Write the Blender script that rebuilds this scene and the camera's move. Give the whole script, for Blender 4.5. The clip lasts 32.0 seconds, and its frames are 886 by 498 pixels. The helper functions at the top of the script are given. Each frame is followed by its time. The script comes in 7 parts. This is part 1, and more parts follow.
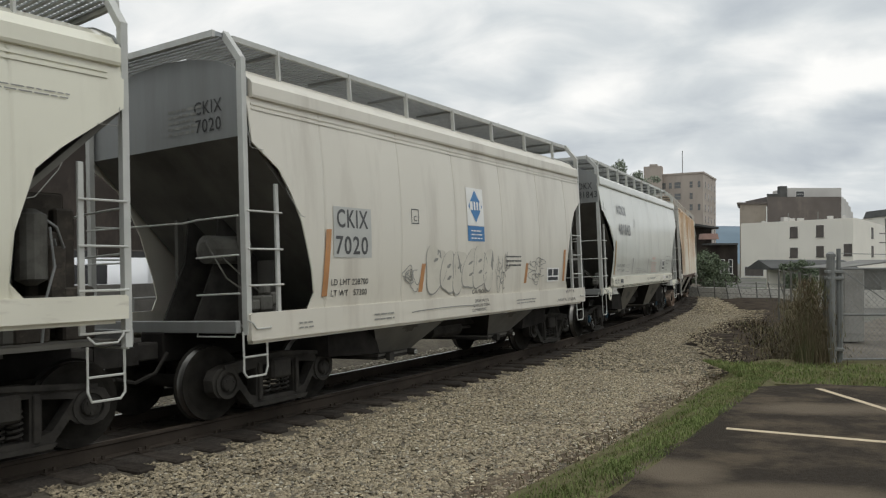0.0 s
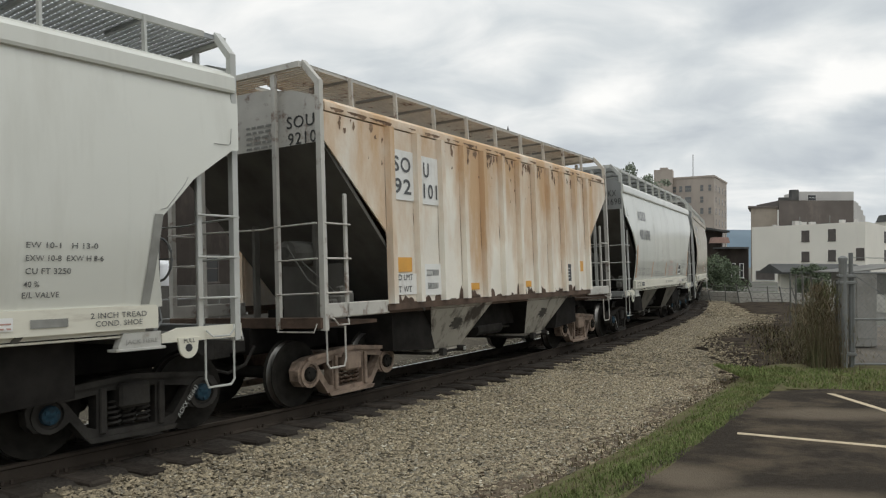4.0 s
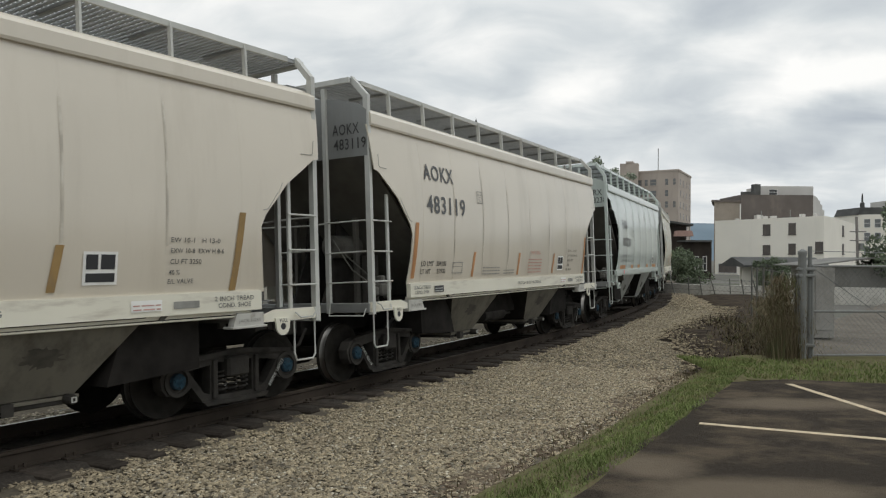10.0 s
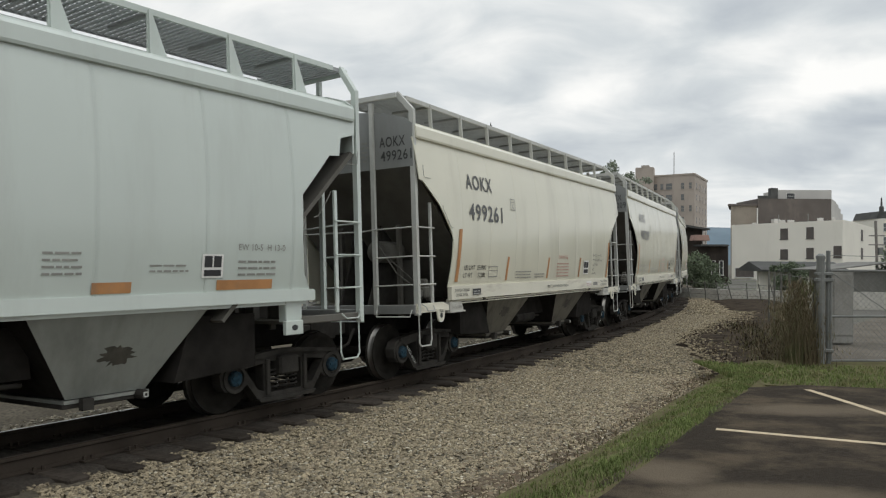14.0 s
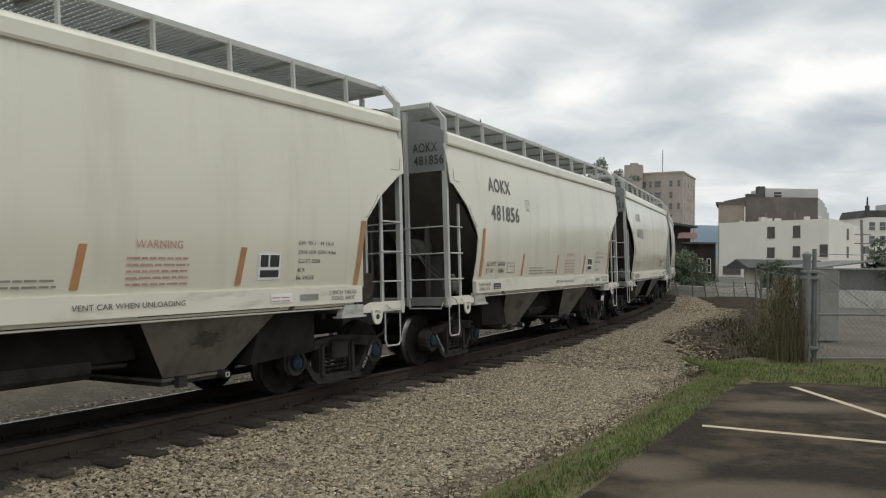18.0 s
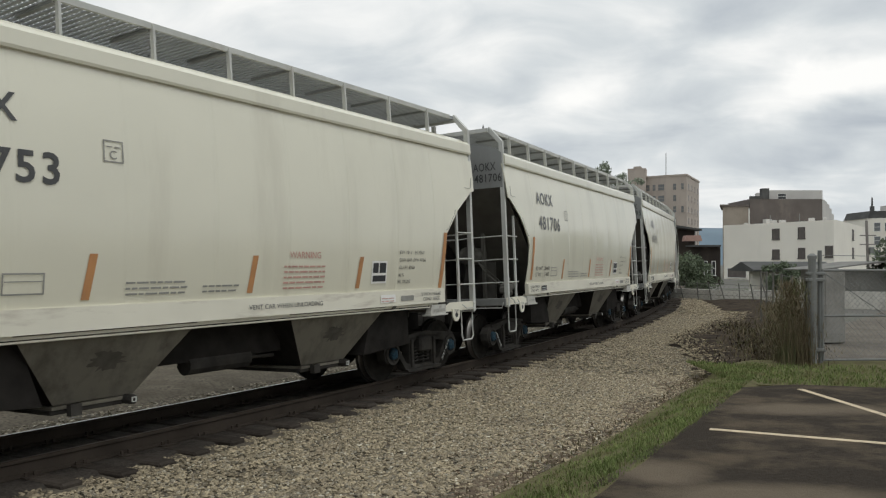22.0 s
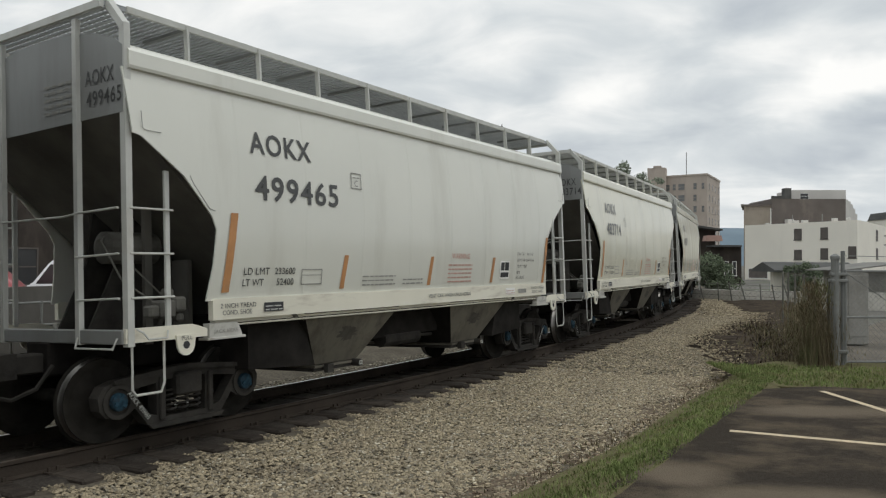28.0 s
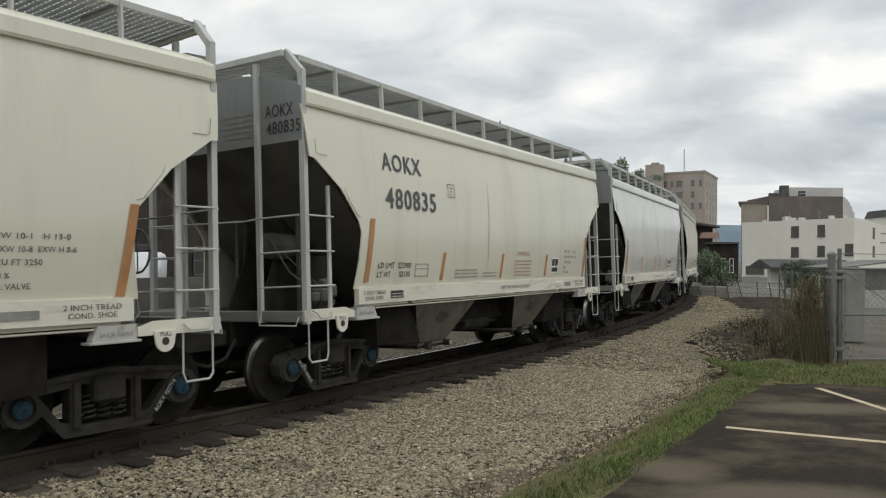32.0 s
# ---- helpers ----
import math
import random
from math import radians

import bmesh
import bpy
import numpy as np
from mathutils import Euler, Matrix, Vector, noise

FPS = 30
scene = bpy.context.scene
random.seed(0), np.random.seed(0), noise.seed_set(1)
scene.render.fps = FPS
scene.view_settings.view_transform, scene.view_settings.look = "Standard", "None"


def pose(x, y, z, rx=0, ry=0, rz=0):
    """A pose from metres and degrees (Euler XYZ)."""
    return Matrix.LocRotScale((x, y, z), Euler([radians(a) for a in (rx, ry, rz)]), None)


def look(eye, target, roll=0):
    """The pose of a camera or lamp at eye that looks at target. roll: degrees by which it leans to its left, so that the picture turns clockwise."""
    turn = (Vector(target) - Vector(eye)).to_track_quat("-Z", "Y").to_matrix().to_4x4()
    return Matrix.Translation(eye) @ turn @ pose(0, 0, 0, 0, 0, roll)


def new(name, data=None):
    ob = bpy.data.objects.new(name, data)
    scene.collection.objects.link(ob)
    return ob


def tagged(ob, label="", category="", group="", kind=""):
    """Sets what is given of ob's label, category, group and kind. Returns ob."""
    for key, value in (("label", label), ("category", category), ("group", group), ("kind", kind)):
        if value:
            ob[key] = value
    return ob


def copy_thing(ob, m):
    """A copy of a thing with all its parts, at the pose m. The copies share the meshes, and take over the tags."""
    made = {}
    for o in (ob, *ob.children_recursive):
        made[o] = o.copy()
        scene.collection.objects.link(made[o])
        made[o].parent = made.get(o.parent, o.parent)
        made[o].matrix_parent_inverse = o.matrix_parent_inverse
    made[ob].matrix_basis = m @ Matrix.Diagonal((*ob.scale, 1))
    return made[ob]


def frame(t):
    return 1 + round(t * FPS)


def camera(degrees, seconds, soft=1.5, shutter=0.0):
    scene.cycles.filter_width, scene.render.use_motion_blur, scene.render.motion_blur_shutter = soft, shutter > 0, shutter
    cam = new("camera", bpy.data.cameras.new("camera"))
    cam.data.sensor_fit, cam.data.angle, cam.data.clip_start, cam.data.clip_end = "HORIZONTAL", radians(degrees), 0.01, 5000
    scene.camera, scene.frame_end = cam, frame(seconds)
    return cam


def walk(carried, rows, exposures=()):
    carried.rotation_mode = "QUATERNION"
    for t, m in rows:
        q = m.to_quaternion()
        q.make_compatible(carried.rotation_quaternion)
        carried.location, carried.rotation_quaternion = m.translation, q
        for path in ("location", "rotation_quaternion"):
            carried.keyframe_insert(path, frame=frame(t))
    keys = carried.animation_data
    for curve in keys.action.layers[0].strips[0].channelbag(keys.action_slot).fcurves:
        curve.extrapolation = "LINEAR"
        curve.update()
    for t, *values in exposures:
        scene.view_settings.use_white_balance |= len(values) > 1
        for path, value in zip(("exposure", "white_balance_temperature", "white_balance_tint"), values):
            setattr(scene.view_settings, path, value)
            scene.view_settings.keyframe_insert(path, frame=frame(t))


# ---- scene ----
cam = camera(60.0, 32.0, soft=1.2, shutter=0.04)
EYE = 2.019
PATH = [(0, 90.87, -0.11, 1.58), (0.5, 90.77, -0.23, 1.63), (1, 90.90, -0.53, 1.82), (1.5, 91.04, -0.58, 1.98), (2, 91.18, -0.48, 1.75), (2.5, 91.12, -0.37, 1.67),
        (4.5, 91.11, -0.22, 2.40), (5, 91.13, -0.23, 2.33), (5.5, 90.75, -0.40, 2.17), (6, 90.67, -0.57, 2.11), (6.5, 90.77, -0.54, 1.61), (7, 90.73, -0.47, 0.98),
        (7.5, 90.54, -0.47, 0.60), (8, 90.32, -0.43, 0.39), (8.5, 90.35, -0.54, 0.16), (9, 90.33, -0.55, 0.00), (9.5, 90.50, -0.47, -0.06), (10, 90.53, -0.43, -0.13),
        (10.5, 90.72, -0.36, -0.18), (11, 90.81, -0.30, -0.10), (11.5, 90.89, -0.38, -0.11), (12, 90.81, -0.42, -0.12), (12.5, 90.52, -0.62, 0.22), (13, 90.44, -0.66, 0.74),
        (13.5, 90.61, -0.48, 1.09), (14, 90.85, -0.43, 0.97), (14.5, 90.95, -0.36, 0.68), (16.5, 90.40, -0.64, 0.02), (17, 90.36, -0.62, -0.07), (17.5, 90.39, -0.70, -0.03),
        (18, 90.57, -0.76, 0.14), (18.5, 90.65, -0.73, 0.19), (19, 90.64, -0.48, -0.14), (19.5, 90.66, -0.34, -0.51), (20, 90.73, -0.71, -0.72), (20.5, 90.72, -1.14, -0.53),
        (21, 90.53, -0.83, -0.17), (21.5, 90.62, -0.30, 0.18), (22, 91.00, -0.10, 0.46), (22.5, 91.19, 0.05, 0.82), (23, 91.21, 0.22, 1.55), (23.5, 91.14, 0.27, 2.04),
        (24, 91.52, 0.16, 2.08), (24.5, 91.95, 0.10, 1.93), (25, 91.71, 0.08, 1.76), (25.5, 91.11, 0.03, 1.92), (27.5, 91.00, -0.33, 1.83), (28, 90.94, -0.31, 1.83),
        (28.5, 90.81, -0.15, 1.94), (29, 90.70, -0.09, 1.91), (29.5, 90.54, 0.03, 1.83), (30, 90.28, 0.07, 1.69), (30.5, 90.32, -0.07, 1.58), (31, 90.60, -0.19, 1.68),
        (31.5, 90.71, -0.45, 1.71), (32, 90.62, -0.57, 1.64)]
walk(cam, [(t, pose(0, 0, EYE, a, b, c)) for t, a, b, c in PATH], exposures=[(0, 0.06), (32, 0.06)])

# ---- sky and light: an overcast day, brighter overhead ----
CLOUDS = [(26.5, 11.9, 8, 1.9, .36), (9, 12.6, 5, 2.0, .26), (20, 14.0, 4, 1.4, .12), (15, 11.0, 4.5, 3.0, -.14), (27, 8.4, 9, 2.0, -.22), (8, 8.0, 8, 1.6, -.16), (24, 17.5, 11, 2.4, -.14),
          (-4, 18, 9, 3.0, .16), (3, 15.5, 6, 2.5, .10), (20, 5.4, 14, 1.5, .16), (-22, 16, 10, 5, .10), (13, 18, 5, 1.8, .08)]


def build_world():
    w = bpy.data.worlds.new("overcast_sky")
    scene.world = w
    w.use_nodes = True
    nt = w.node_tree
    nt.nodes.clear()
    N = nt.nodes.new
    tc = N("ShaderNodeTexCoord")
    sep = N("ShaderNodeSeparateXYZ")
    nt.links.new(tc.outputs["Generated"], sep.inputs[0])
    # clouds lie on a flat layer: divide the direction by its height
    zc = N("ShaderNodeMath"); zc.operation = "MAXIMUM"; zc.inputs[1].default_value = 0.0
    nt.links.new(sep.outputs[2], zc.inputs[0])
    za = N("ShaderNodeMath"); za.operation = "ADD"; za.inputs[1].default_value = 0.30
    nt.links.new(zc.outputs[0], za.inputs[0])
    dx = N("ShaderNodeMath"); dx.operation = "DIVIDE"
    dy = N("ShaderNodeMath"); dy.operation = "DIVIDE"
    nt.links.new(sep.outputs[0], dx.inputs[0]); nt.links.new(za.outputs[0], dx.inputs[1])
    nt.links.new(sep.outputs[1], dy.inputs[0]); nt.links.new(za.outputs[0], dy.inputs[1])
    comb = N("ShaderNodeCombineXYZ")
    nt.links.new(dx.outputs[0], comb.inputs[0]); nt.links.new(dy.outputs[0], comb.inputs[1])
    mapn = N("ShaderNodeMapping")
    mapn.inputs["Location"].default_value = (3.1, 1.35, 0.0)
    mapn.inputs["Rotation"].default_value = (0, 0, 0.5)
    mapn.inputs["Scale"].default_value = (0.85, 1.25, 1.0)
    nt.links.new(comb.outputs[0], mapn.inputs[0])
    n1 = N("ShaderNodeTexNoise")
    n1.inputs["Scale"].default_value = 3.4; n1.inputs["Detail"].default_value = 7.0; n1.inputs["Roughness"].default_value = 0.52; n1.inputs["Distortion"].default_value = 0.45
    nt.links.new(mapn.outputs[0], n1.inputs["Vector"])
    # thick and thin stretches of the cloud deck, with ragged edges: azimuth, height, half-widths in degrees, thinness
    rag = N("ShaderNodeTexNoise"); rag.inputs["Scale"].default_value = 5.5; rag.inputs["Detail"].default_value = 5.0
    nt.links.new(tc.outputs["Generated"], rag.inputs["Vector"])
    off = N("ShaderNodeVectorMath"); off.operation = "MULTIPLY_ADD"
    off.inputs[1].default_value = (0.16, 0.16, 0.10); off.inputs[2].default_value = (-0.08, -0.08, -0.05)
    nt.links.new(rag.outputs["Color"], off.inputs[0])
    warp = N("ShaderNodeVectorMath"); warp.operation = "ADD"
    nt.links.new(tc.outputs["Generated"], warp.inputs[0]); nt.links.new(off.outputs[0], warp.inputs[1])
    calm = N("ShaderNodeMath"); calm.operation = "MULTIPLY_ADD"; calm.inputs[1].default_value, calm.inputs[2].default_value = 0.75, 0.125
    nt.links.new(n1.outputs["Fac"], calm.inputs[0])
    total = calm.outputs[0]
    for az, el, wa, we, thin in CLOUDS:
        a, b = radians(az), radians(el)
        way = Vector((math.sin(a) * math.cos(b), math.cos(a) * math.cos(b), math.sin(b)))
        d = N("ShaderNodeVectorMath"); d.operation = "SUBTRACT"
        nt.links.new(warp.outputs[0], d.inputs[0]); d.inputs[1].default_value = way
        k = N("ShaderNodeVectorMath"); k.operation = "MULTIPLY"
        nt.links.new(d.outputs[0], k.inputs[0]); k.inputs[1].default_value = (1 / radians(wa), 1 / radians(wa), 1 / radians(we))
        ln = N("ShaderNodeVectorMath"); ln.operation = "LENGTH"
        nt.links.new(k.outputs[0], ln.inputs[0])
        f = N("ShaderNodeMapRange"); f.interpolation_type = "SMOOTHERSTEP"
        f.inputs["From Min"].default_value, f.inputs["From Max"].default_value = 1.3, 0.0
        f.inputs["To Min"].default_value, f.inputs["To Max"].default_value = 0.0, thin
        nt.links.new(ln.outputs["Value"], f.inputs["Value"])
        ad = N("ShaderNodeMath"); ad.operation = "ADD"
        nt.links.new(total, ad.inputs[0]); nt.links.new(f.outputs[0], ad.inputs[1])
        total = ad.outputs[0]
    ramp = N("ShaderNodeValToRGB")
    e = ramp.color_ramp.elements
    e[0].position, e[0].color = 0.22, (0.43, 0.475, 0.525, 1)
    e[1].position, e[1].color = 0.74, (0.95, 0.95, 0.93, 1)
    m = ramp.color_ramp.elements.new(0.48); m.color = (0.64, 0.68, 0.70, 1)
    nt.links.new(total, ramp.inputs[0])
    # an overcast sky is brighter towards the zenith
    grad = N("ShaderNodeMapRange")
    grad.inputs["From Min"].default_value = 0.30; grad.inputs["From Max"].default_value = 1.0
    grad.inputs["To Min"].default_value = 1.0; grad.inputs["To Max"].default_value = 1.5
    nt.links.new(sep.outputs[2], grad.inputs["Value"])
    mul = N("ShaderNodeVectorMath"); mul.operation = "SCALE"
    nt.links.new(ramp.outputs[0], mul.inputs[0]); nt.links.new(grad.outputs[0], mul.inputs["Scale"])
    bg = N("ShaderNodeBackground"); bg.inputs["Strength"].default_value = 1.0
    nt.links.new(mul.outputs[0], bg.inputs["Color"])
    out = N("ShaderNodeOutputWorld")
    nt.links.new(bg.outputs[0], out.inputs[0])


build_world()
sun_data = bpy.data.lights.new("sun", "SUN")
sun_data.energy, sun_data.angle, sun_data.color = 0.55, radians(40), (1.0, 0.97, 0.92)
sun = new("sun", sun_data)
sun.matrix_world = look((22, -4, 60), (0, 10, 0))


# ---- materials ----
def mat(name, color, rough=0.6, metal=0.0, var=0.12, scale=3.0, bump=0.0, bump_scale=40.0, stain=None, stain_scale=(1.0, 1.0, 0.25), stain_lo=0.55, stain_hi=0.75, second=None, spec=0.5, island=0.0, obrand=0.0, rise=0.0, rise_from=2.8):
    """A surface with colour variation at two scales, stains of a second colour and fine relief."""
    m = bpy.data.materials.new(name)
    m.use_nodes = True
    nt = m.node_tree
    b = nt.nodes["Principled BSDF"]
    b.inputs["Roughness"].default_value = rough
    b.inputs["Metallic"].default_value = metal
    b.inputs["Specular IOR Level"].default_value = spec
    N, L = nt.nodes.new, nt.links.new
    tc = N("ShaderNodeTexCoord")
    big = N("ShaderNodeTexNoise"); big.inputs["Scale"].default_value = scale; big.inputs["Detail"].default_value = 5.0
    L(tc.outputs["Object"], big.inputs["Vector"])
    ramp = N("ShaderNodeValToRGB")
    c0 = tuple(max(0.0, c * (1 - var)) for c in color); c1 = tuple(min(1.0, c * (1 + var)) for c in color)
    ramp.color_ramp.elements[0].position, ramp.color_ramp.elements[0].color = 0.3, (*c0, 1)
    ramp.color_ramp.elements[1].position, ramp.color_ramp.elements[1].color = 0.7, (*c1, 1)
    L(big.outputs["Fac"], ramp.inputs[0])
    col = ramp.outputs[0]
    if second:
        fine = N("ShaderNodeTexNoise"); fine.inputs["Scale"].default_value = scale * 9; fine.inputs["Detail"].default_value = 4.0
        L(tc.outputs["Object"], fine.inputs["Vector"])
        r2 = N("ShaderNodeMapRange"); r2.inputs["From Min"].default_value = 0.45; r2.inputs["From Max"].default_value = 0.65
        L(fine.outputs["Fac"], r2.inputs["Value"])
        mx = N("ShaderNodeMix"); mx.data_type = "RGBA"
        L(r2.outputs[0], mx.inputs[0]); L(col, mx.inputs[6]); mx.inputs[7].default_value = (*second, 1)
        col = mx.outputs[2]
    if stain:
        mp = N("ShaderNodeMapping"); mp.inputs["Scale"].default_value = stain_scale
        L(tc.outputs["Object"], mp.inputs[0])
        st = N("ShaderNodeTexNoise"); st.inputs["Scale"].default_value = 2.2; st.inputs["Detail"].default_value = 7.0; st.inputs["Roughness"].default_value = 0.65
        L(mp.outputs[0], st.inputs["Vector"])
        r3 = N("ShaderNodeMapRange"); r3.inputs["From Min"].default_value = stain_lo; r3.inputs["From Max"].default_value = stain_hi
        fac = st.outputs["Fac"]
        if rise:
            sp = N("ShaderNodeSeparateXYZ"); L(tc.outputs["Object"], sp.inputs[0])
            ma = N("ShaderNodeMath"); ma.operation = "MULTIPLY_ADD"; ma.inputs[1].default_value = rise; ma.inputs[2].default_value = -rise * rise_from
            L(sp.outputs[2], ma.inputs[0])
            ad = N("ShaderNodeMath"); ad.operation = "ADD"
            L(fac, ad.inputs[0]); L(ma.outputs[0], ad.inputs[1])
            fac = ad.outputs[0]
        L(fac, r3.inputs["Value"])
        mx2 = N("ShaderNodeMix"); mx2.data_type = "RGBA"
        L(r3.outputs[0], mx2.inputs[0]); L(col, mx2.inputs[6]); mx2.inputs[7].default_value = (*stain, 1)
        col = mx2.outputs[2]
    if island or obrand:
        src = N("ShaderNodeNewGeometry").outputs["Random Per Island"] if island else N("ShaderNodeObjectInfo").outputs["Random"]
        k = island or obrand
        mr = N("ShaderNodeMapRange"); mr.inputs["To Min"].default_value = 1 - k; mr.inputs["To Max"].default_value = 1 + k
        L(src, mr.inputs["Value"])
        sc = N("ShaderNodeVectorMath"); sc.operation = "SCALE"
        L(col, sc.inputs[0]); L(mr.outputs[0], sc.inputs["Scale"])
        col = sc.outputs[0]
    L(col, b.inputs["Base Color"])
    if bump:
        bn = N("ShaderNodeTexNoise"); bn.inputs["Scale"].default_value = bump_scale; bn.inputs["Detail"].default_value = 6.0
        L(tc.outputs["Object"], bn.inputs["Vector"])
        bp = N("ShaderNodeBump"); bp.inputs["Strength"].default_value = bump; bp.inputs["Distance"].default_value = 0.02
        L(bn.outputs["Fac"], bp.inputs["Height"]); L(bp.outputs[0], b.inputs["Normal"])
    return m


M = {}
def paint(name, color, dirt, lo=0.53, hi=1.15, rough=0.17, var=0.035, streak=(0.8, 0.8, 0.10)):
    M[name] = mat(name, color, rough, 0, var, 0.7, 0.05, 2.2, stain=dirt, stain_scale=streak, stain_lo=lo, stain_hi=hi, spec=0.85)
paint("cream_paint", (0.72, 0.692, 0.562), (0.50, 0.46, 0.36))
paint("grey_cream_paint", (0.68, 0.675, 0.605), (0.46, 0.44, 0.37))
paint("warm_cream_paint", (0.645, 0.585, 0.485), (0.47, 0.41, 0.32))
paint("pale_green_paint", (0.57, 0.62, 0.575), (0.42, 0.44, 0.40))
# the green wagon's paint again, darkened by underside shade put into the colour
paint("shaded_green_bay", (0.24, 0.25, 0.225), (0.11, 0.11, 0.10), 0.45, 0.80, 0.6)
paint("old_cream_paint", (0.66, 0.62, 0.53), (0.44, 0.39, 0.32), 0.5, 0.85, 0.35)
# grey fittings and cream end panels, the ends' shade put into the colour
paint("end_shade_grey", (0.24, 0.245, 0.235), (0.16, 0.155, 0.145), 0.45, 0.8, 0.5)
M["rust_paint"] = mat("rust_paint", (0.84, 0.79, 0.69), 0.7, 0, 0.08, 0.8, 0.25, 14.0, stain=(0.62, 0.42, 0.25), stain_scale=(0.50, 0.50, 0.16), stain_lo=0.37, stain_hi=0.65, spec=0.2, rise=0.085, rise_from=2.9)
M["rust_bloom"] = mat("rust_bloom", (0.20, 0.135, 0.095), 0.9, 0, 0.3, 6.0, 0.3, 30.0, stain=(0.34, 0.23, 0.15), stain_scale=(5, 5, 5), stain_lo=.45, stain_hi=.65, spec=.1)
M["dark_rust"] = mat("dark_rust", (0.10, 0.065, 0.045), 0.9, 0, 0.4, 3.0, 0.4, 20.0)
M["sill_paint"] = mat("sill_paint", (0.71, 0.68, 0.57), 0.5, 0, 0.06, 0.9, 0.1, 12.0, stain=(0.45, 0.40, 0.33), stain_scale=(0.6, 1, 3.0), stain_lo=0.56, stain_hi=0.8, spec=0.35)
M["underframe"] = mat("underframe", (0.042, 0.039, 0.035), 0.85, 0, 0.35, 4.0, 0.3, 25.0, stain=(0.062, 0.055, 0.047), stain_scale=(1, 1, 1), stain_lo=0.5, stain_hi=0.8, spec=0.08)
# underframe black with the shade beneath the wagon put into its colour
M["underside_shade"] = mat("underside_shade", (0.022, 0.020, 0.018), 0.95, 0, 0.3, 4.0, 0.3, 25.0, spec=0.06)
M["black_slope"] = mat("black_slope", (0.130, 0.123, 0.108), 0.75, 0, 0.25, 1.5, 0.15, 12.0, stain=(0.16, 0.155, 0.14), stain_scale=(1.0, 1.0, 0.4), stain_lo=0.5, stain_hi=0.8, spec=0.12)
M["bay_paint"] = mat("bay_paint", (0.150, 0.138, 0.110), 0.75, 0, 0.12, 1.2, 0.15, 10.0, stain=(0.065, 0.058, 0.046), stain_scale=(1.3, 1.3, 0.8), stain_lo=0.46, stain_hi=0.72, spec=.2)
M["slope_grey"] = mat("slope_grey", (0.20, 0.19, 0.17), 0.8, 0, 0.2, 2.0, 0.15, 12.0, stain=(.11, .1, .09), stain_scale=(2, 2, 1), stain_lo=.45, stain_hi=.65, spec=.15)
M["reservoir_grey"] = mat("reservoir_grey", (0.13, 0.125, 0.11), 0.7, 0, 0.15, 3.0, 0.1, 12.0, stain=(.07, .065, .056), stain_scale=(2, 2, 2), stain_lo=.45, stain_hi=.7, spec=.2)
M["gear_dark"] = mat("gear_dark", (0.060, 0.052, 0.043), 0.8, 0, 0.3, 5.0, 0.2, 20.0, stain=(.12, .10, .08), stain_scale=(3, 3, 3), stain_lo=.55, stain_hi=.75, spec=.15)
M["galvanised"] = mat("galvanised", (0.37, 0.38, 0.385), 0.55, 0.2, 0.1, 4.0, 0.05, 30.0)
M["rail_grey"] = mat("rail_grey", (0.50, 0.50, 0.465), 0.5, 0.0, 0.1, 3.0, 0.05, 30.0, stain=(0.40, 0.37, 0.32), stain_scale=(1, 1, .4), stain_lo=.55, stain_hi=.8)
M["rust_rail_grey"] = mat("rust_rail_grey", (0.52, 0.50, 0.45), 0.7, 0.0, 0.1, 3.0, 0.1, 30.0, stain=(0.16, 0.09, 0.06), stain_scale=(2, 2, 2), stain_lo=.55, stain_hi=.7)
M["black_letter"] = mat("black_letter", (0.055, 0.055, 0.053), 0.28, 0, 0.2, 5.0, stain=(0.15, .145, .13), stain_scale=(3, 3, 3), stain_lo=.6, stain_hi=.85)
M["grey_letter"] = mat("grey_letter", (0.27, 0.265, 0.24), 0.7, 0, 0.2, 6.0)
M["dim_letter"] = mat("dim_letter", (0.10, 0.10, 0.095), 0.7, 0, 0.2, 6.0, stain=(.2, .195, .18), stain_scale=(3, 3, 3), stain_lo=.5, stain_hi=.8)
M["red_letter"] = mat("red_letter", (0.50, 0.29, 0.24), 0.7, 0, 0.2, 6.0)
M["orange_stripe"] = mat("orange_stripe", (0.46, 0.22, 0.085), 0.6, 0, 0.15, 4.0, stain=(0.30, 0.19, .12), stain_scale=(3, 3, 1), stain_lo=.5, stain_hi=.85)
M["ochre_stripe"] = mat("ochre_stripe", (0.30, 0.19, 0.07), 0.6, 0, 0.2, 4.0, stain=(.2, .15, .1), stain_scale=(3, 3, 1), stain_lo=.5, stain_hi=.8)
M["yellow_patch"] = mat("yellow_patch", (0.72, 0.36, 0.06), 0.5, 0, 0.06, 4.0)
M["white_decal"] = mat("white_decal", (0.80, 0.79, 0.75), 0.5, 0, 0.04, 4.0, stain=(0.6, .56, .5), stain_scale=(2, 2, 1), stain_lo=.55, stain_hi=.8)
M["pad_grey"] = mat("pad_grey", (0.46, 0.45, 0.41), 0.7, 0, 0.12, 4.0, stain=(.25, .22, .18), stain_scale=(3, 3, 3), stain_lo=.5, stain_hi=.75)
M["grey_decal"] = mat("grey_decal", (0.47, 0.47, 0.44), 0.6, 0, 0.06, 3.0)
M["graffiti_fill"] = mat("graffiti_fill", (0.60, 0.565, 0.48), 0.5, 0, 0.06, 3.0, stain=(.53, .495, .42), stain_scale=(2, 2, 1), stain_lo=.5, stain_hi=.8)
M["blue_decal"] = mat("blue_decal", (0.05, 0.19, 0.42), 0.5, 0, 0.08, 4.0)
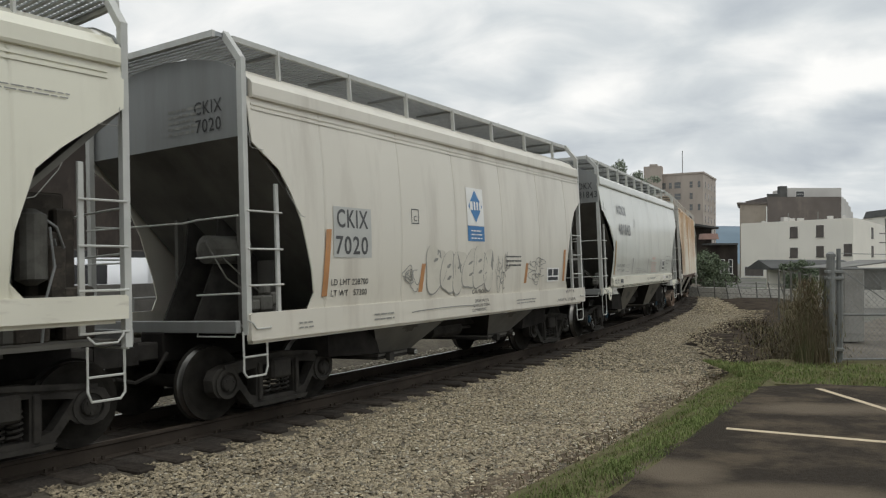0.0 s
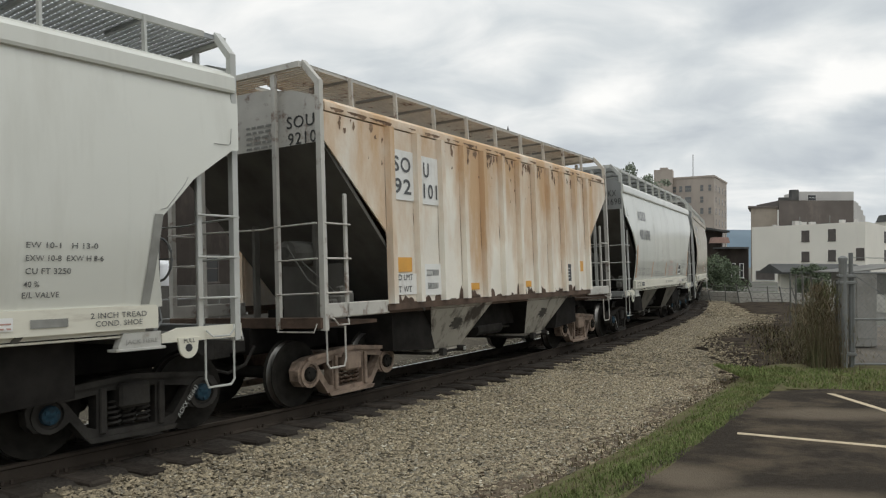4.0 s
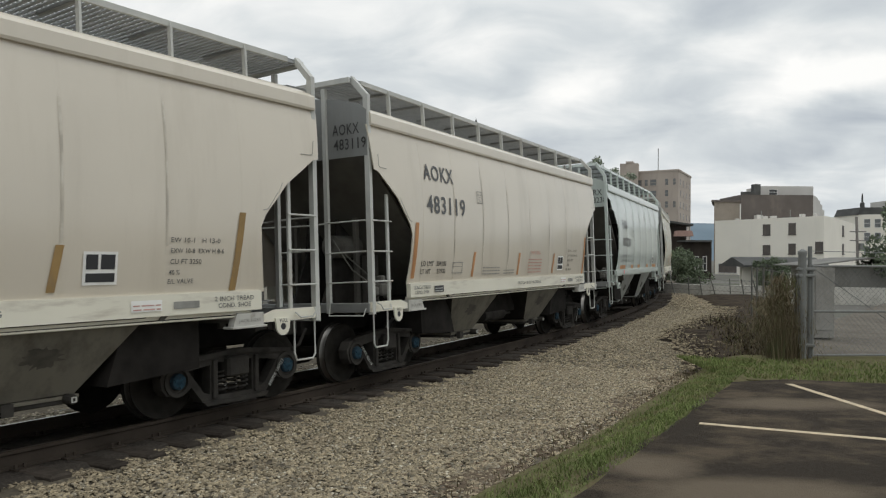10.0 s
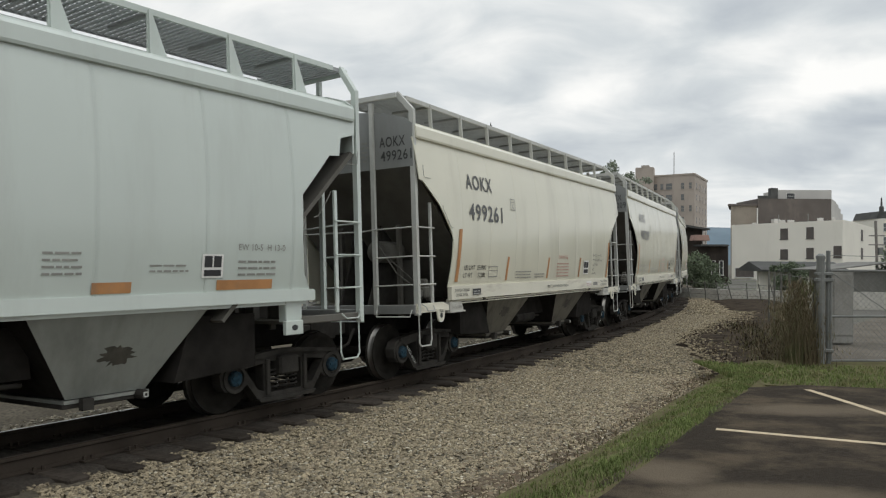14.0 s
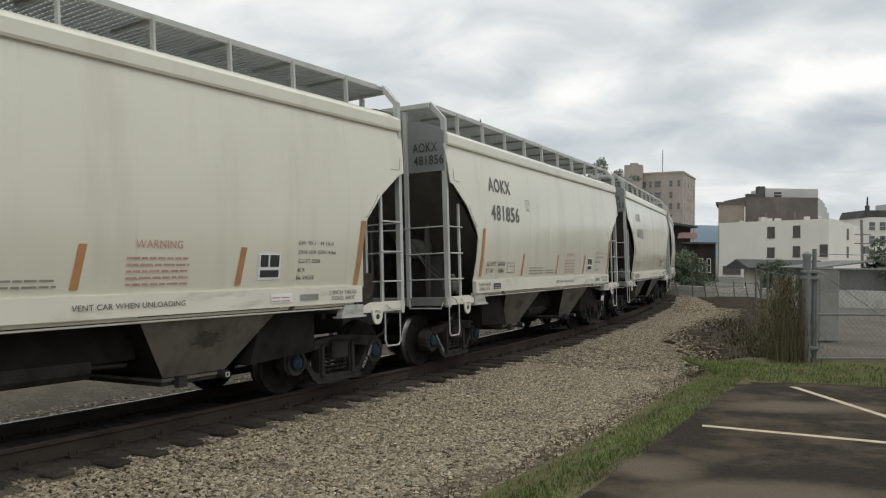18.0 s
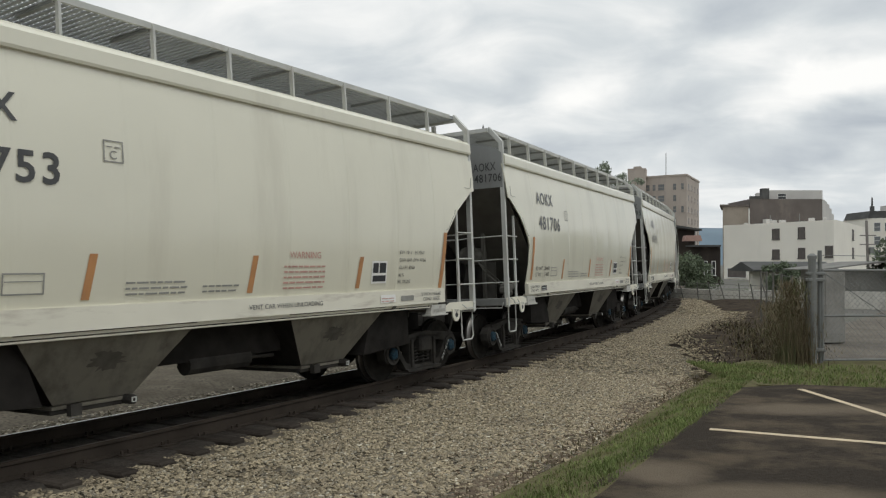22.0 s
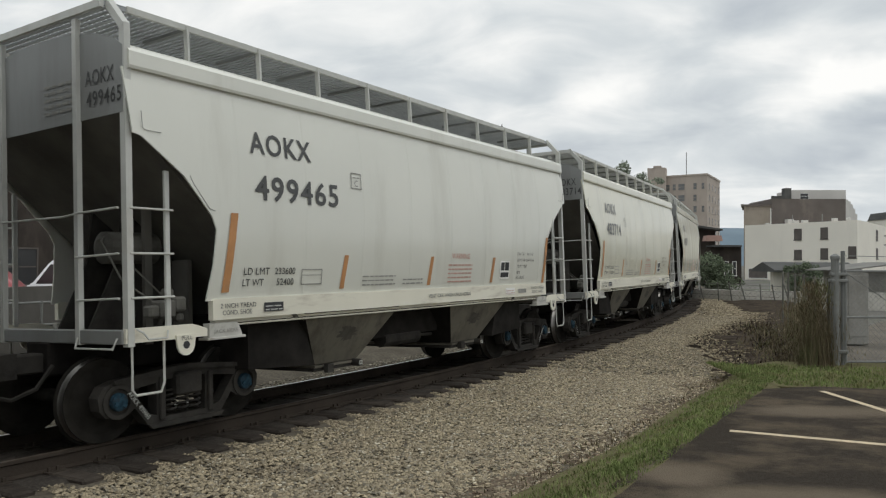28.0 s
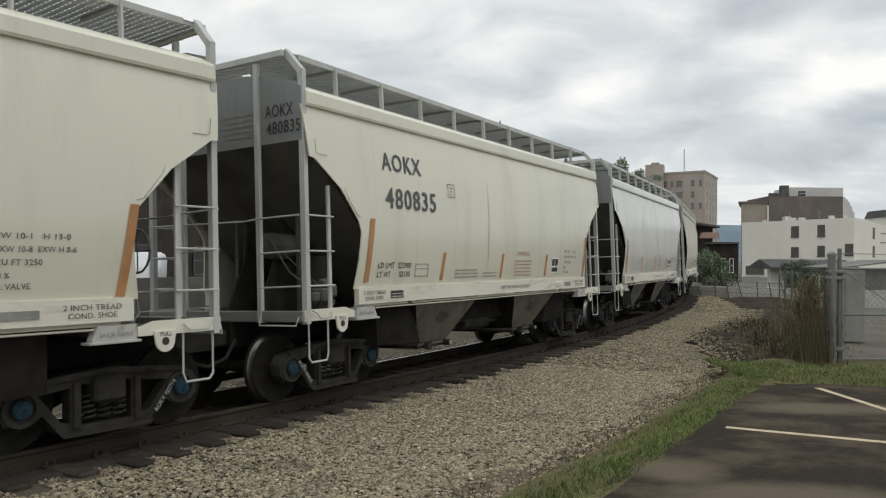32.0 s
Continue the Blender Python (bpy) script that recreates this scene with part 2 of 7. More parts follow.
M["dark_decal"] = mat("dark_decal", (0.03, 0.03, 0.032), 0.55, 0, 0.1, 6.0)
M["red_decal"] = mat("red_decal", (0.60, 0.08, 0.08), 0.5, 0, 0.05, 6.0)
M["wheel_steel"] = mat("wheel_steel", (0.024, 0.022, 0.019), 0.95, 0.0, 0.3, 6.0, 0.2, 30, spec=0.04)
M["tread_steel"] = mat("tread_steel", (0.24, 0.23, 0.215), 0.42, 1.0, 0.1, 8.0)
M["bearing_blue"] = mat("bearing_blue", (0.022, 0.055, 0.080), 0.75, 0.0, 0.35, 18.0, spec=.15, stain=(.03, .035, .04), stain_scale=(6, 6, 6), stain_lo=.5, stain_hi=.7)
M["truck_tan"] = mat("truck_tan", (0.27, 0.20, 0.15), 0.85, 0, 0.3, 3.0, 0.3, 20.0, stain=(0.10, .07, .05), stain_scale=(2, 2, 2), stain_lo=.5, stain_hi=.7)
M["rail_steel"] = mat("rail_steel", (0.050, 0.040, 0.032), 0.85, 0.1, 0.25, 2.0, 0.2, 30, spec=0.12)
M["rail_top"] = mat("rail_top", (0.62, 0.62, 0.60), 0.33, 1.0, 0.08, 5.0)
# near rail's top: the dark wagons' reflection put into its colour
M["rail_dark_reflection"] = mat("rail_dark_reflection", (0.085, 0.066, 0.050), 0.55, 0.2, 0.25, 3.0, 0.1, 30, spec=.2)
M["bay_stencil"] = mat("bay_stencil", (0.062, 0.056, 0.044), 0.8, 0, 0.3, 9.0)
M["old_bay"] = mat("old_bay", (0.40, 0.37, 0.31), 0.8, 0, 0.12, 1.2, 0.15, 10.0, stain=(0.075, 0.062, 0.05), stain_scale=(1.1, 1.1, 0.6), stain_lo=0.50, stain_hi=0.62, spec=.2)
M["tie_wood"] = mat("tie_wood", (0.048, 0.040, 0.033), 0.95, 0, 0.35, 6.0, 0.6, 30.0, stain=(.065, .054, .043), stain_scale=(1, 5, 5), stain_lo=.5, stain_hi=.7, obrand=.3, spec=0.12)
M["oily_ballast"] = mat("oily_ballast", (0.045, 0.039, 0.033), 0.95, 0, 0.4, 4.0, 1.0, 22.0, second=(0.068, .059, .050), spec=0.12)
M["ballast"] = mat("ballast", (0.13, 0.113, 0.086), 0.95, 0, 0.25, 2.0, 1.0, 24.0, second=(0.085, 0.073, 0.057), spec=0.12)
M["stone"] = mat("stone", (0.285, 0.238, 0.158), 0.9, 0, 0.14, 9.0, 0.2, 60.0, island=0.46, stain=(0.18, 0.145, 0.10), stain_scale=(.5, .5, .5), stain_lo=.5, stain_hi=.75)
M["pale_stone"] = mat("pale_stone", (0.42, 0.385, 0.30), 0.85, 0, 0.1, 9.0, 0.2, 60.0, island=0.4)
M["brown_stone"] = mat("brown_stone", (0.17, 0.125, 0.085), 0.9, 0, 0.15, 9.0, 0.2, 60.0, island=0.5)
M["grey_stone"] = mat("grey_stone", (0.215, 0.188, 0.138), 0.9, 0, 0.15, 9.0, 0.2, 60.0, island=0.45)
M["clod"] = mat("clod", (0.055, 0.042, 0.030), 0.95, 0, 0.3, 4.0, 0.5, 30.0, island=0.4, spec=.05)
M["asphalt"] = mat("asphalt", (0.032, 0.026, 0.020), 0.95, 0, 0.45, 26.0, 1.0, 70.0, stain=(0.098, 0.077, 0.054), stain_scale=(0.62, 0.80, 1), stain_lo=0.47, stain_hi=0.66, second=(0.054, .044, .033), spec=.1)


def dusty(m, spots, color):
    """Worn, dusty spots with ragged edges: place and half-widths in metres."""
    nt = m.node_tree
    N, L = nt.nodes.new, nt.links.new
    b = nt.nodes["Principled BSDF"]
    col = b.inputs["Base Color"].links[0].from_socket
    tc = N("ShaderNodeTexCoord")
    rag = N("ShaderNodeTexNoise"); rag.inputs["Scale"].default_value = 1.7; rag.inputs["Detail"].default_value = 8.0; rag.inputs["Roughness"].default_value = 0.7
    L(tc.outputs["Object"], rag.inputs["Vector"])
    total = None
    for x, y, wx, wy in spots:
        d = N("ShaderNodeVectorMath"); d.operation = "SUBTRACT"
        L(tc.outputs["Object"], d.inputs[0]); d.inputs[1].default_value = (x, y, LOT)
        k = N("ShaderNodeVectorMath"); k.operation = "MULTIPLY"
        L(d.outputs[0], k.inputs[0]); k.inputs[1].default_value = (1 / wx, 1 / wy, 1)
        ln = N("ShaderNodeVectorMath"); ln.operation = "LENGTH"
        L(k.outputs[0], ln.inputs[0])
        f = N("ShaderNodeMapRange"); f.interpolation_type = "SMOOTHSTEP"
        f.inputs["From Min"].default_value, f.inputs["From Max"].default_value = 1.5, 0.2
        L(ln.outputs["Value"], f.inputs["Value"])
        if total is None:
            total = f.outputs[0]
        else:
            mx = N("ShaderNodeMath"); mx.operation = "MAXIMUM"
            L(total, mx.inputs[0]); L(f.outputs[0], mx.inputs[1])
            total = mx.outputs[0]
    ad = N("ShaderNodeMath"); ad.operation = "ADD"
    L(total, ad.inputs[0]); L(rag.outputs["Fac"], ad.inputs[1])
    r = N("ShaderNodeMapRange"); r.inputs["From Min"].default_value, r.inputs["From Max"].default_value = 0.72, 1.40
    r.inputs["To Max"].default_value = 0.9
    L(ad.outputs[0], r.inputs["Value"])
    mix = N("ShaderNodeMix"); mix.data_type = "RGBA"
    L(r.outputs[0], mix.inputs[0]); L(col, mix.inputs[6]); mix.inputs[7].default_value = (*color, 1)
    L(mix.outputs[2], b.inputs["Base Color"])


LOT = 0.15
dusty(M["asphalt"], [(2.5, 6.1, 1.2, .55), (1.5, 5.2, .9, .6), (1.9, 6.9, .5, .5), (4.6, 9.9, 1.2, .45), (6.5, 8.9, .9, .4)], (0.150, 0.121, 0.088))
M["yard_gravel"] = mat("yard_gravel", (0.17, 0.15, 0.125), 0.95, 0, 0.15, 1.5, 0.6, 40.0, stain=(0.10, 0.09, 0.075), stain_scale=(.3, .3, 1), stain_lo=.45, stain_hi=.65, second=(.13, .115, .095), spec=.1)
M["old_steel"] = mat("old_steel", (0.13, 0.125, 0.11), 0.8, 0.1, 0.2, 5.0, 0.1, 30)
M["dead_leaf"] = mat("dead_leaf", (0.135, 0.108, 0.068), 0.9, 0, 0.2, 1.2, island=0.22, spec=.1, stain=(0.112, 0.118, 0.058), stain_scale=(1, 1, .5), stain_lo=.48, stain_hi=.62)
M["brown_fines"] = mat("brown_fines", (0.135, 0.105, 0.075), 0.95, 0, 0.3, 4.0, 0.8, 30.0, second=(0.085, .066, .047), spec=.08)
M["street_concrete"] = mat("street_concrete", (0.085, 0.08, 0.072), 0.95, 0, 0.2, 0.8, 0.3, 14.0, stain=(.05, .047, .042), stain_scale=(.5, .5, .3), stain_lo=.45, stain_hi=.7, spec=.15)
M["line_paint"] = mat("line_paint", (0.52, 0.42, 0.28), 0.8, 0, 0.12, 5.0, 0.3, 70, stain=(0.22, .19, .15), stain_scale=(4, 4, 1), stain_lo=.52, stain_hi=.75)
M["soil"] = mat("soil", (0.048, 0.037, 0.027), 0.95, 0, 0.35, 1.6, 1.0, 9.0, second=(0.070, .055, .040), spec=.05, stain=(0.024, 0.019, 0.015), stain_scale=(.9, .9, 1), stain_lo=.50, stain_hi=.62)
M["verge_earth"] = mat("verge_earth", (0.125, 0.122, 0.060), 0.95, 0, 0.3, 2.5, 0.8, 20.0, second=(0.105, .082, .050), spec=.05)
M["ground"] = mat("ground", (0.15, 0.145, 0.13), 0.95, 0, 0.2, 0.1, 0.3, 5.0, stain=(0.09, .10, .06), stain_scale=(.05, .05, 1), stain_lo=.5, stain_hi=.65, spec=0.12)
M["grass"] = mat("grass", (0.150, 0.188, 0.066), 0.9, 0, 0.25, 1.5, island=0.3, stain=(0.21, .185, .095), stain_scale=(1.3, 1.3, 1), stain_lo=.50, stain_hi=.68, spec=.15)
M["dry_weed"] = mat("dry_weed", (0.125, 0.105, 0.062), 0.9, 0, 0.3, 1.5, island=0.45)
M["leaf"] = mat("leaf", (0.120, 0.150, 0.090), 0.8, 0, 0.3, 1.0, island=0.4)
# paler copy of the leaf green, distance haze put into its colour
M["hazy_leaf"] = mat("hazy_leaf", (0.25, 0.28, 0.215), 0.9, 0, 0.2, 1.0, island=0.3, spec=.1)
M["bark"] = mat("bark", (0.09, 0.075, 0.06), 0.95, 0, 0.3, 4.0, 0.5, 20)
M["fence_steel"] = mat("fence_steel", (0.185, 0.188, 0.178), 0.65, 0.15, 0.12, 6.0, 0.1, 40)
M["concrete"] = mat("concrete", (0.27, 0.26, 0.235), 0.9, 0, 0.12, 0.6, 0.2, 20, stain=(.17, .16, .14), stain_scale=(1, 1, .4), stain_lo=.5, stain_hi=.75)
M["pale_concrete"] = mat("pale_concrete", (0.50, 0.48, 0.43), 0.9, 0, 0.1, 0.5, 0.15, 10, stain=(.30, .28, .24), stain_scale=(.6, .6, .4), stain_lo=.5, stain_hi=.75)
M["white_wall"] = mat("white_wall", (0.78, 0.74, 0.655), 0.85, 0, 0.03, 0.2, 0.05, 5, stain=(0.69, .655, .58), stain_scale=(.3, .3, .06), stain_lo=.55, stain_hi=.9)
M["tan_wall"] = mat("tan_wall", (0.42, 0.36, 0.31), 0.9, 0, 0.08, 0.15, 0.1, 5, stain=(.32, .275, .24), stain_scale=(.2, .2, .05), stain_lo=.5, stain_hi=.8)
M["brown_wall"] = mat("brown_wall", (0.115, 0.098, 0.088), 0.9, 0, 0.15, 0.3, 0.2, 8, stain=(.15, .125, .11), stain_scale=(.2, .2, .1), stain_lo=.5, stain_hi=.7)
M["brick_tan_wall"] = mat("brick_tan_wall", (0.29, 0.25, 0.205), 0.9, 0, 0.12, 0.3, 0.2, 8, stain=(.2, .17, .14), stain_scale=(.25, .25, .1), stain_lo=.5, stain_hi=.7)
M["dark_brick"] = mat("dark_brick", (0.055, 0.046, 0.040), 0.95, 0, 0.2, 0.5, 0.2, 8, stain=(.085, .07, .06), stain_scale=(.3, .3, .15), stain_lo=.5, stain_hi=.7, spec=.1)
M["pale_block"] = mat("pale_block", (0.52, 0.50, 0.47), 0.85, 0, 0.06, 0.3)
M["roof_dark"] = mat("roof_dark", (0.085, 0.085, 0.082), 0.85, 0, 0.2, 0.6, spec=.15)
M["roof_grey"] = mat("roof_grey", (0.17, 0.165, 0.15), 0.7, 0, 0.2, 0.8, 0.1, 12.0, spec=.2)
M["window_glass"] = mat("window_glass", (0.05, 0.05, 0.052), 0.15, 0, 0.2, 0.4)
M["window_brown"] = mat("window_brown", (0.10, 0.085, 0.075), 0.6, 0, 0.2, 1.0)
# distant window panes, greyed by haze put into their colour
M["hazy_pane"] = mat("hazy_pane", (0.16, 0.165, 0.165), 0.25, 0, 0.2, 0.4)
M["trim_white"] = mat("trim_white", (0.66, 0.65, 0.61), 0.7, 0, 0.05, 1.0)
# wooded green turned blue by distance haze put into the colour
M["hill_haze"] = mat("hill_haze", (0.13, 0.18, 0.22), 1.0, 0, 0.15, 0.01)
M["pole_wood"] = mat("pole_wood", (0.22, 0.20, 0.18), 0.9, 0, 0.2, 3, 0.3, 30)
M["van_white"] = mat("van_white", (0.78, 0.79, 0.80), 0.3, 0, 0.02, 2)
M["car_red"] = mat("car_red", (0.30, 0.04, 0.045), 0.3, 0, 0.05, 2)
M["tyre"] = mat("tyre", (0.03, 0.03, 0.03), 0.9, 0, 0.1, 5)
M["awning_red"] = mat("awning_red", (0.36, 0.23, 0.19), 0.8, 0, 0.1, 2)
M["tail_red"] = mat("tail_red", (0.6, 0.02, 0.02), 0.3, 0, 0.05, 4)


# ---- mesh helpers ----
def part(name, bm, material, parent=None, label=""):
    me = bpy.data.meshes.new(name)
    bm.to_mesh(me)
    bm.free()
    me.materials.append(M[material] if isinstance(material, str) else material)
    ob = new(name, me)
    ob.parent = parent
    return tagged(ob, label)


def share(name, src, parent, m=None, label=""):
    """Another object on the same mesh as src."""
    ob = new(name, src.data)
    ob.parent = parent
    if m is not None:
        ob.matrix_basis = m
    return tagged(ob, label)


def empty(name, label, category, group=""):
    return tagged(new(name), label, category, group)


def box(bm, x0, x1, y0, y1, z0, z1, bevel=0.0):
    r = bmesh.ops.create_cube(bm, size=1.0, matrix=Matrix.Translation(((x0 + x1) / 2, (y0 + y1) / 2, (z0 + z1) / 2)) @ Matrix.Diagonal((abs(x1 - x0), abs(y1 - y0), abs(z1 - z0), 1)))
    if bevel:
        es = list({e for v in r["verts"] for e in v.link_edges})
        bmesh.ops.bevel(bm, geom=es, offset=bevel, segments=1, affect="EDGES")
    return bm


def tube(bm, pts, r, n=6, closed=False):
    """A round bar along a line of points."""
    pts = [Vector(p) for p in pts]
    rings = []
    for i, p in enumerate(pts):
        a = pts[i - 1] if i else p
        b = pts[i + 1] if i < len(pts) - 1 else p
        d = (b - a).normalized()
        u = d.cross(Vector((0, 0, 1)))
        if u.length < 0.05:
            u = d.cross(Vector((0, 1, 0)))
        u.normalize()
        w = d.cross(u)
        rings.append([bm.verts.new(p + (u * math.cos(2 * math.pi * j / n + .4) + w * math.sin(2 * math.pi * j / n + .4)) * r) for j in range(n)])
    for q, s in zip(rings, rings[1:]):
        for j in range(n):
            bm.faces.new((q[j], q[(j + 1) % n], s[(j + 1) % n], s[j]))
    bm.faces.new(rings[0][::-1])
    bm.faces.new(rings[-1])
    return bm


def prism(bm, poly, a, b, axis="y"):
    """A flat outline (x, z), or (x, y) for axis z, or (y, z) for axis x, given depth from a to b."""
    def v(p, d):
        return {"y": (p[0], d, p[1]), "z": (p[0], p[1], d), "x": (d, p[0], p[1])}[axis]
    lo = [bm.verts.new(v(p, a)) for p in poly]
    hi = [bm.verts.new(v(p, b)) for p in poly]
    n = len(poly)
    fs = [bm.faces.new(lo), bm.faces.new(hi[::-1])]
    for i in range(n):
        fs.append(bm.faces.new((lo[i], hi[i], hi[(i + 1) % n], lo[(i + 1) % n])))
    bmesh.ops.recalc_face_normals(bm, faces=fs)
    return bm


def lathe(bm, prof, n=24, axis="y"):
    """A turned body: prof is a list of (radius, along)."""
    rings = []
    for r, d in prof:
        ring = []
        for j in range(n):
            c, s = math.cos(2 * math.pi * j / n) * r, math.sin(2 * math.pi * j / n) * r
            ring.append(bm.verts.new((c, d, s) if axis == "y" else ((c, s, d) if axis == "z" else (d, c, s))))
        rings.append(ring)
    fs = []
    for q, s in zip(rings, rings[1:]):
        for j in range(n):
            fs.append(bm.faces.new((q[j], q[(j + 1) % n], s[(j + 1) % n], s[j])))
    fs += [bm.faces.new(rings[0][::-1]), bm.faces.new(rings[-1])]
    bmesh.ops.recalc_face_normals(bm, faces=fs)
    return bm


def B():
    return bmesh.new()


def smooth(ob):
    ob.data.polygons.foreach_set("use_smooth", [True] * len(ob.data.polygons))
    return ob


# ---- the railway curve: heading 34.6 degrees to the right, bending left, banked towards the inside ----
HEAD, KURV, DIST, CANT = radians(34.586), 0.0071917, 8.6458, radians(2.554)
T0 = Vector((math.sin(HEAD), math.cos(HEAD)))
N0 = Vector((-T0.y, T0.x))
S_A, S_B = -25.0, 78.0


def line_at(s):
    """Place and heading of the track's middle at s metres along it; straight before S_A and after S_B."""
    c = min(max(s, S_A), S_B)
    th = KURV * c
    p = T0 * (math.sin(th) / KURV) + N0 * ((1 - math.cos(th)) / KURV) + N0 * DIST
    t = T0 * math.cos(th) + N0 * math.sin(th)
    return p + t * (s - c), t


def track_pose(s, inset=0.0):
    """Rail-top pose: x along the track, y to its inside, z up with the bank."""
    p, t = line_at(s)
    n = Vector((-t.y, t.x))
    p = p + n * inset
    c, k = math.cos(CANT), math.sin(CANT)
    x, y, z = Vector((t.x, t.y, 0)), Vector((n.x * c, n.y * c, -k)), Vector((n.x * k, n.y * k, c))
    m = Matrix((x, y, z)).transposed().to_4x4()
    m.translation = (p.x, p.y, 0)
    return m


def at_track(s, u, z=0.0):
    """A world point u metres to the outside of the track's middle."""
    p, t = line_at(s)
    n = Vector((-t.y, t.x))
    q = p - n * u
    return (q.x, q.y, z)


# ---- covered hopper wagons ----
def outline_of(text, bold=0.0):
    """Flat letters of the built-in font: corners and faces, x along, y up."""
    cu = bpy.data.curves.new("letters", "FONT")
    cu.body, cu.size, cu.resolution_u, cu.offset = text, 1.0, 3, bold
    ob = bpy.data.objects.new("letters", cu)
    scene.collection.objects.link(ob)
    bpy.context.view_layer.update()
    ev = ob.evaluated_get(bpy.context.evaluated_depsgraph_get())
    me = ev.to_mesh()
    vs = [tuple(v.co[:2]) for v in me.vertices]
    fs = [tuple(p.vertices) for p in me.polygons]
    ev.to_mesh_clear()
    bpy.data.objects.remove(ob)
    bpy.data.curves.remove(cu)
    return vs, fs


SIGNS = "ABCDEFGHIJKLMNOPRSTUVWXY0123456789.-/%"
END_H = max(v[0] for v in outline_of("HH")[0])
STEP = {c: max(v[0] for v in outline_of("H" + c + "H")[0]) - END_H for c in SIGNS + " "}
GLYPHS = {(c, w): outline_of(c, 0.0 if c in "MW" else w) for w in (0.0, .008, .017) for c in SIGNS}


def lettering(text, bold=0.0, gap=0.0):
    """A line of letters set from single signs, with extra space between them."""
    vs, fs, x = [], [], 0.0
    for c in text:
        if c != " ":
            gv, gf = GLYPHS[c, bold]
            fs += [tuple(i + len(vs) for i in f) for f in gf]
            vs += [(a + x, b) for a, b in gv]
        x += STEP[c] + gap
    return vs, fs


LETTERS = {}
WORDS = {}


def letters_on(name, text, x0, z0, height, width, prof, material, parent, label="", lift=0.0125, weight=0.008):
    """Letters laid on a wagon's outer side: left foot at x0, z0, capital height and overall width given."""
    if (text, weight) not in LETTERS:
        LETTERS[text, weight] = lettering(text, weight, .07 if weight > .015 else .02)
        # where each word's corners and faces begin and end
        WORDS[text, weight], a, fa = [], 0, 0
        for word in text.split():
            b = a + sum(len(GLYPHS[c, weight][0]) for c in word)
            fb = fa + sum(len(GLYPHS[c, weight][1]) for c in word)
            WORDS[text, weight].append((a, b, fa, fb))
            a, fa = b, fb
    vs, fs = LETTERS[text, weight]
    xs = [v[0] for v in vs]; ys = [v[1] for v in vs]
    lo = min(ys) if "Q" not in text else 0.0
    kx, ky = width / (max(xs) - min(xs)), height / (max(ys) - lo)
    left, out = min(xs), None
    for word in WORDS[text, weight]:
        a, b, fa, fb = word
        bm = B()
        vv = [bm.verts.new((x0 + (x - left) * kx, -prof(z0 + (y - lo) * ky) - lift, z0 + (y - lo) * ky)) for x, y in vs[a:b]]
        for f in fs[fa:fb]:
            try:
                bm.faces.new([vv[i - a] for i in f])
            except ValueError:
                pass
        out = part(name, bm, material, parent, label)
    return out


def decal(name, x0, x1, z0, z1, prof, material, parent, label="", lift=0.0115, lean=0.0):
    """A painted or stuck-on patch that follows the side."""
    bm = B()
    n = max(1, int((z1 - z0) / 0.25))
    rows = []
    for i in range(n + 1):
        z = z0 + (z1 - z0) * i / n
        dx = lean * i / n
        rows.append([bm.verts.new((x, -prof(z) - lift, z)) for x in (x0 + dx, x1 + dx)])
    for a, b in zip(rows, rows[1:]):
        bm.faces.new((a[0], a[1], b[1], b[0]))
    return part(name, bm, material, parent, label)


def bars(name, x0, x1, z0, z1, n, prof, material, parent, label="", seed=1):
    """Lines of small print that cannot be read: plain bars, ragged as words are."""
    rnd = random.Random(seed)
    bm = B()
    h = (z1 - z0) / n
    for i in range(n):
        z = z0 + h * i
        x = x0
        while x < x1 - 0.03:
            w = min(rnd.uniform(.05, .16), x1 - x)
            q = [bm.verts.new((a, -prof(c) - .0125, c)) for a, c in ((x, z), (x + w, z), (x + w, z + h * .34), (x, z + h * .34))]
            bm.faces.new(q)
            x += w + .02
    return part(name, bm, material, parent, label)


def side_sheet(outline, prof, sgn, seams, thick=0.02, deep=1.0):
    """A curved side plate; outline gives half-length at rising heights. Seams are shallow vertical creases."""
    zs = []
    for (xa, za), (xb, zb) in zip(outline, outline[1:]):
        n = max(1, int(abs(zb - za) / 0.13))
        for i in range(n):
            k = i / n
            zs.append((za + (zb - za) * k, xa + (xb - xa) * k))
    zs.append((outline[-1][1], outline[-1][0]))
    inner = []
    for s in seams:
        inner += [(s - .045, 0), (s - .012, .003 * deep), (s, .016 * deep), (s + .012, .003 * deep), (s + .045, 0)]
    mids = sorted(seams)
    for a, b in zip(mids, mids[1:]):
        inner.append(((a + b) / 2, -0.007 * max(.5, deep)))
    inner.sort()
    bm = B()
    rows, backs = [], []
    for z, xe in zs:
        xs = [(-xe, 0)] + [(min(max(x, -xe + .004), xe - .004), d) for x, d in inner] + [(xe, 0)]
        rows.append([bm.verts.new((x, sgn * (prof(z) - d), z)) for x, d in xs])
        backs.append([bm.verts.new((x, sgn * (prof(z) - t), z)) for t in (0, thick) for x, d in (xs[0], xs[-1])])
    fs = []
    for a, b in zip(rows, rows[1:]):
        for i in range(len(a) - 1):
            fs.append(bm.faces.new((a[i], a[i + 1], b[i + 1], b[i])))
    bmesh.ops.recalc_face_normals(bm, faces=fs)
    if sum(f.normal.y for f in fs) * sgn < 0:
        bmesh.ops.reverse_faces(bm, faces=fs)
    for f in fs:
        f.smooth = True
    for p, q in zip(backs, backs[1:]):
        bm.faces.new((p[0], q[0], q[2], p[2]))
        bm.faces.new((p[1], p[3], q[3], q[1]))
        bm.faces.new((p[2], q[2], q[3], p[3]))
    return bm


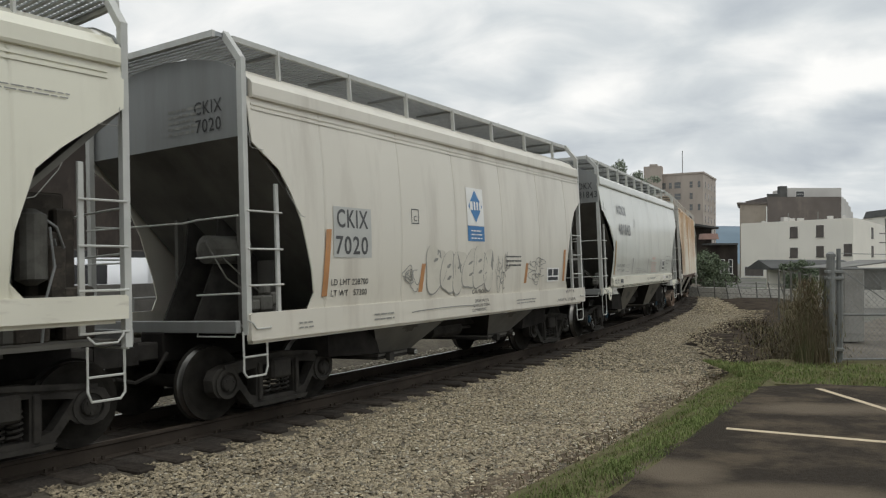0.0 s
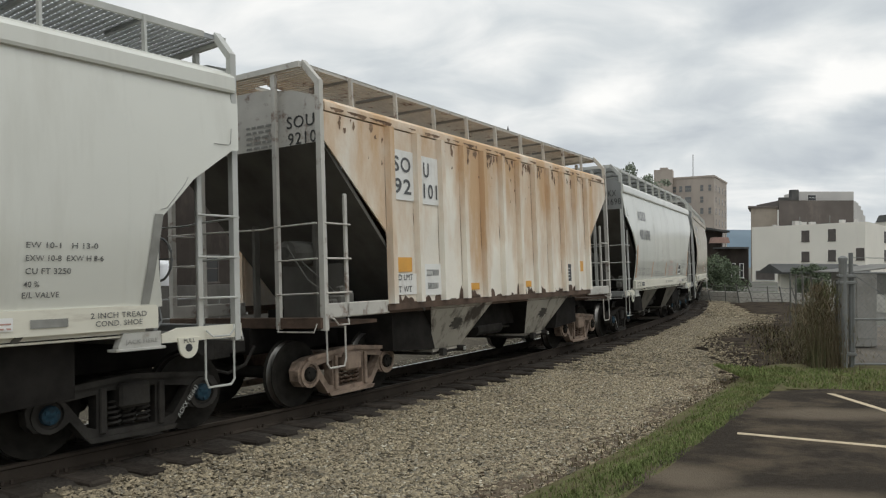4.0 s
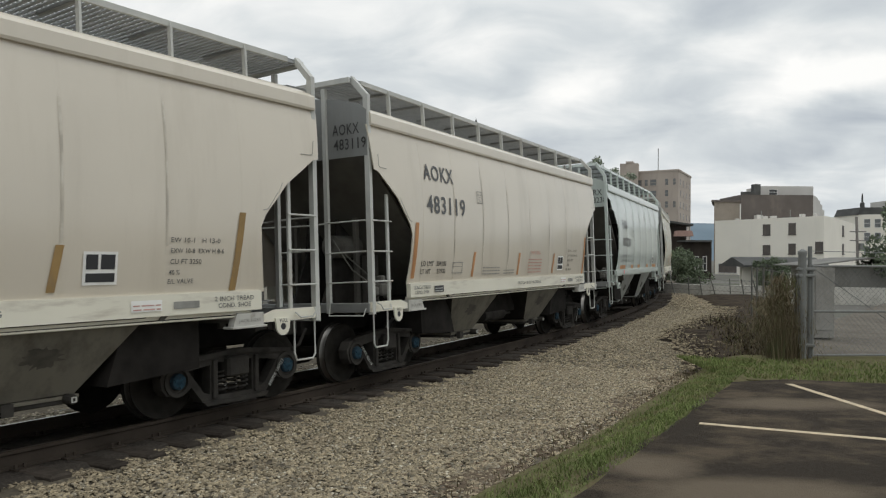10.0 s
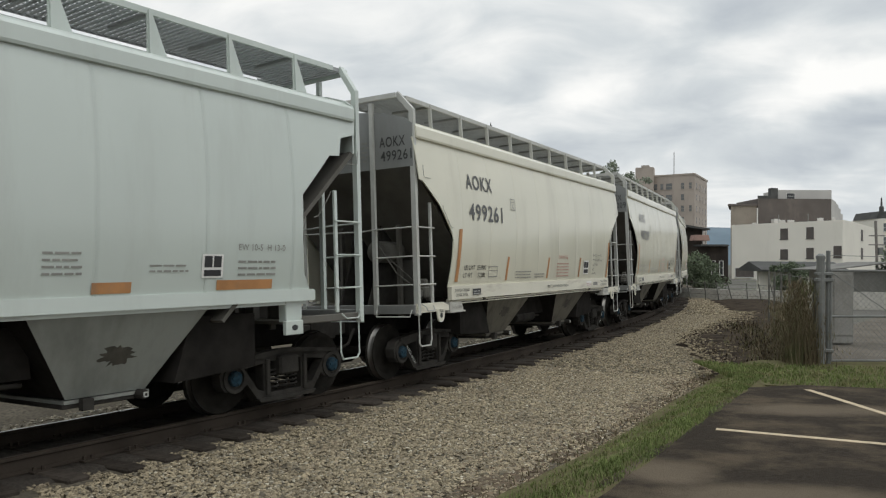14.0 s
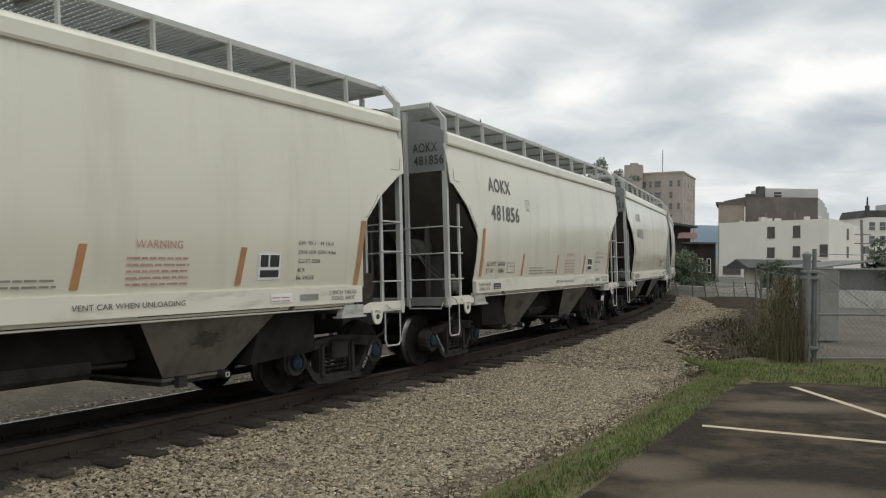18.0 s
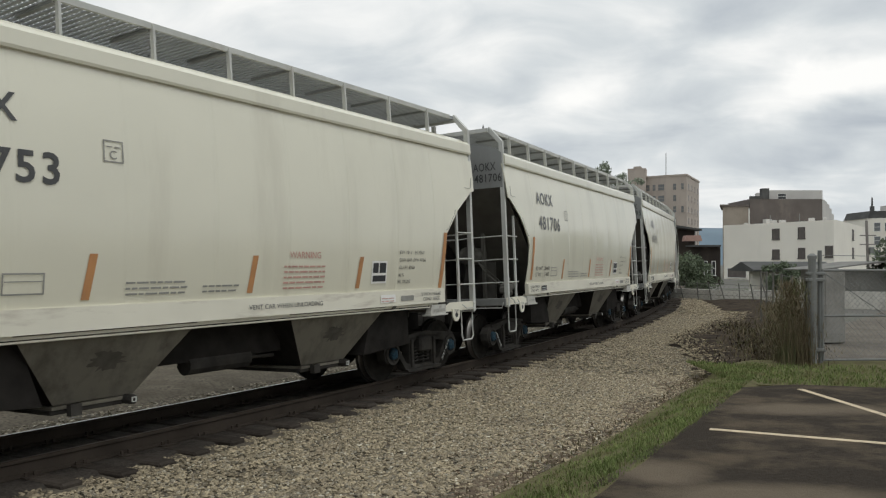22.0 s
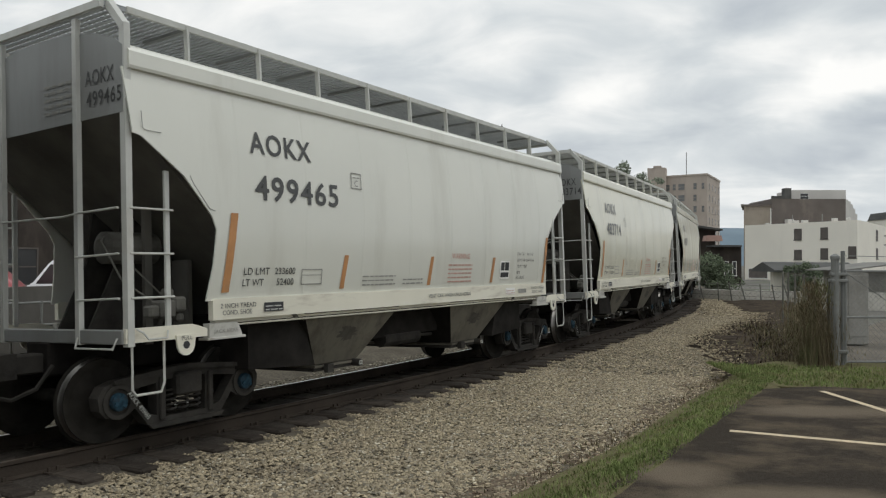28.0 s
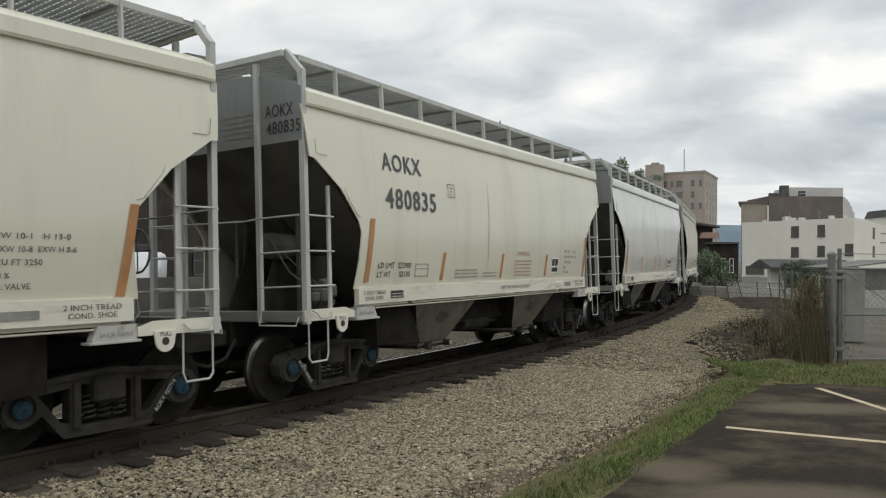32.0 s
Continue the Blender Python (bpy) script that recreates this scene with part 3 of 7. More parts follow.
def grating(x0, x1, y0, y1, z):
    """An open walkway grating: long bars and slanted cross strips."""
    bm = B()
    ny = max(3, int(abs(y1 - y0) / .085))
    for i in range(ny + 1):
        y = y0 + (y1 - y0) * i / ny
        box(bm, x0, x1, y - .012, y + .012, z - .016, z)
    n = int((x1 - x0) / 0.085)
    for i in range(n):
        x = x0 + (x1 - x0) * (i + .5) / n
        box(bm, x - .024, x + .024, y0, y1, z - .030, z - .012)
    box(bm, x0, x1, y0 - .012, y0, z - .05, z + .004)
    box(bm, x0, x1, y1, y1 + .012, z - .05, z + .004)
    return bm


def wheel_rows():
    rows, r = [], 0.457
    t = 0.0
    while t < 32.001:
        a = -(5.76 * t) / r
        rows.append((t, a))
        t += 0.1
    return rows


def wheelset(parent, x, cap):
    bm = B()
    prof = [(0.06, -.98), (0.075, -.86), (0.10, -.80), (0.12, -.785), (0.36, -.775), (0.395, -.80), (0.452, -.805), (0.457, -.79), (0.459, -.70), (0.487, -.685), (0.487, -.668), (0.40, -.665), (0.36, -.69), (0.13, -.70), (0.10, -.66), (0.085, -.6), (0.085, .6), (0.10, .66), (0.13, .70), (0.36, .69), (0.40, .665), (0.487, .668), (0.487, .685), (0.459, .70), (0.457, .79), (0.452, .805), (0.395, .80), (0.36, .775), (0.12, .785), (0.10, .80), (0.075, .86), (0.06, .98)]
    lathe(bm, prof, 28)
    ws = part("wheelset", bm, "wheel_steel", parent)
    for f in ws.data.polygons:
        f.use_smooth = True
    ws.data.materials.append(M["tread_steel"])
    for f in ws.data.polygons:
        r = math.hypot(f.center.x, f.center.z)
        f.use_smooth = abs(f.normal.y) < .9
        if 0.455 < r < 0.475 and abs(f.normal.y) < 0.3:
            f.material_index = 1
    ws.matrix_parent_inverse = Matrix.Translation((x, 0, .457))
    for s in (-1, 1):
        bm = B()
        lathe(bm, [(0.10, s * .95), (0.10, s * 1.085), (0.092, s * 1.11), (0.070, s * 1.12), (0.04, s * 1.13)], 14)
        for j in range(3):
            a = 2.094 * j + .3
            c = Vector((math.cos(a) * .062, s * 1.122, math.sin(a) * .062))
            box(bm, c.x - .017, c.x + .017, c.y - .012, c.y + .012, c.z - .017, c.z + .017)
        part("bearing_cap", bm, cap, ws)
    return ws


def cast(bm, outer, holes, a, b):
    """A flat casting in the x, z plane with openings through it, from depth a to depth b."""
    edges = []
    for loop in [outer] + holes:
        vs = [bm.verts.new((p, a, q)) for p, q in loop]
        edges += [bm.edges.new((u, v)) for u, v in zip(vs, vs[1:] + vs[:1])]
    got = bmesh.ops.triangle_fill(bm, use_beauty=True, use_dissolve=False, edges=edges)
    faces = [g for g in got["geom"] if isinstance(g, bmesh.types.BMFace)]
    up = bmesh.ops.extrude_face_region(bm, geom=faces)
    bmesh.ops.translate(bm, verts=[g for g in up["geom"] if isinstance(g, bmesh.types.BMVert)], vec=(0, b - a, 0))
    bmesh.ops.recalc_face_normals(bm, faces=bm.faces)


def lathe_at(bm, prof, x, z, n):
    tmp = B()
    lathe(tmp, prof, n)
    bmesh.ops.translate(tmp, verts=tmp.verts, vec=(x, 0, z))
    me = bpy.data.meshes.new("turned")
    tmp.to_mesh(me)
    bm.from_mesh(me)
    tmp.free()
    bpy.data.meshes.remove(me)


def truck(parent, x, frame_mat, cap, wheels=True):
    """A four-wheel bogie: side frames, springs, bolster, wheelsets and brake beam."""
    bm = B()
    box(bm, -.18, .18, -1.15, 1.15, .42, .68, .03)
    tr = part("truck", bm, frame_mat, parent, "cast steel bogie")
    tr.location = (x, 0, 0)
    for sg in (-1, 1):
        bm = B()
        y0, y1 = sg * .90, sg * 1.06
        # a cast frame round two triangular windows and the spring opening, with rounded bearing jaws at its ends
        outer = [(-1.03, .30), (-1.10, .38), (-1.12, .52), (-1.05, .63), (-.88, .68), (-.50, .71), (-.25, .76), (.25, .76), (.50, .71), (.88, .68), (1.05, .63), (1.12, .52), (1.10, .38), (1.03, .30), (.76, .30), (.68, .36), (.52, .16), (.40, .11), (-.40, .11), (-.52, .16), (-.68, .36), (-.76, .30)]
        holes = [[(k * a, b) for a, b in ((.72, .56), (.40, .60), (.40, .24), (.50, .27))] for k in (-1, 1)] + [[(-.28, .62), (.28, .62), (.28, .21), (-.28, .21)]]
        cast(bm, outer, holes, y0, y1)
        for k in (-1, 1):
            lathe_at(bm, [(.10, sg * 1.05), (.185, sg * 1.055), (.185, sg * 1.085), (.14, sg * 1.09), (.13, sg * 1.05)], k * .889, .457, 16)
            box(bm, k * .34 - .035, k * .34 + .035, min(y1, sg * 1.10), max(y1, sg * 1.10), .18, .66, .012)
        prism(bm, [(-.95, .645), (-.5, .675), (0, .72), (.5, .675), (.95, .645), (.95, .69), (.5, .735), (0, .775), (-.5, .735), (-.95, .69)], sg * 1.055, sg * 1.105)
        prism(bm, [(-.48, .105), (.48, .105), (.53, .155), (-.53, .155)], sg * 1.055, sg * 1.105)
        part("side_frame", bm, frame_mat, tr)
        for j in range(3):
            bm = B()
            tube(bm, [(-.17 + .17 * j + .07 * math.cos(q * .7), sg * .99 + .06 * math.sin(q * .7), .235 + .0062 * q) for q in range(46)], .016, 4)
            part("spring", bm, "underframe" if frame_mat == "underframe" else "dark_rust", tr)
    bm = B()
    tube(bm, [(-.45, -.75, .38), (-.45, .75, .38)], .035, 6)
    tube(bm, [(.45, -.75, .38), (.45, .75, .38)], .035, 6)
    tube(bm, [(-.45, 0, .38), (.0, .1, .5), (.45, 0, .40)], .025, 6)
    part("brake_rigging", bm, "underframe", tr)
    if wheels:
        for k in (-.889, .889):
            wheelset(tr, k, cap)
    return tr


def bay(cx, top_half, bot_half, ztop, zbot, yt, yb):
    bm = B()
    t = [bm.verts.new(p) for p in ((cx - top_half, -yt, ztop), (cx + top_half, -yt, ztop), (cx + top_half, yt, ztop), (cx - top_half, yt, ztop))]
    zk = zbot + .045
    b = [bm.verts.new(p) for p in ((cx - bot_half, -yb, zk), (cx + bot_half, -yb, zk), (cx + bot_half, yb, zk), (cx - bot_half, yb, zk))]
    for i in range(4):
        bm.faces.new((t[i], b[i], b[(i + 1) % 4], t[(i + 1) % 4]))
    bm.faces.new(t); bm.faces.new(b[::-1])
    box(bm, cx - bot_half - .03, cx + bot_half + .03, -yb - .035, yb + .035, zbot, zk - .01)
    bmesh.ops.recalc_face_normals(bm, faces=bm.faces)
    # sloping end faces take the colour that has the underside shade in it
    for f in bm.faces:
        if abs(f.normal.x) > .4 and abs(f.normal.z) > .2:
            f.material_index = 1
    return bm


class Kind:
    """The measures and colours of one kind of wagon."""
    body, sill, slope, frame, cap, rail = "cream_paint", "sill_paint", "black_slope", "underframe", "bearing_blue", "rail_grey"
    top_end = None
    half = 5.46
    sill_half, sill_z0, sill_z1 = 4.46, 1.27, 1.51
    outline = ((4.53, 1.49), (4.46, 1.9), (4.43, 2.3), (4.50, 2.45), (4.88, 2.87), (5.40, 3.24), (5.50, 3.26), (5.56, 3.95))
    seams = (-4.1, -2.95, -1.75, -.55, .65, 1.85, 3.05, 4.1)
    eave0, eave1 = 3.94, 4.17
    walk_z = 4.69
    post_x, stile_x = 5.50, 5.02
    crown = .30
    label = "cream two-bay covered hopper wagon, lightly streaked with dirt"

    @staticmethod
    def prof(z):
        return 1.63 - 0.100 * ((z - 2.70) / 1.2) ** 2


class Flow(Kind):
    crown = .42
    post_x, stile_x = 5.40, 4.86
    body, sill, cap = "old_cream_paint", "old_cream_paint", "underframe"
    sill_half, sill_z0, sill_z1 = 5.42, 0.99, 1.32
    outline = ((4.40, 1.30), (4.28, 1.52), (4.33, 1.82), (4.52, 2.45), (4.70, 2.80), (4.90, 3.09), (5.33, 3.38), (5.36, 3.95))
    seams = (-4.05, -2.25, -.6, 1.15, 2.85, 4.35)
    walk_z = 4.74
    label = "weathered cream centre-flow covered hopper wagon with graffiti"

    @staticmethod
    def prof(z):
        return 1.62 - 0.075 * ((z - 2.5) / 1.3) ** 2


class FlowHigh(Flow):
    body, sill = "cream_paint", "sill_paint"
    sill_half, sill_z0, sill_z1 = 5.46, 1.36, 1.60
    outline = ((4.46, 1.585), (4.32, 1.74), (4.36, 2.2), (4.55, 2.79), (4.80, 3.02), (5.10, 3.24), (5.46, 3.50), (5.50, 3.95))
    post_x, stile_x = 5.50, 5.03
    label = "cream centre-flow covered hopper wagon with a rounded end opening"


class Green(Kind):
    body, sill, end = "pale_green_paint", "pale_green_paint", "pale_green_paint"
    slope = "black_slope"
    rail = "pale_green_paint"
    sill_half, sill_z0, sill_z1 = 4.52, 1.41, 1.56
    outline = ((4.45, 1.55), (4.33, 1.75), (4.27, 2.2), (4.27, 2.80), (4.83, 3.38), (5.03, 3.40), (5.10, 3.66), (5.40, 3.75), (5.46, 3.98))
    seams = (-4.1, -2.72, -1.34, .05, 1.4, 2.75, 4.1)
    walk_z = 4.78
    label = "pale green-grey two-bay covered hopper wagon with orange patches"


class Ribbed(Kind):
    body, sill, slope, frame, cap, rail = "rust_paint", "dark_rust", "black_slope", "truck_tan", "wheel_steel", "rust_rail_grey"
    sill_half, sill_z0, sill_z1 = 4.1, 1.26, 1.36
    outline = ((4.02, 1.34), (4.02, 2.36), (4.05, 2.40), (5.45, 3.62), (5.48, 4.0))
    seams = ()
    eave0, eave1 = 4.02, 4.14
    label = "rust-streaked old ribbed covered hopper wagon on tan bogies"

    @staticmethod
    def prof(z):
        return 1.52


def hopper(k):
    """One wagon with all its parts but the lettering; the origin lies at rail height under its middle."""
    car = empty("hopper_wagon", k.label, "railway wagon", "wagons of the train")
    ribbed, flow, green = k is Ribbed, k in (Flow, FlowHigh), k is Green
    pf = k.prof
    for sg in (-1, 1):
        part("side_sheet", side_sheet(k.outline, pf, sg, k.seams, deep=.28 if k is Kind else 1.0), k.body, car)
        bm = B()
        h = k.sill_half
        yy = (sg * (pf(k.sill_z1) - .05), sg * (pf(k.sill_z1) + .03))
        prism(bm, [(-h, k.sill_z0), (h, k.sill_z0), (h, k.sill_z1 - .02), (h - .03, k.sill_z1), (-h + .03, k.sill_z1), (-h, k.sill_z1 - .02)], *yy)
        box(bm, -h + .1, h - .1, sg * (pf(k.sill_z1) - .14), sg * (pf(k.sill_z1) - .05), k.sill_z0 - .045, k.sill_z0 + .01)
        part("side_sill", bm, k.sill, car)
        # eave rail under the roof edge
        bm = B()
        e = pf(k.eave0)
        out = .052 if not ribbed else .012
        he = k.outline[-1][0]
        prof = [(sg * (e - .04), k.eave0 - .01), (sg * (e + out * .8), k.eave0), (sg * (e + out), k.eave0 + .03), (sg * (e + out * .9), k.eave1 - .05), (sg * (e + .005), k.eave1), (sg * (e - .06), k.eave1 + .02)]
        prism(bm, prof, -he + .06, he - .06, "x")
        part("eave_rail", bm, k.body, car)
        if flow:
            bm = B()
            for z in (3.80, 3.86):
                box(bm, -5.3, 5.3, sg * (pf(z)), sg * (pf(z) + .014), z - .012, z + .012)
            part("eave_bead", bm, k.body, car)
        if ribbed:
            for j in range(12):
                x = -4.0 + .727 * j
                bm = B()
                prism(bm, [(x - .070, sg * 1.51), (x - .055, sg * 1.62), (x + .055, sg * 1.62), (x + .070, sg * 1.51)], 1.36, 4.0, "z")
                part("side_post", bm, k.body, car)
    # roof
    bm = B()
    e = pf(k.eave1) - .02
    prof = [(e, k.eave1)] + [(e * math.cos(a), k.eave1 + k.crown * math.sin(a) ** 1.3) for a in (.35, .7, 1.05, 1.4, 1.57, 1.74, 2.09, 2.44, 2.79)] + [(-e, k.eave1)]
    prism(bm, prof, -k.outline[-1][0] + .05, k.outline[-1][0] - .05, "x")
    part("roof", bm, k.body, car)
    bm = B()
    box(bm, -4.6, 4.6, -.32, .32, 4.34, 4.52, .03)
    for j in range(9):
        box(bm, -4.5 + 1.12 * j, -4.44 + 1.12 * j, -.36, .36, 4.36, 4.55)
    part("trough_hatch", bm, "rail_grey" if not ribbed else "rust_rail_grey", car)
    zb = 3.48 if not ribbed else 3.6
    for sg in (-1, 1):
        # upper end panel, then the slope sheet that leads inwards and down
        bm = B()
        xe = k.outline[-1][0] - .02
        w = pf(3.8) - .03
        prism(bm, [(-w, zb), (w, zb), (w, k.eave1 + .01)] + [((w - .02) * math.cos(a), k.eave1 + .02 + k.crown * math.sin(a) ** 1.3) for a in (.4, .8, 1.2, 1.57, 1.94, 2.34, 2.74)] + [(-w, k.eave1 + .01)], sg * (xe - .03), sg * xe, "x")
        part("end_panel", bm, "pale_green_paint" if green else ("rust_rail_grey" if ribbed else "end_shade_grey"), car)
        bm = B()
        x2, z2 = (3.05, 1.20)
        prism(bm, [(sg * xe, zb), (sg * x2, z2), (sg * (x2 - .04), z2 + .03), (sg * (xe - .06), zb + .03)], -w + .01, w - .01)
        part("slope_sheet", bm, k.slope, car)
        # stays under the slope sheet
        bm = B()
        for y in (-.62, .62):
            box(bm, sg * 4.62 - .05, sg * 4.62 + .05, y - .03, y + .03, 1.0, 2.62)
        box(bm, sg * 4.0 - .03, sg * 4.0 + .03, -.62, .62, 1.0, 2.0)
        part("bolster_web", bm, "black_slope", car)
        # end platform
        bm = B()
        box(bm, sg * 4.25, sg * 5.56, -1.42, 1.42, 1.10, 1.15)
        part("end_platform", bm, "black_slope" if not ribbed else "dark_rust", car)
        bm = B()
        box(bm, sg * 5.50, sg * 5.58, -1.50, 1.50, 1.09, 1.24, .01)
        part("end_beam", bm, "end_shade_grey" if not ribbed else "dark_rust", car)
        if not ribbed:
            bm = B()
            for y in (-.30, .30):
                prism(bm, [(sg * 5.2, 1.15), (sg * 4.0, 1.15), (sg * 3.75, 1.75), (sg * 4.25, 2.25), (sg * 4.72, 2.62), (sg * 4.80, 2.0)], y - .015, y + .015)
            part("shear_plate", bm, "underframe", car)
            for q in (-1, 1):
                bm = B()
                y = q * (pf(3.3) + .012)
                tube(bm, [(sg * 5.40, y, 3.50), (sg * 5.385, y, 3.33), (sg * 5.36, y, 3.305), (sg * 5.16, y, 3.30)], .0045, 5)
                part("corner_seam", bm, "grey_letter", car)
                bm = B()
                tube(bm, [(sg * 4.80, y + q * .012, 2.88), (sg * 4.76, y + q * .012, 2.80), (sg * 4.54, y + q * .016, 2.53), (sg * 4.46, y + q * .016, 2.51)], .0045, 5)
                part("corner_rod", bm, "grey_letter", car)
        for q in (-1, 1):
            if green:
                bm = B()
                box(bm, min(sg * 4.05, sg * 4.34), max(sg * 4.05, sg * 4.34), min(q * 1.36, q * 1.50), max(q * 1.36, q * 1.50), 1.14, 1.42, .01)
                box(bm, min(sg * 3.99, sg * 4.30), max(sg * 3.99, sg * 4.30), min(q * 1.50, q * 1.56), max(q * 1.50, q * 1.56), .98, 1.16, .006)
                slot = part("jacking_pad", bm, k.body, car, "pale green slotted jacking pad")
                bm = B()
                prism(bm, [(sg * 4.145 + .055 * math.cos(a), 1.07 + .04 * math.sin(a)) for a in (0, .785, 1.57, 2.356, 3.14, 3.93, 4.71, 5.5)], q * 1.5602, q * 1.563)
                part("pad_slot", bm, "dark_decal", slot)
                bm = B()
                box(bm, min(sg * 4.30, sg * 5.56), max(sg * 4.30, sg * 5.56), min(q * 1.40, q * 1.50), max(q * 1.40, q * 1.50), 1.10, 1.20, .01)
                part("platform_beam", bm, "black_slope", car)
            if not (flow or ribbed or green):
                bm = B()
                prism(bm, [(sg * 5.56, 1.10), (sg * 5.56, 1.25), (sg * 4.72, 1.25), (sg * 4.52, 1.19), (sg * 4.52, 1.10)], q * 1.49, q * 1.53)
                part("platform_beam", bm, k.sill, car)
                bm = B()
                cx, cz = sg * 4.83, 1.03
                poly = [(cx + .13, 1.14), (cx - .13, 1.14)] + [(cx - .115 * math.cos(a), cz - .115 * math.sin(a)) for a in (.2, .7, 1.2, 1.57, 1.94, 2.44, 2.94)]
                prism(bm, poly, q * 1.53, q * 1.555)
                eye = part("pull_eye", bm, k.sill, car)
                bm = B()
                prism(bm, [(cx + .045 * math.cos(a), cz + .045 * math.sin(a)) for a in (0, .785, 1.57, 2.356, 3.14, 3.93, 4.71, 5.5)], q * 1.5552, q * 1.558)
                part("eye_hole", bm, "dark_decal", eye)
                bm = B()
                prism(bm, [(sg * 4.50, 1.235), (sg * 4.08, 1.235), (sg * 4.02, 1.10), (sg * 4.02, 1.075), (sg * 4.50, 1.075)], q * 1.44, q * 1.545)
                box(bm, min(sg * 3.98, sg * 4.54), max(sg * 3.98, sg * 4.54), min(q * 1.40, q * 1.57), max(q * 1.40, q * 1.57), 1.05, 1.078, .004)
                part("jacking_pad", bm, "pad_grey", car, "pale grey jacking pad")
            if ribbed:
                bm = B()
                box(bm, sg * 4.05, sg * 5.5, q * 1.46, q * 1.52, 1.22, 1.42, .015)
                part("platform_beam", bm, "rust_rail_grey", car)
            # corner post, bent in at the top to the walkway
            bm = B()
            xp = sg * k.post_x
            zt = 4.40
            for a, b in (((xp, q * 1.50, 1.08), (xp, q * 1.50, zt)), ((xp, q * 1.50, zt - .01), (xp, q * 1.24, k.walk_z))):
                a, b = Vector(a), Vector(b)
                d = b - a
                mtx = Matrix.Translation((a + b) / 2) @ d.to_track_quat("Z", "X").to_matrix().to_4x4() @ Matrix.Diagonal((.075 if d.x == 0 and abs(d.y) < .01 else .08, .085, d.length + .03, 1))
                bmesh.ops.create_cube(bm, size=1.0, matrix=mtx)
            part("corner_post", bm, k.rail, car)
            # side ladder
            bm = B()
            xs = sg * k.stile_x
            zl = 2.92
            box(bm, xs - .03, xs + .03, q * 1.48, q * 1.52, 1.22, zl, .006)
            ld = part("ladder_stile", bm, k.rail, car)
            for z in ((1.56, 2.02, 2.49) if not flow else (1.23, 1.65, 2.09, 2.55)):
                bm = B()
                tube(bm, [(xp, q * 1.545, z), (xs - sg * .05, q * 1.545, z)], .013, 6)
                part("rung", bm, k.rail, car)
            # stirrup step
            bm = B()
            xa, xb = sg * 5.47, sg * 5.08
            tube(bm, [(xa, q * 1.5, 1.10), (xa, q * 1.5, .62), (xa - sg * .05, q * 1.5, .56), (xb + sg * .04, q * 1.5, .56), (xb, q * 1.5, .66), (xb, q * 1.5, 1.10)], .014, 6)
            if flow:
                tube(bm, [(xa, q * 1.5, .80), (xb, q * 1.5, .80)], .013, 6)
            part("stirrup_step", bm, k.rail, car)
            bm = B()
            xg = sg * 5.44
            tube(bm, [(xg, q * 1.545, 1.24), (xg - sg * .04, q * 1.60, 1.2), (xg - sg * .10, q * 1.60, 1.13), (xg - sg * .33, q * 1.60, 1.13), (xg - sg * .38, q * 1.545, 1.20)], .011, 6)
            part("grab_iron", bm, k.rail, car)
        # end ladder
        bm = B()
        xp = sg * (5.56 if not flow else 5.46)
        if not flow:
            box(bm, xp - .03, xp + .03, -.78, -.71, 1.08, k.walk_z - .1)
            box(bm, xp - .03, xp + .03, .71, .78, 1.08, k.walk_z - .1)
            part("end_stile", bm, k.rail, car)
        for z in (1.56, 2.02, 2.49):
            for q in (-1, 1):
                bm = B()
                tube(bm, [(xp + sg * .03, q * 1.48, z), (xp + sg * .03, q * .74, z - .01)], .012, 6)
                part("end_rung", bm, k.rail, car)
        bm = B()
        tube(bm, [(xp + sg * .02, -.74, 2.48), (xp + sg * .02, -.5, 2.46), (xp + sg * .02, .74, 2.48)], .012, 6)
        part("end_handrail", bm, k.rail, car)
        bm = B()
        tube(bm, [(xp + sg * .05, -1.46, 1.16), (xp + sg * .09, -1.44, 1.05), (xp + sg * .09, -.8, 1.05), (xp + sg * .05, -.78, 1.16)], .011, 6)
        part("end_grab_iron", bm, k.rail, car)
        # walkway across the end of the roof
        part("end_walkway", grating(min(sg * 5.05, sg * 5.60), max(sg * 5.05, sg * 5.60), -1.24, 1.24, k.walk_z), "galvanised" if not ribbed else "rust_rail_grey", car)
        bm = B()
        box(bm, sg * 5.57, sg * 5.62, -1.26, 1.26, k.walk_z - .075, k.walk_z + .005)
        part("end_angle", bm, k.rail, car)
        # coupler
        bm = B()
        box(bm, sg * 5.5, sg * 5.95, -.12, .12, .76, .98, .02)
        prism(bm, [(sg * 5.9, -.14), (sg * 6.19, -.16), (sg * 6.19, .02), (sg * 6.10, .06), (sg * 6.12, .15), (sg * 5.9, .15)], .73, 1.0, "z")
        part("coupler", bm, "underframe", car)
        bm = B()
        tube(bm, [(sg * 5.6, -.3, .85), (sg * 5.8, -.32, .62), (sg * 6.0, -.2, .52), (sg * 6.17, -.08, .58)], .025, 6)
        part("air_hose", bm, "underframe", car)
        truck(car, sg * 4.45, k.frame, k.cap)
    # walkways on both sides of the hatch, on stanchions at the roof edge
    for sg in (-1, 1):
        part("roof_walkway", grating(-5.05, 5.05, min(sg * .14, sg * 1.24), max(sg * .14, sg * 1.24), k.walk_z), "galvanised" if not ribbed else "rust_rail_grey", car)
        if not ribbed:
            bm = B()
            box(bm, -5.3, 5.3, sg * 1.235, sg * 1.275, k.walk_z - .06, k.walk_z + .01)
            part("walkway_edge", bm, k.rail, car)
        n = 9 if not flow else 7
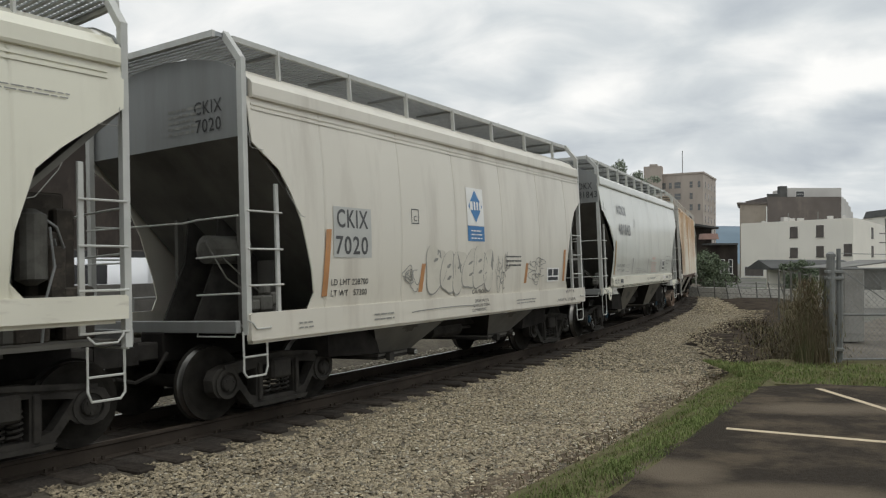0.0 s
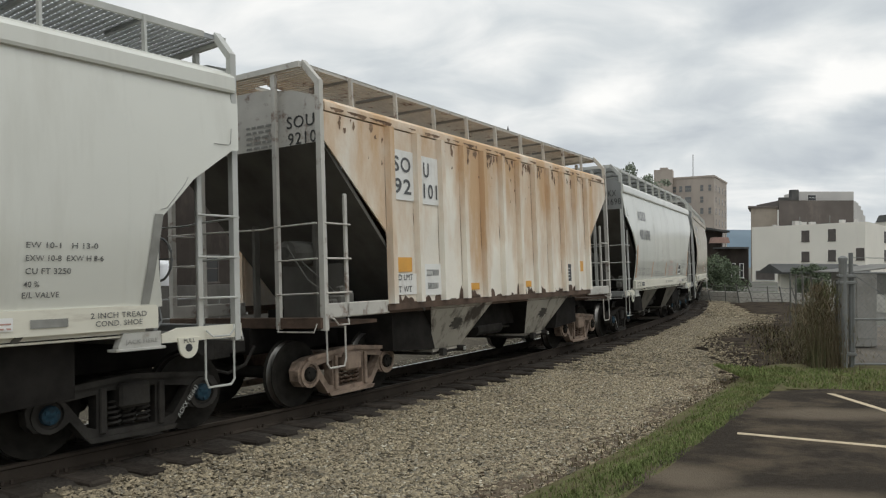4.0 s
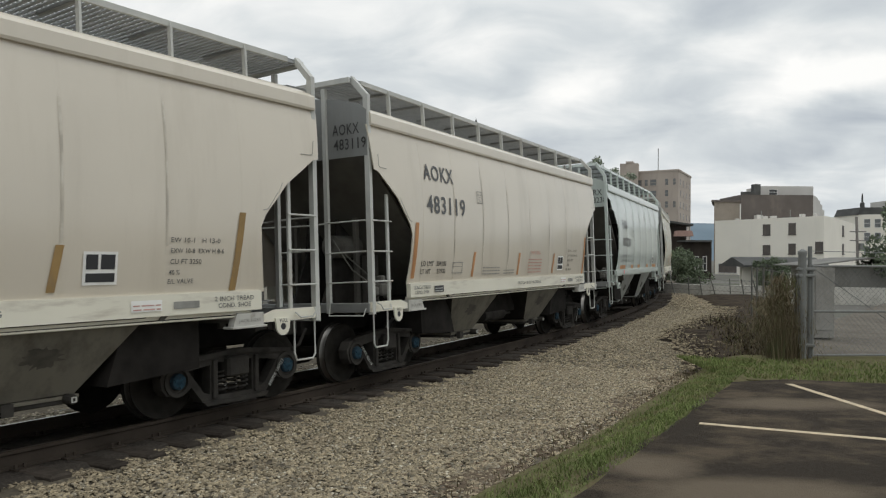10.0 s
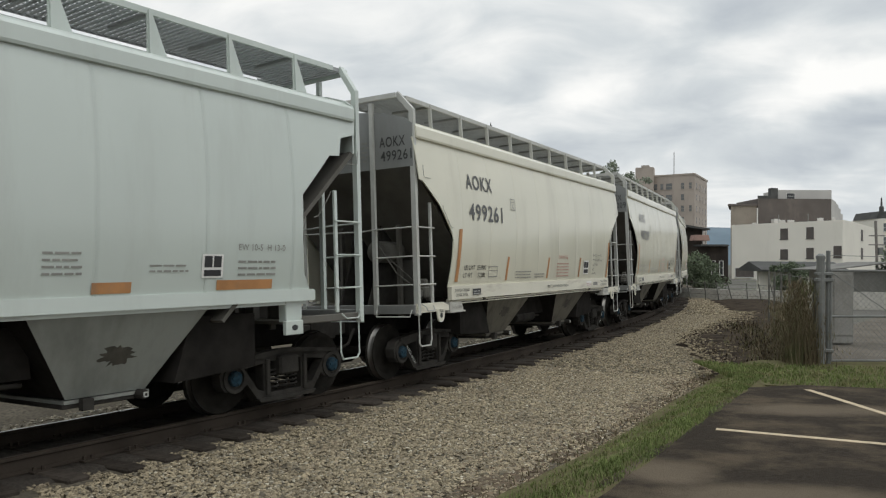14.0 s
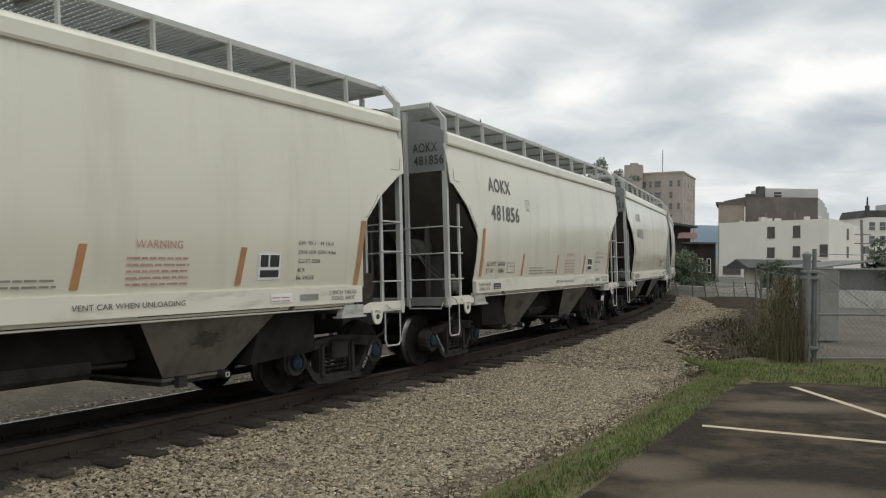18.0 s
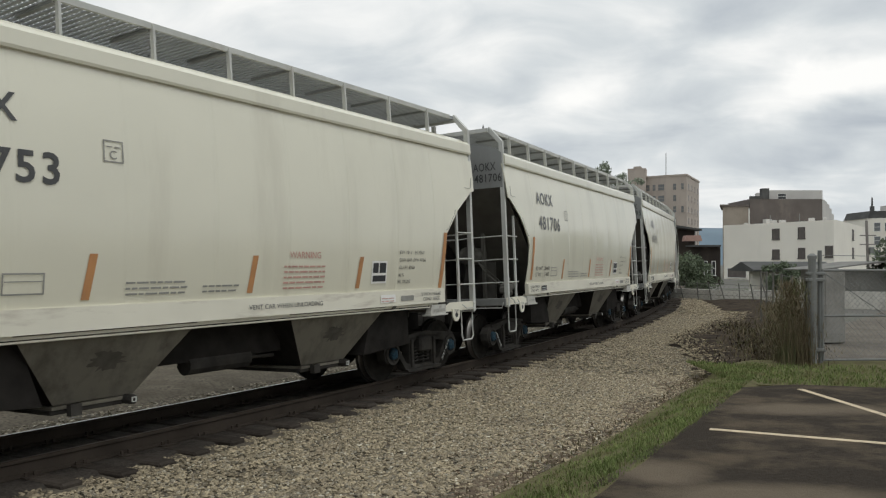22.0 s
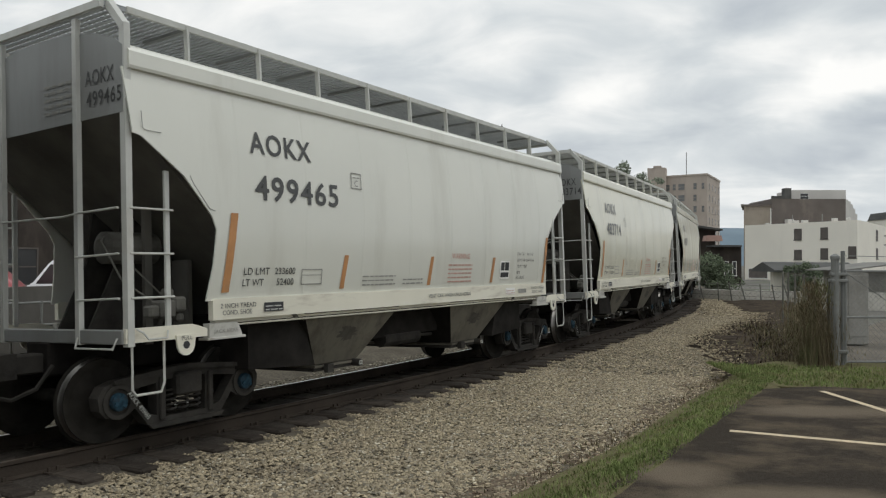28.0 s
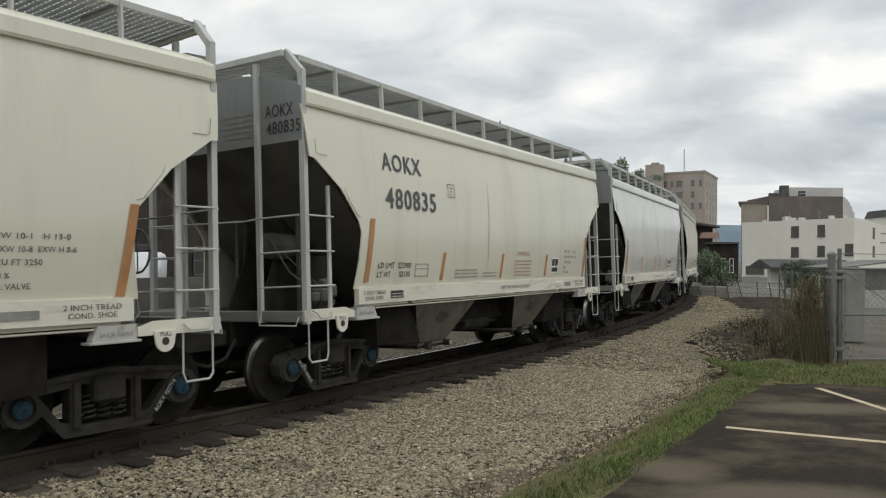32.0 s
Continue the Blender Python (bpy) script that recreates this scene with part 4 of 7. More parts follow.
        for j in range(n):
            x = -4.52 + 9.04 * j / (n - 1)
            bm = B()
            a, b = Vector((x, sg * 1.285, k.eave1 + .05)), Vector((x, sg * 1.265, k.walk_z - .01))
            d = b - a
            bmesh.ops.create_cube(bm, size=1.0, matrix=Matrix.Translation((a + b) / 2) @ d.to_track_quat("Z", "X").to_matrix().to_4x4() @ Matrix.Diagonal((.062, .03, d.length, 1)))
            if green:
                prism(bm, [(x - .03, k.eave1 + .04), (x + .26, k.eave1 + .04), (x + .05, k.walk_z - .06), (x - .03, k.walk_z - .06)], sg * 1.262, sg * 1.274)
            part("stanchion", bm, k.rail, car)
            bm = B()
            box(bm, x - .025, x + .025, min(sg * .5, sg * 1.23), max(sg * .5, sg * 1.23), k.walk_z - .07, k.walk_z - .032)
            part("walkway_bracket", bm, "end_shade_grey", car)
    # hopper bays, outlet gates, centre sill and brake gear
    for cx in (-1.82, 1.80):
        b_ = part("hopper_bay", bay(cx, 1.08, .46, k.sill_z0 + .02, .47, 1.50, 1.10), "black_slope" if flow else ("shaded_green_bay" if green else ("old_bay" if ribbed else "bay_paint")), car)
        b_.data.materials.append(M["underside_shade"])
        bm = B()
        box(bm, cx - .50, cx + .50, -1.12, 1.12, .42, .47, .01)
        tube(bm, [(cx - .3, -1.22, .46), (cx - .3, 1.22, .46)], .03, 8)
        box(bm, cx - .36, cx - .24, -1.26, -1.18, .40, .52)
        part("outlet_gate", bm, "underframe", b_)
        # a worn round stencil on each bay's face, and the capstan of the gate drive
        rr = random.Random(int(cx * 10))
        ft, fb, zt_, zb_ = 1.50, 1.10, k.sill_z0 + .02, .515
        bm = B()
        spl = [(cx + .02 + .24 * r * math.cos(a), .93 + .12 * r * math.sin(a)) for a, r in ((j * .1571, rr.uniform(.55, 1.1)) for j in range(40))]
        bm.faces.new([bm.verts.new((p, -(fb + (ft - fb) * (q - zb_) / (zt_ - zb_)) - .004, q)) for p, q in spl])
        part("bay_stencil", bm, "bay_stencil", b_, "worn dark stencil")
        bm = B()
        lathe(bm, [(.05, -1.26), (.055, -1.24), (.055, -1.12), (.03, -1.11)], 10)
        bmesh.ops.translate(bm, verts=bm.verts, vec=(cx + .36, 0, .47))
        cap_ = part("capstan", bm, "underframe", b_)
        bm = B()
        for a0, a1, c0, c1 in ((-.028, .028, .018, .028), (-.028, .028, -.028, -.018), (-.028, -.018, -.018, .018), (.018, .028, -.018, .018)):
            box(bm, cx + .36 + a0, cx + .36 + a1, -1.275, -1.26, .47 + c0, .47 + c1)
        part("socket_rim", bm, "rail_grey", b_, "pale square socket rim")
    # saddle and bolsters fill the gaps, underside shade put into their colour
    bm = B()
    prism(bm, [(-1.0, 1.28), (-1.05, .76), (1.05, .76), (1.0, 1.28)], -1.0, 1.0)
    part("bay_saddle", bm, "underside_shade", car)
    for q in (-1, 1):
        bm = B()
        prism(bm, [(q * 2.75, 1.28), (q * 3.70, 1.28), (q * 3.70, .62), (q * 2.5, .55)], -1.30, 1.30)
        part("bolster", bm, "underside_shade", car)
    if k is Kind:
        for q in (-1, 1):
            bm = B()
            tube(bm, [(-4.2, q * 1.50, 1.205), (-1.4, q * 1.50, 1.20), (1.4, q * 1.50, 1.205), (4.2, q * 1.50, 1.20)], .012, 6)
            part("sill_pipe", bm, k.sill, car)
    bm = B()
    tube(bm, [(-.5, -.9, .72), (.5, -.9, .72)], .13, 10)
    tube(bm, [(.5, -.9, .72), (1.0, -.9, .70)], .03, 6)
    part("brake_cylinder", bm, "underframe", car)
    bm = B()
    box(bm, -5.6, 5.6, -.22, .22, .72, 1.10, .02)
    part("centre_sill", bm, "underside_shade", car)
    bm = B()
    lathe(bm, [(.10, -5.05), (.19, -5.0), (.19, -4.35), (.10, -4.3)], 14, "x")
    bmesh.ops.translate(bm, verts=bm.verts, vec=(-.05, -.42, 2.14))
    part("air_reservoir", bm, "reservoir_grey", car)
    if k is not Ribbed:
        # brake gear on the other platform: cylinder on a bracket, levers, valve boxes and the hand wheel
        bm = B()
        lathe(bm, [(.05, 4.42), (.15, 4.45), (.15, 4.86), (.05, 4.90)], 14, "x")
        bmesh.ops.translate(bm, verts=bm.verts, vec=(0, -.30, 1.72))
        part("brake_cylinder", bm, "reservoir_grey", car)
        bm = B()
        box(bm, 4.35, 4.47, -.55, -.38, 1.14, 2.55, .01)
        box(bm, 4.86, 4.92, .15, .85, 1.14, 2.25, .01)
        box(bm, 4.50, 4.80, -.98, -.70, 1.14, 1.40, .03)
        box(bm, 4.55, 4.72, -.60, -.34, 1.40, 1.57, .02)
        part("gear_bracket", bm, "black_slope", car)
        bm = B()
        tube(bm, [(4.9, -.3, 1.72), (5.1, -.5, 1.74), (5.15, -.55, 1.3), (5.0, -.6, 1.16)], .02, 6)
        tube(bm, [(4.60, -.9, 1.40), (4.62, -.95, 1.9), (4.75, -.8, 2.3), (4.9, -.6, 2.42)], .014, 6)
        tube(bm, [(5.30, -.20, 1.16), (5.30, -.20, 2.35)], .02, 6)
        part("gear_pipe", bm, "end_shade_grey", car)
        bm = B()
        ring = [(5.36, -.20 + .27 * math.cos(a * .3927), 2.05 + .27 * math.sin(a * .3927)) for a in range(17)]
        tube(bm, ring, .016, 6)
        for a in range(4):
            tube(bm, [(5.36, -.20, 2.05), ring[a * 4]], .010, 5)
        part("hand_wheel", bm, "end_shade_grey", car)
    bm = B()
    for dx, dz, r in ((0, 0, .10), (.17, .05, .085), (.05, .17, .06), (-.16, -.02, .07), (.2, -.1, .05)):
        box(bm, -4.86 + dx - r, -4.86 + dx + r, -1.22 - r, -1.22 + r, 1.42 + dz - r, 1.42 + dz + r, .025)
    tube(bm, [(-4.86, -1.2, 1.35), (-4.86, -1.1, 1.15)], .03, 6)
    part("brake_valve", bm, "reservoir_grey", car)
    bm = B()
    tube(bm, [(-4.9, -1.1, 1.5), (-5.15, -.9, 1.75), (-5.2, -.6, 2.2), (-5.0, -.4, 2.3), (-4.8, -.42, 2.1)], .012, 6)
    tube(bm, [(-4.7, -1.1, 1.5), (-4.9, -.6, 2.0), (-4.85, -.4, 2.25)], .012, 6)
    part("brake_pipe", bm, "reservoir_grey", car)
    return car


def common_marks(k, car, stripes=True, seed=0, dx=0.0, lx=0.0):
    """The small print, stripes and labels that the cream wagons share."""
    pf = k.prof
    if stripes:
        tone, word = {14: ("grey_letter", "faded grey stripe"), 35: ("ochre_stripe", "dull brown stripe")}.get(seed, ("orange_stripe", "worn orange stripe"))
        decal("stripe", -4.33 + .4 * dx + lx, -4.22 + .4 * dx + lx, 1.58, 2.50, pf, "orange_stripe" if seed != 14 else "ochre_stripe", car, "worn orange stripe", lean=.10)
        for x in (-2.2, -.02, 2.08):
            decal("stripe", dx + x - .045, dx + x + .045, 1.57, 2.03, pf, tone, car, word, lean=.075)
        decal("stripe", dx + 4.27, dx + 4.37, 1.52, 2.46, pf, tone, car, word, lean=.12)
    decal("placard", dx + 2.40, dx + 2.78, 1.63, 1.97, pf, "white_decal", car, "white-framed dark consolidated stencil")
    for x0, x1, z0, z1 in ((2.43, 2.56, 1.79, 1.94), (2.59, 2.75, 1.79, 1.94), (2.43, 2.75, 1.66, 1.75)):
        decal("placard_field", dx + x0, dx + x1, z0, z1, pf, "dark_decal", car, lift=.0145)
    for x0, x1, z0, z1 in ((-2.02, -1.79, 2.965, 2.98), (-2.02, -1.79, 3.18, 3.195), (-2.02, -2.005, 2.965, 3.195), (-1.805, -1.79, 2.965, 3.195)):
        decal("plate_frame", -2.2 * dx + x0, -2.2 * dx + x1, z0, z1, pf, "grey_letter", car)
    letters_on("plate_letter", "C", -2.2 * dx - 1.95, 3.0, .09, .08, pf, "grey_letter", car)
    bars("plate_print", -2.2 * dx - 1.98, -2.2 * dx - 1.83, 3.12, 3.16, 1, pf, "grey_letter", car)
    for x0, x1, z0, z1 in ((-3.02, -2.62, 1.64, 1.655), (-3.02, -2.62, 1.83, 1.845), (-3.02, -3.005, 1.64, 1.845), (-2.635, -2.62, 1.64, 1.845), (-3.0, -2.64, 1.76, 1.77)):
        decal("card_frame", x0, x1, z0, z1, pf, "grey_letter", car)
    bars("small_print", -1.75, -.95, 1.60, 1.78, 3, pf, "grey_letter", car, seed=seed + 1)
    bars("small_print", -.75, -.2, 1.60, 1.72, 2, pf, "grey_letter", car, seed=seed + 2)
    bars("warning_print", dx + .55, dx + 1.35, 1.60, 1.95, 5, pf, "red_letter", car, seed=seed + 3)
    letters_on("warning_word", "WARNING", dx + .65, 2.0, .09, .6, pf, "red_letter", car)
    letters_on("dimension_letters", "EW 10-1   H 13-0", 3.10, 2.08, .055, .68, pf, "dim_letter", car)
    letters_on("dimension_letters", "EXW 10-8  EXW H 8-6", 3.10, 1.96, .055, .74, pf, "dim_letter", car)
    letters_on("dimension_letters", "CU FT 3250", 3.10, 1.84, .055, .42, pf, "dim_letter", car)
    letters_on("dimension_letters", "40 %", 3.09, 1.72, .055, .14, pf, "dim_letter", car)
    letters_on("dimension_letters", "E/L VALVE", 3.08, 1.62, .055, .34, pf, "dim_letter", car)
    ps = lambda z: pf(k.sill_z1) + .03
    letters_on("sill_letters", "2 INCH TREAD", -4.36, 1.40, .055, .55, ps, "dim_letter", car)
    letters_on("sill_letters", "COND. SHOE", -4.33, 1.32, .055, .45, ps, "dim_letter", car)
    letters_on("sill_letters", "2 INCH TREAD", 3.72, 1.40, .055, .60, ps, "dim_letter", car)
    letters_on("sill_letters", "COND. SHOE", 3.77, 1.32, .055, .5, ps, "dim_letter", car)
    decal("sill_plate", -3.68, -3.35, 1.33, 1.44, ps, "dark_decal", car)
    bars("sill_plate_print", -3.66, -3.37, 1.345, 1.43, 2, lambda z: ps(z) + .003, "grey_decal", car, seed=seed + 4)
    decal("sill_plate", 3.15, 3.5, 1.34, 1.42, ps, "grey_letter", car)
    decal("sill_sticker", 2.62, 3.0, 1.33, 1.45, ps, "white_decal", car)
    bars("sticker_print", 2.64, 2.98, 1.345, 1.43, 2, lambda z: ps(z) + .003, "red_letter", car, seed=seed + 5)
    letters_on("sill_letters", "VENT CAR WHEN UNLOADING", -.05, 1.36, .06, 1.35, ps, "dim_letter", car)
    pe = lambda z: 1.555
    for sg in (-1, 1):
        letters_on("jack_words", "JACK HERE", sg * 4.27 - .18, 1.11, .055, .36, lambda z: 1.545, "grey_letter", car)
        letters_on("pull_word", "PULL", sg * 4.83 - .07, 1.085, .045, .14, pe, "black_letter", car)


def end_marks(car, mark, number, x=-5.54, y0_=.90, w_=.60):
    """Reporting marks on the end panel that faces the camera."""
    for text, z, h, y0, w in ((mark, 3.83, .17, y0_ - .02, .50), (number, 3.60, .17, y0_, w_)):
        if (text, .01) not in LETTERS:
            LETTERS[text, .01] = lettering(text, .008, .05)
        vs, fs = LETTERS[text, .01]
        xs = [v[0] for v in vs]; ys = [v[1] for v in vs]
        bm = B()
        vv = [bm.verts.new((x - .008, -(y0 + (a - min(xs)) * w / (max(xs) - min(xs))), z + (b - min(ys)) * h / (max(ys) - min(ys)))) for a, b in vs]
        for f in fs:
            try:
                bm.faces.new([vv[i] for i in f])
            except ValueError:
                pass
        part("end_letters", bm, "black_letter", car)
    bm = B()
    rnd = random.Random(len(number))
    for j in range(5):
        y = .1
        while y < .62:
            w = rnd.uniform(.06, .14)
            bm.faces.new([bm.verts.new((x - .008, -yy, zz)) for yy, zz in ((y, 3.62 + .075 * j), (y + w, 3.62 + .075 * j), (y + w, 3.655 + .075 * j), (y, 3.655 + .075 * j))])
            y += w + .03
    part("end_print", bm, "grey_letter", car)


def truck_marks(car, text):
    """White stencilling along the slanted members of the near side frames."""
    if (text, 0.0) not in LETTERS:
        LETTERS[text, 0.0] = lettering(text)
    vs, fs = LETTERS[text, 0.0]
    w = max(v[0] for v in vs)
    for q in (-1, 1):
        a, b = ((-5.24, .545), (-4.99, .23)) if q < 0 else ((3.94 + 1.05, .23), (3.94 + 1.30, .545))
        d = Vector((b[0] - a[0], b[1] - a[1]))
        n = Vector((-d.y, d.x)).normalized() * .055
        bm = B()
        vv = [bm.verts.new((a[0] + d.x * x / w + n.x * (y / .7 - .4), -1.112, a[1] + d.y * x / w + n.y * (y / .7 - .4))) for x, y in vs]
        for f in fs:
            try:
                bm.faces.new([vv[i] for i in f])
            except ValueError:
                pass
        part("truck_stencil", bm, "grey_decal", car)


def cream_marks(k, car, mark, number, ld, lt, seed, dx=0.0, lx=0.0, wide=1.0):
    pf = k.prof
    letters_on("reporting_mark", mark, -3.90 + 1.45 * dx + lx, 3.24 - .46 * dx, .275, 1.08 - .62 * dx, pf, "black_letter", car, weight=.017)
    letters_on("wagon_number", number, -3.85 + 1.4 * dx + lx, 2.675 - .5 * dx, .315 + .06 * dx, 1.42 * wide, pf, "black_letter", car, weight=.017)
    xl = -4.01 + 1.2 * dx + lx
    letters_on("load_limit", "LD LMT", xl, 1.78 - .18 * dx, .085, .42, pf, "black_letter", car)
    letters_on("load_limit", ld, xl + .51, 1.78 - .18 * dx, .085, .36, pf, "black_letter", car)
    letters_on("light_weight", "LT WT", xl - .01, 1.645 - .14 * dx, .085, .34, pf, "black_letter", car)
    letters_on("light_weight", lt, xl + .55, 1.645 - .14 * dx, .085, .30, pf, "black_letter", car)
    common_marks(k, car, seed=seed, dx=dx, lx=min(lx, .04))
    end_marks(car, mark, number)


# ---- the train: wagons in running order, 12.37 m apart ----
PITCH = 12.37
base = {k: hopper(k) for k in (Kind, Flow, FlowHigh, Ribbed, Green)}
CARS = {}
BODY = {}


def body_mesh(me, body):
    """The same mesh in another paint."""
    key = (me.name, body)
    if key not in BODY:
        c = me.copy()
        c.materials[0] = M[body]
        BODY[key] = c
    return BODY[key]


ORDER = [(0, FlowHigh, None), (1, Flow, None), (2, Kind, "grey_cream_paint"), (3, Ribbed, None), (4, Kind, "grey_cream_paint"), (5, Kind, "warm_cream_paint"), (6, Kind, "warm_cream_paint"), (7, Green, None), (8, Kind, None), (9, Kind, None), (10, Kind, None),
         (11, Kind, None), (12, Kind, None), (13, Kind, None), (14, Kind, "grey_cream_paint"), (15, Kind, None), (16, Kind, None), (17, Kind, "grey_cream_paint"), (18, Kind, None), (19, Kind, None)]
MARKS = {2: ("AOKX", "481843", "234200", "51800"), 4: ("AOKX", "481698", "234500", "51500"), 5: ("MRMX", "130923", "232600", "53400"), 6: ("AOKX", "483119", "234100", "51900"), 8: ("AOKX", "499261", "233800", "52200"), 9: ("AOKX", "480209", "233500", "52500"),
         10: ("AOKX", "481856", "234200", "51800"), 11: ("AOKX", "481753", "234300", "51700"), 12: ("AOKX", "481706", "234400", "51600"), 13: ("AOKX", "499195", "233700", "52300"), 14: ("AOKX", "499465", "233600", "52400"), 15: ("AOKX", "483714", "233500", "52500"), 16: ("AOKX", "480835", "233900", "52100")}
for i, k, body in ORDER:
    last = [j for j, q, _ in ORDER if q is k][-1]
    CARS[i] = base[k] if i == last else copy_thing(base[k], Matrix.Identity(4))
    if body:
        for o in CARS[i].children:
            if o.name.split(".")[0] in ("side_sheet", "roof", "eave_rail"):
                o.data = body_mesh(o.data, body)
for i, m in MARKS.items():
    cream_marks(Kind, CARS[i], *m, seed=i * 7, dx=-.32 if i == 5 else 0.0, lx={2: -.08, 4: -.14, 5: .18, 6: -.12, 9: -.04, 11: -.06}.get(i, 0.0), wide={9: 1.1, 14: 1.08}.get(i, 1.0))
    truck_marks(CARS[i], m[0] + " " + m[1])
    tagged(CARS[i], "cream two-bay covered hopper wagon lettered " + m[0])
M["streak_dirt"] = mat("streak_dirt", (0.50, 0.455, 0.375), 0.8, 0, 0.2, 2.0, stain=(0.66, 0.62, 0.53), stain_scale=(2, 2, 1), stain_lo=.45, stain_hi=.6)
for i, n in ((6, 6), (4, 2), (5, 3), (13, 2), (15, 1), (16, 1)):
    rnd = random.Random(i)
    for x in rnd.sample(Kind.seams[1:-1], min(n, 6)):
        top = rnd.uniform(2.7, 3.7)
        decal("dirt_streak", x - .012, x + .012 * rnd.uniform(.6, 1.6), rnd.uniform(1.55, 2.1), top, Kind.prof, "streak_dirt", CARS[i], lift=.004)
for i in (17, 18, 19):
    common_marks(Kind, CARS[i], seed=i * 7)
    tagged(CARS[i], "cream two-bay covered hopper wagon farther down the train")

def crowd(car):
    """Brake gear that fills the end platform: upright reservoir, valve box, brackets, rods and a chain."""
    bm = B()
    lathe(bm, [(.05, 1.72), (.15, 1.78), (.15, 2.42), (.05, 2.48)], 14, "z")
    bmesh.ops.translate(bm, verts=bm.verts, vec=(4.78, -1.02, 0))
    part("air_reservoir", bm, "reservoir_grey", car)
    for x0, x1, y0, y1, z0, z1 in ((4.62, 4.98, -1.0, -.80, 1.14, 1.62), (4.92, 5.30, -.62, -.40, 1.14, 2.30), (4.98, 5.16, -.98, -.72, 1.30, 2.12), (5.02, 5.40, -.36, -.20, 1.7, 2.5), (4.66, 4.76, -.70, -.58, 1.14, 2.60), (5.12, 5.46, -.98, -.78, 1.14, 1.70), (5.22, 5.44, -.62, -.46, 1.55, 2.55), (4.72, 5.48, -.30, -.26, 1.14, 2.75)):
        bm = B()
        box(bm, x0, x1, y0, y1, z0, z1, .025)
        part("gear_box", bm, "gear_dark", car)
    bm = B()
    tube(bm, [(4.80, -1.18, 1.16), (4.84, -1.20, 1.6), (4.95, -1.15, 1.9), (4.93, -1.1, 2.3)], .014, 6)
    tube(bm, [(5.12, -1.0, 2.1), (5.0, -1.1, 2.3), (4.86, -1.08, 2.4)], .014, 6)
    tube(bm, [(5.3, -.66, 1.2), (5.28, -.70, 1.7), (5.1, -.85, 2.2)], .012, 6)
    part("gear_pipe", bm, "end_shade_grey", car)


for i in (0, 1, 4, 9, 11, 13, 14):
    crowd(CARS[i])

# the centre-flow wagon with the blue badge and graffiti, and the one before it
c1, pf = CARS[1], Flow.prof
decal("number_patch", -3.90, -3.05, 1.99, 2.69, pf, "grey_decal", c1, "grey painted-over patch")
letters_on("reporting_mark", "CKIX", -3.83, 2.40, .26, .70, pf, "black_letter", c1, weight=.017, lift=.0145)
letters_on("wagon_number", "7020", -3.86, 2.03, .26, .72, pf, "black_letter", c1, weight=.017, lift=.0145)
letters_on("load_limit", "LD LMT 228700", -3.95, 1.61, .085, .82, pf, "black_letter", c1)
letters_on("light_weight", "LT WT   57300", -3.95, 1.46, .085, .80, pf, "black_letter", c1)
decal("badge_field", -.21, .40, 2.58, 3.26, pf, "white_decal", c1, "white square badge with a blue diamond")
bm = B()
cx, cz = .095, 2.93
bm.faces.new([bm.verts.new((x, -pf(z) - .0155, z)) for x, z in ((cx - .25, cz), (cx, cz - .29), (cx + .25, cz), (cx, cz + .29))])
part("badge_diamond", bm, "blue_decal", c1)
bm = B()
for x0, x1 in ((-.15, -.05), (-.01, .05), (.09, .15), (.19, .26)):
    bm.faces.new([bm.verts.new((cx + x - .05, -pf(z) - .018, z)) for x, z in ((x0, cz - .07), (x1, cz - .07), (x1, cz + .08), (x0, cz + .08))])
part("badge_bars", bm, "white_decal", c1)
decal("badge_base", -.21, .40, 2.30, 2.57, pf, "blue_decal", c1)
bars("badge_print", -.10, .30, 2.34, 2.54, 3, lambda z: pf(z) + .004, "white_decal", c1, seed=3)
for x0, x1, z0, z1 in ((-1.99, -1.78, 2.53, 2.545), (-1.99, -1.78, 2.75, 2.765), (-1.99, -1.975, 2.53, 2.765), (-1.795, -1.78, 2.53, 2.765)):
    decal("plate_frame", x0, x1, z0, z1, pf, "black_letter", c1)
letters_on("plate_letter", "C", -1.93, 2.57, .09, .09, pf, "black_letter", c1)
for x, z0, z1 in ((-4.09, 1.47, 2.37), (-1.75, 1.45, 1.90), (.35, 1.55, 1.95), (2.12, 1.50, 1.90), (4.1, 1.5, 2.2)):
    decal("stripe", x - .05, x + .06, z0, z1, pf, "orange_stripe", c1, "worn orange stripe", lean=.09)
decal("placard", 3.20, 3.85, 1.50, 1.80, pf, "white_decal", c1)
for x0, x1, z0, z1 in ((3.26, 3.48, 1.63, 1.77), (3.54, 3.79, 1.63, 1.77), (3.26, 3.79, 1.53, 1.60)):
    decal("placard_field", x0, x1, z0, z1, pf, "dark_decal", c1, lift=.0145)
bars("small_print", 1.25, 1.95, 1.85, 2.1, 3, pf, "black_letter", c1, seed=9)
ps = lambda z: Flow.prof(1.32) + .03
letters_on("caution_word", "CAUTION", -.05, 1.36, .07, .5, pf, "black_letter", c1)
for j, w in enumerate(("COMPARTMENT", "BEFORE UNLOADING", "OPEN HATCH")):
    letters_on("caution_letters", w, -.1 + .05 * j, 1.04 + .08 * j, .055, .62 - .1 * (j != 1), ps, "black_letter", c1)
bars("sill_print", -4.6, -4.3, 1.08, 1.2, 2, ps, "grey_letter", c1, seed=4)
bars("sill_print", -3.0, -2.5, 1.08, 1.22, 2, ps, "grey_letter", c1, seed=5)
bars("sill_print", 1.7, 2.6, 1.1, 1.22, 2, ps, "grey_letter", c1, seed=6)
letters_on("sill_letters", "BRK CYL REL", 4.22, 1.235, .06, .36, ps, "black_letter", c1)
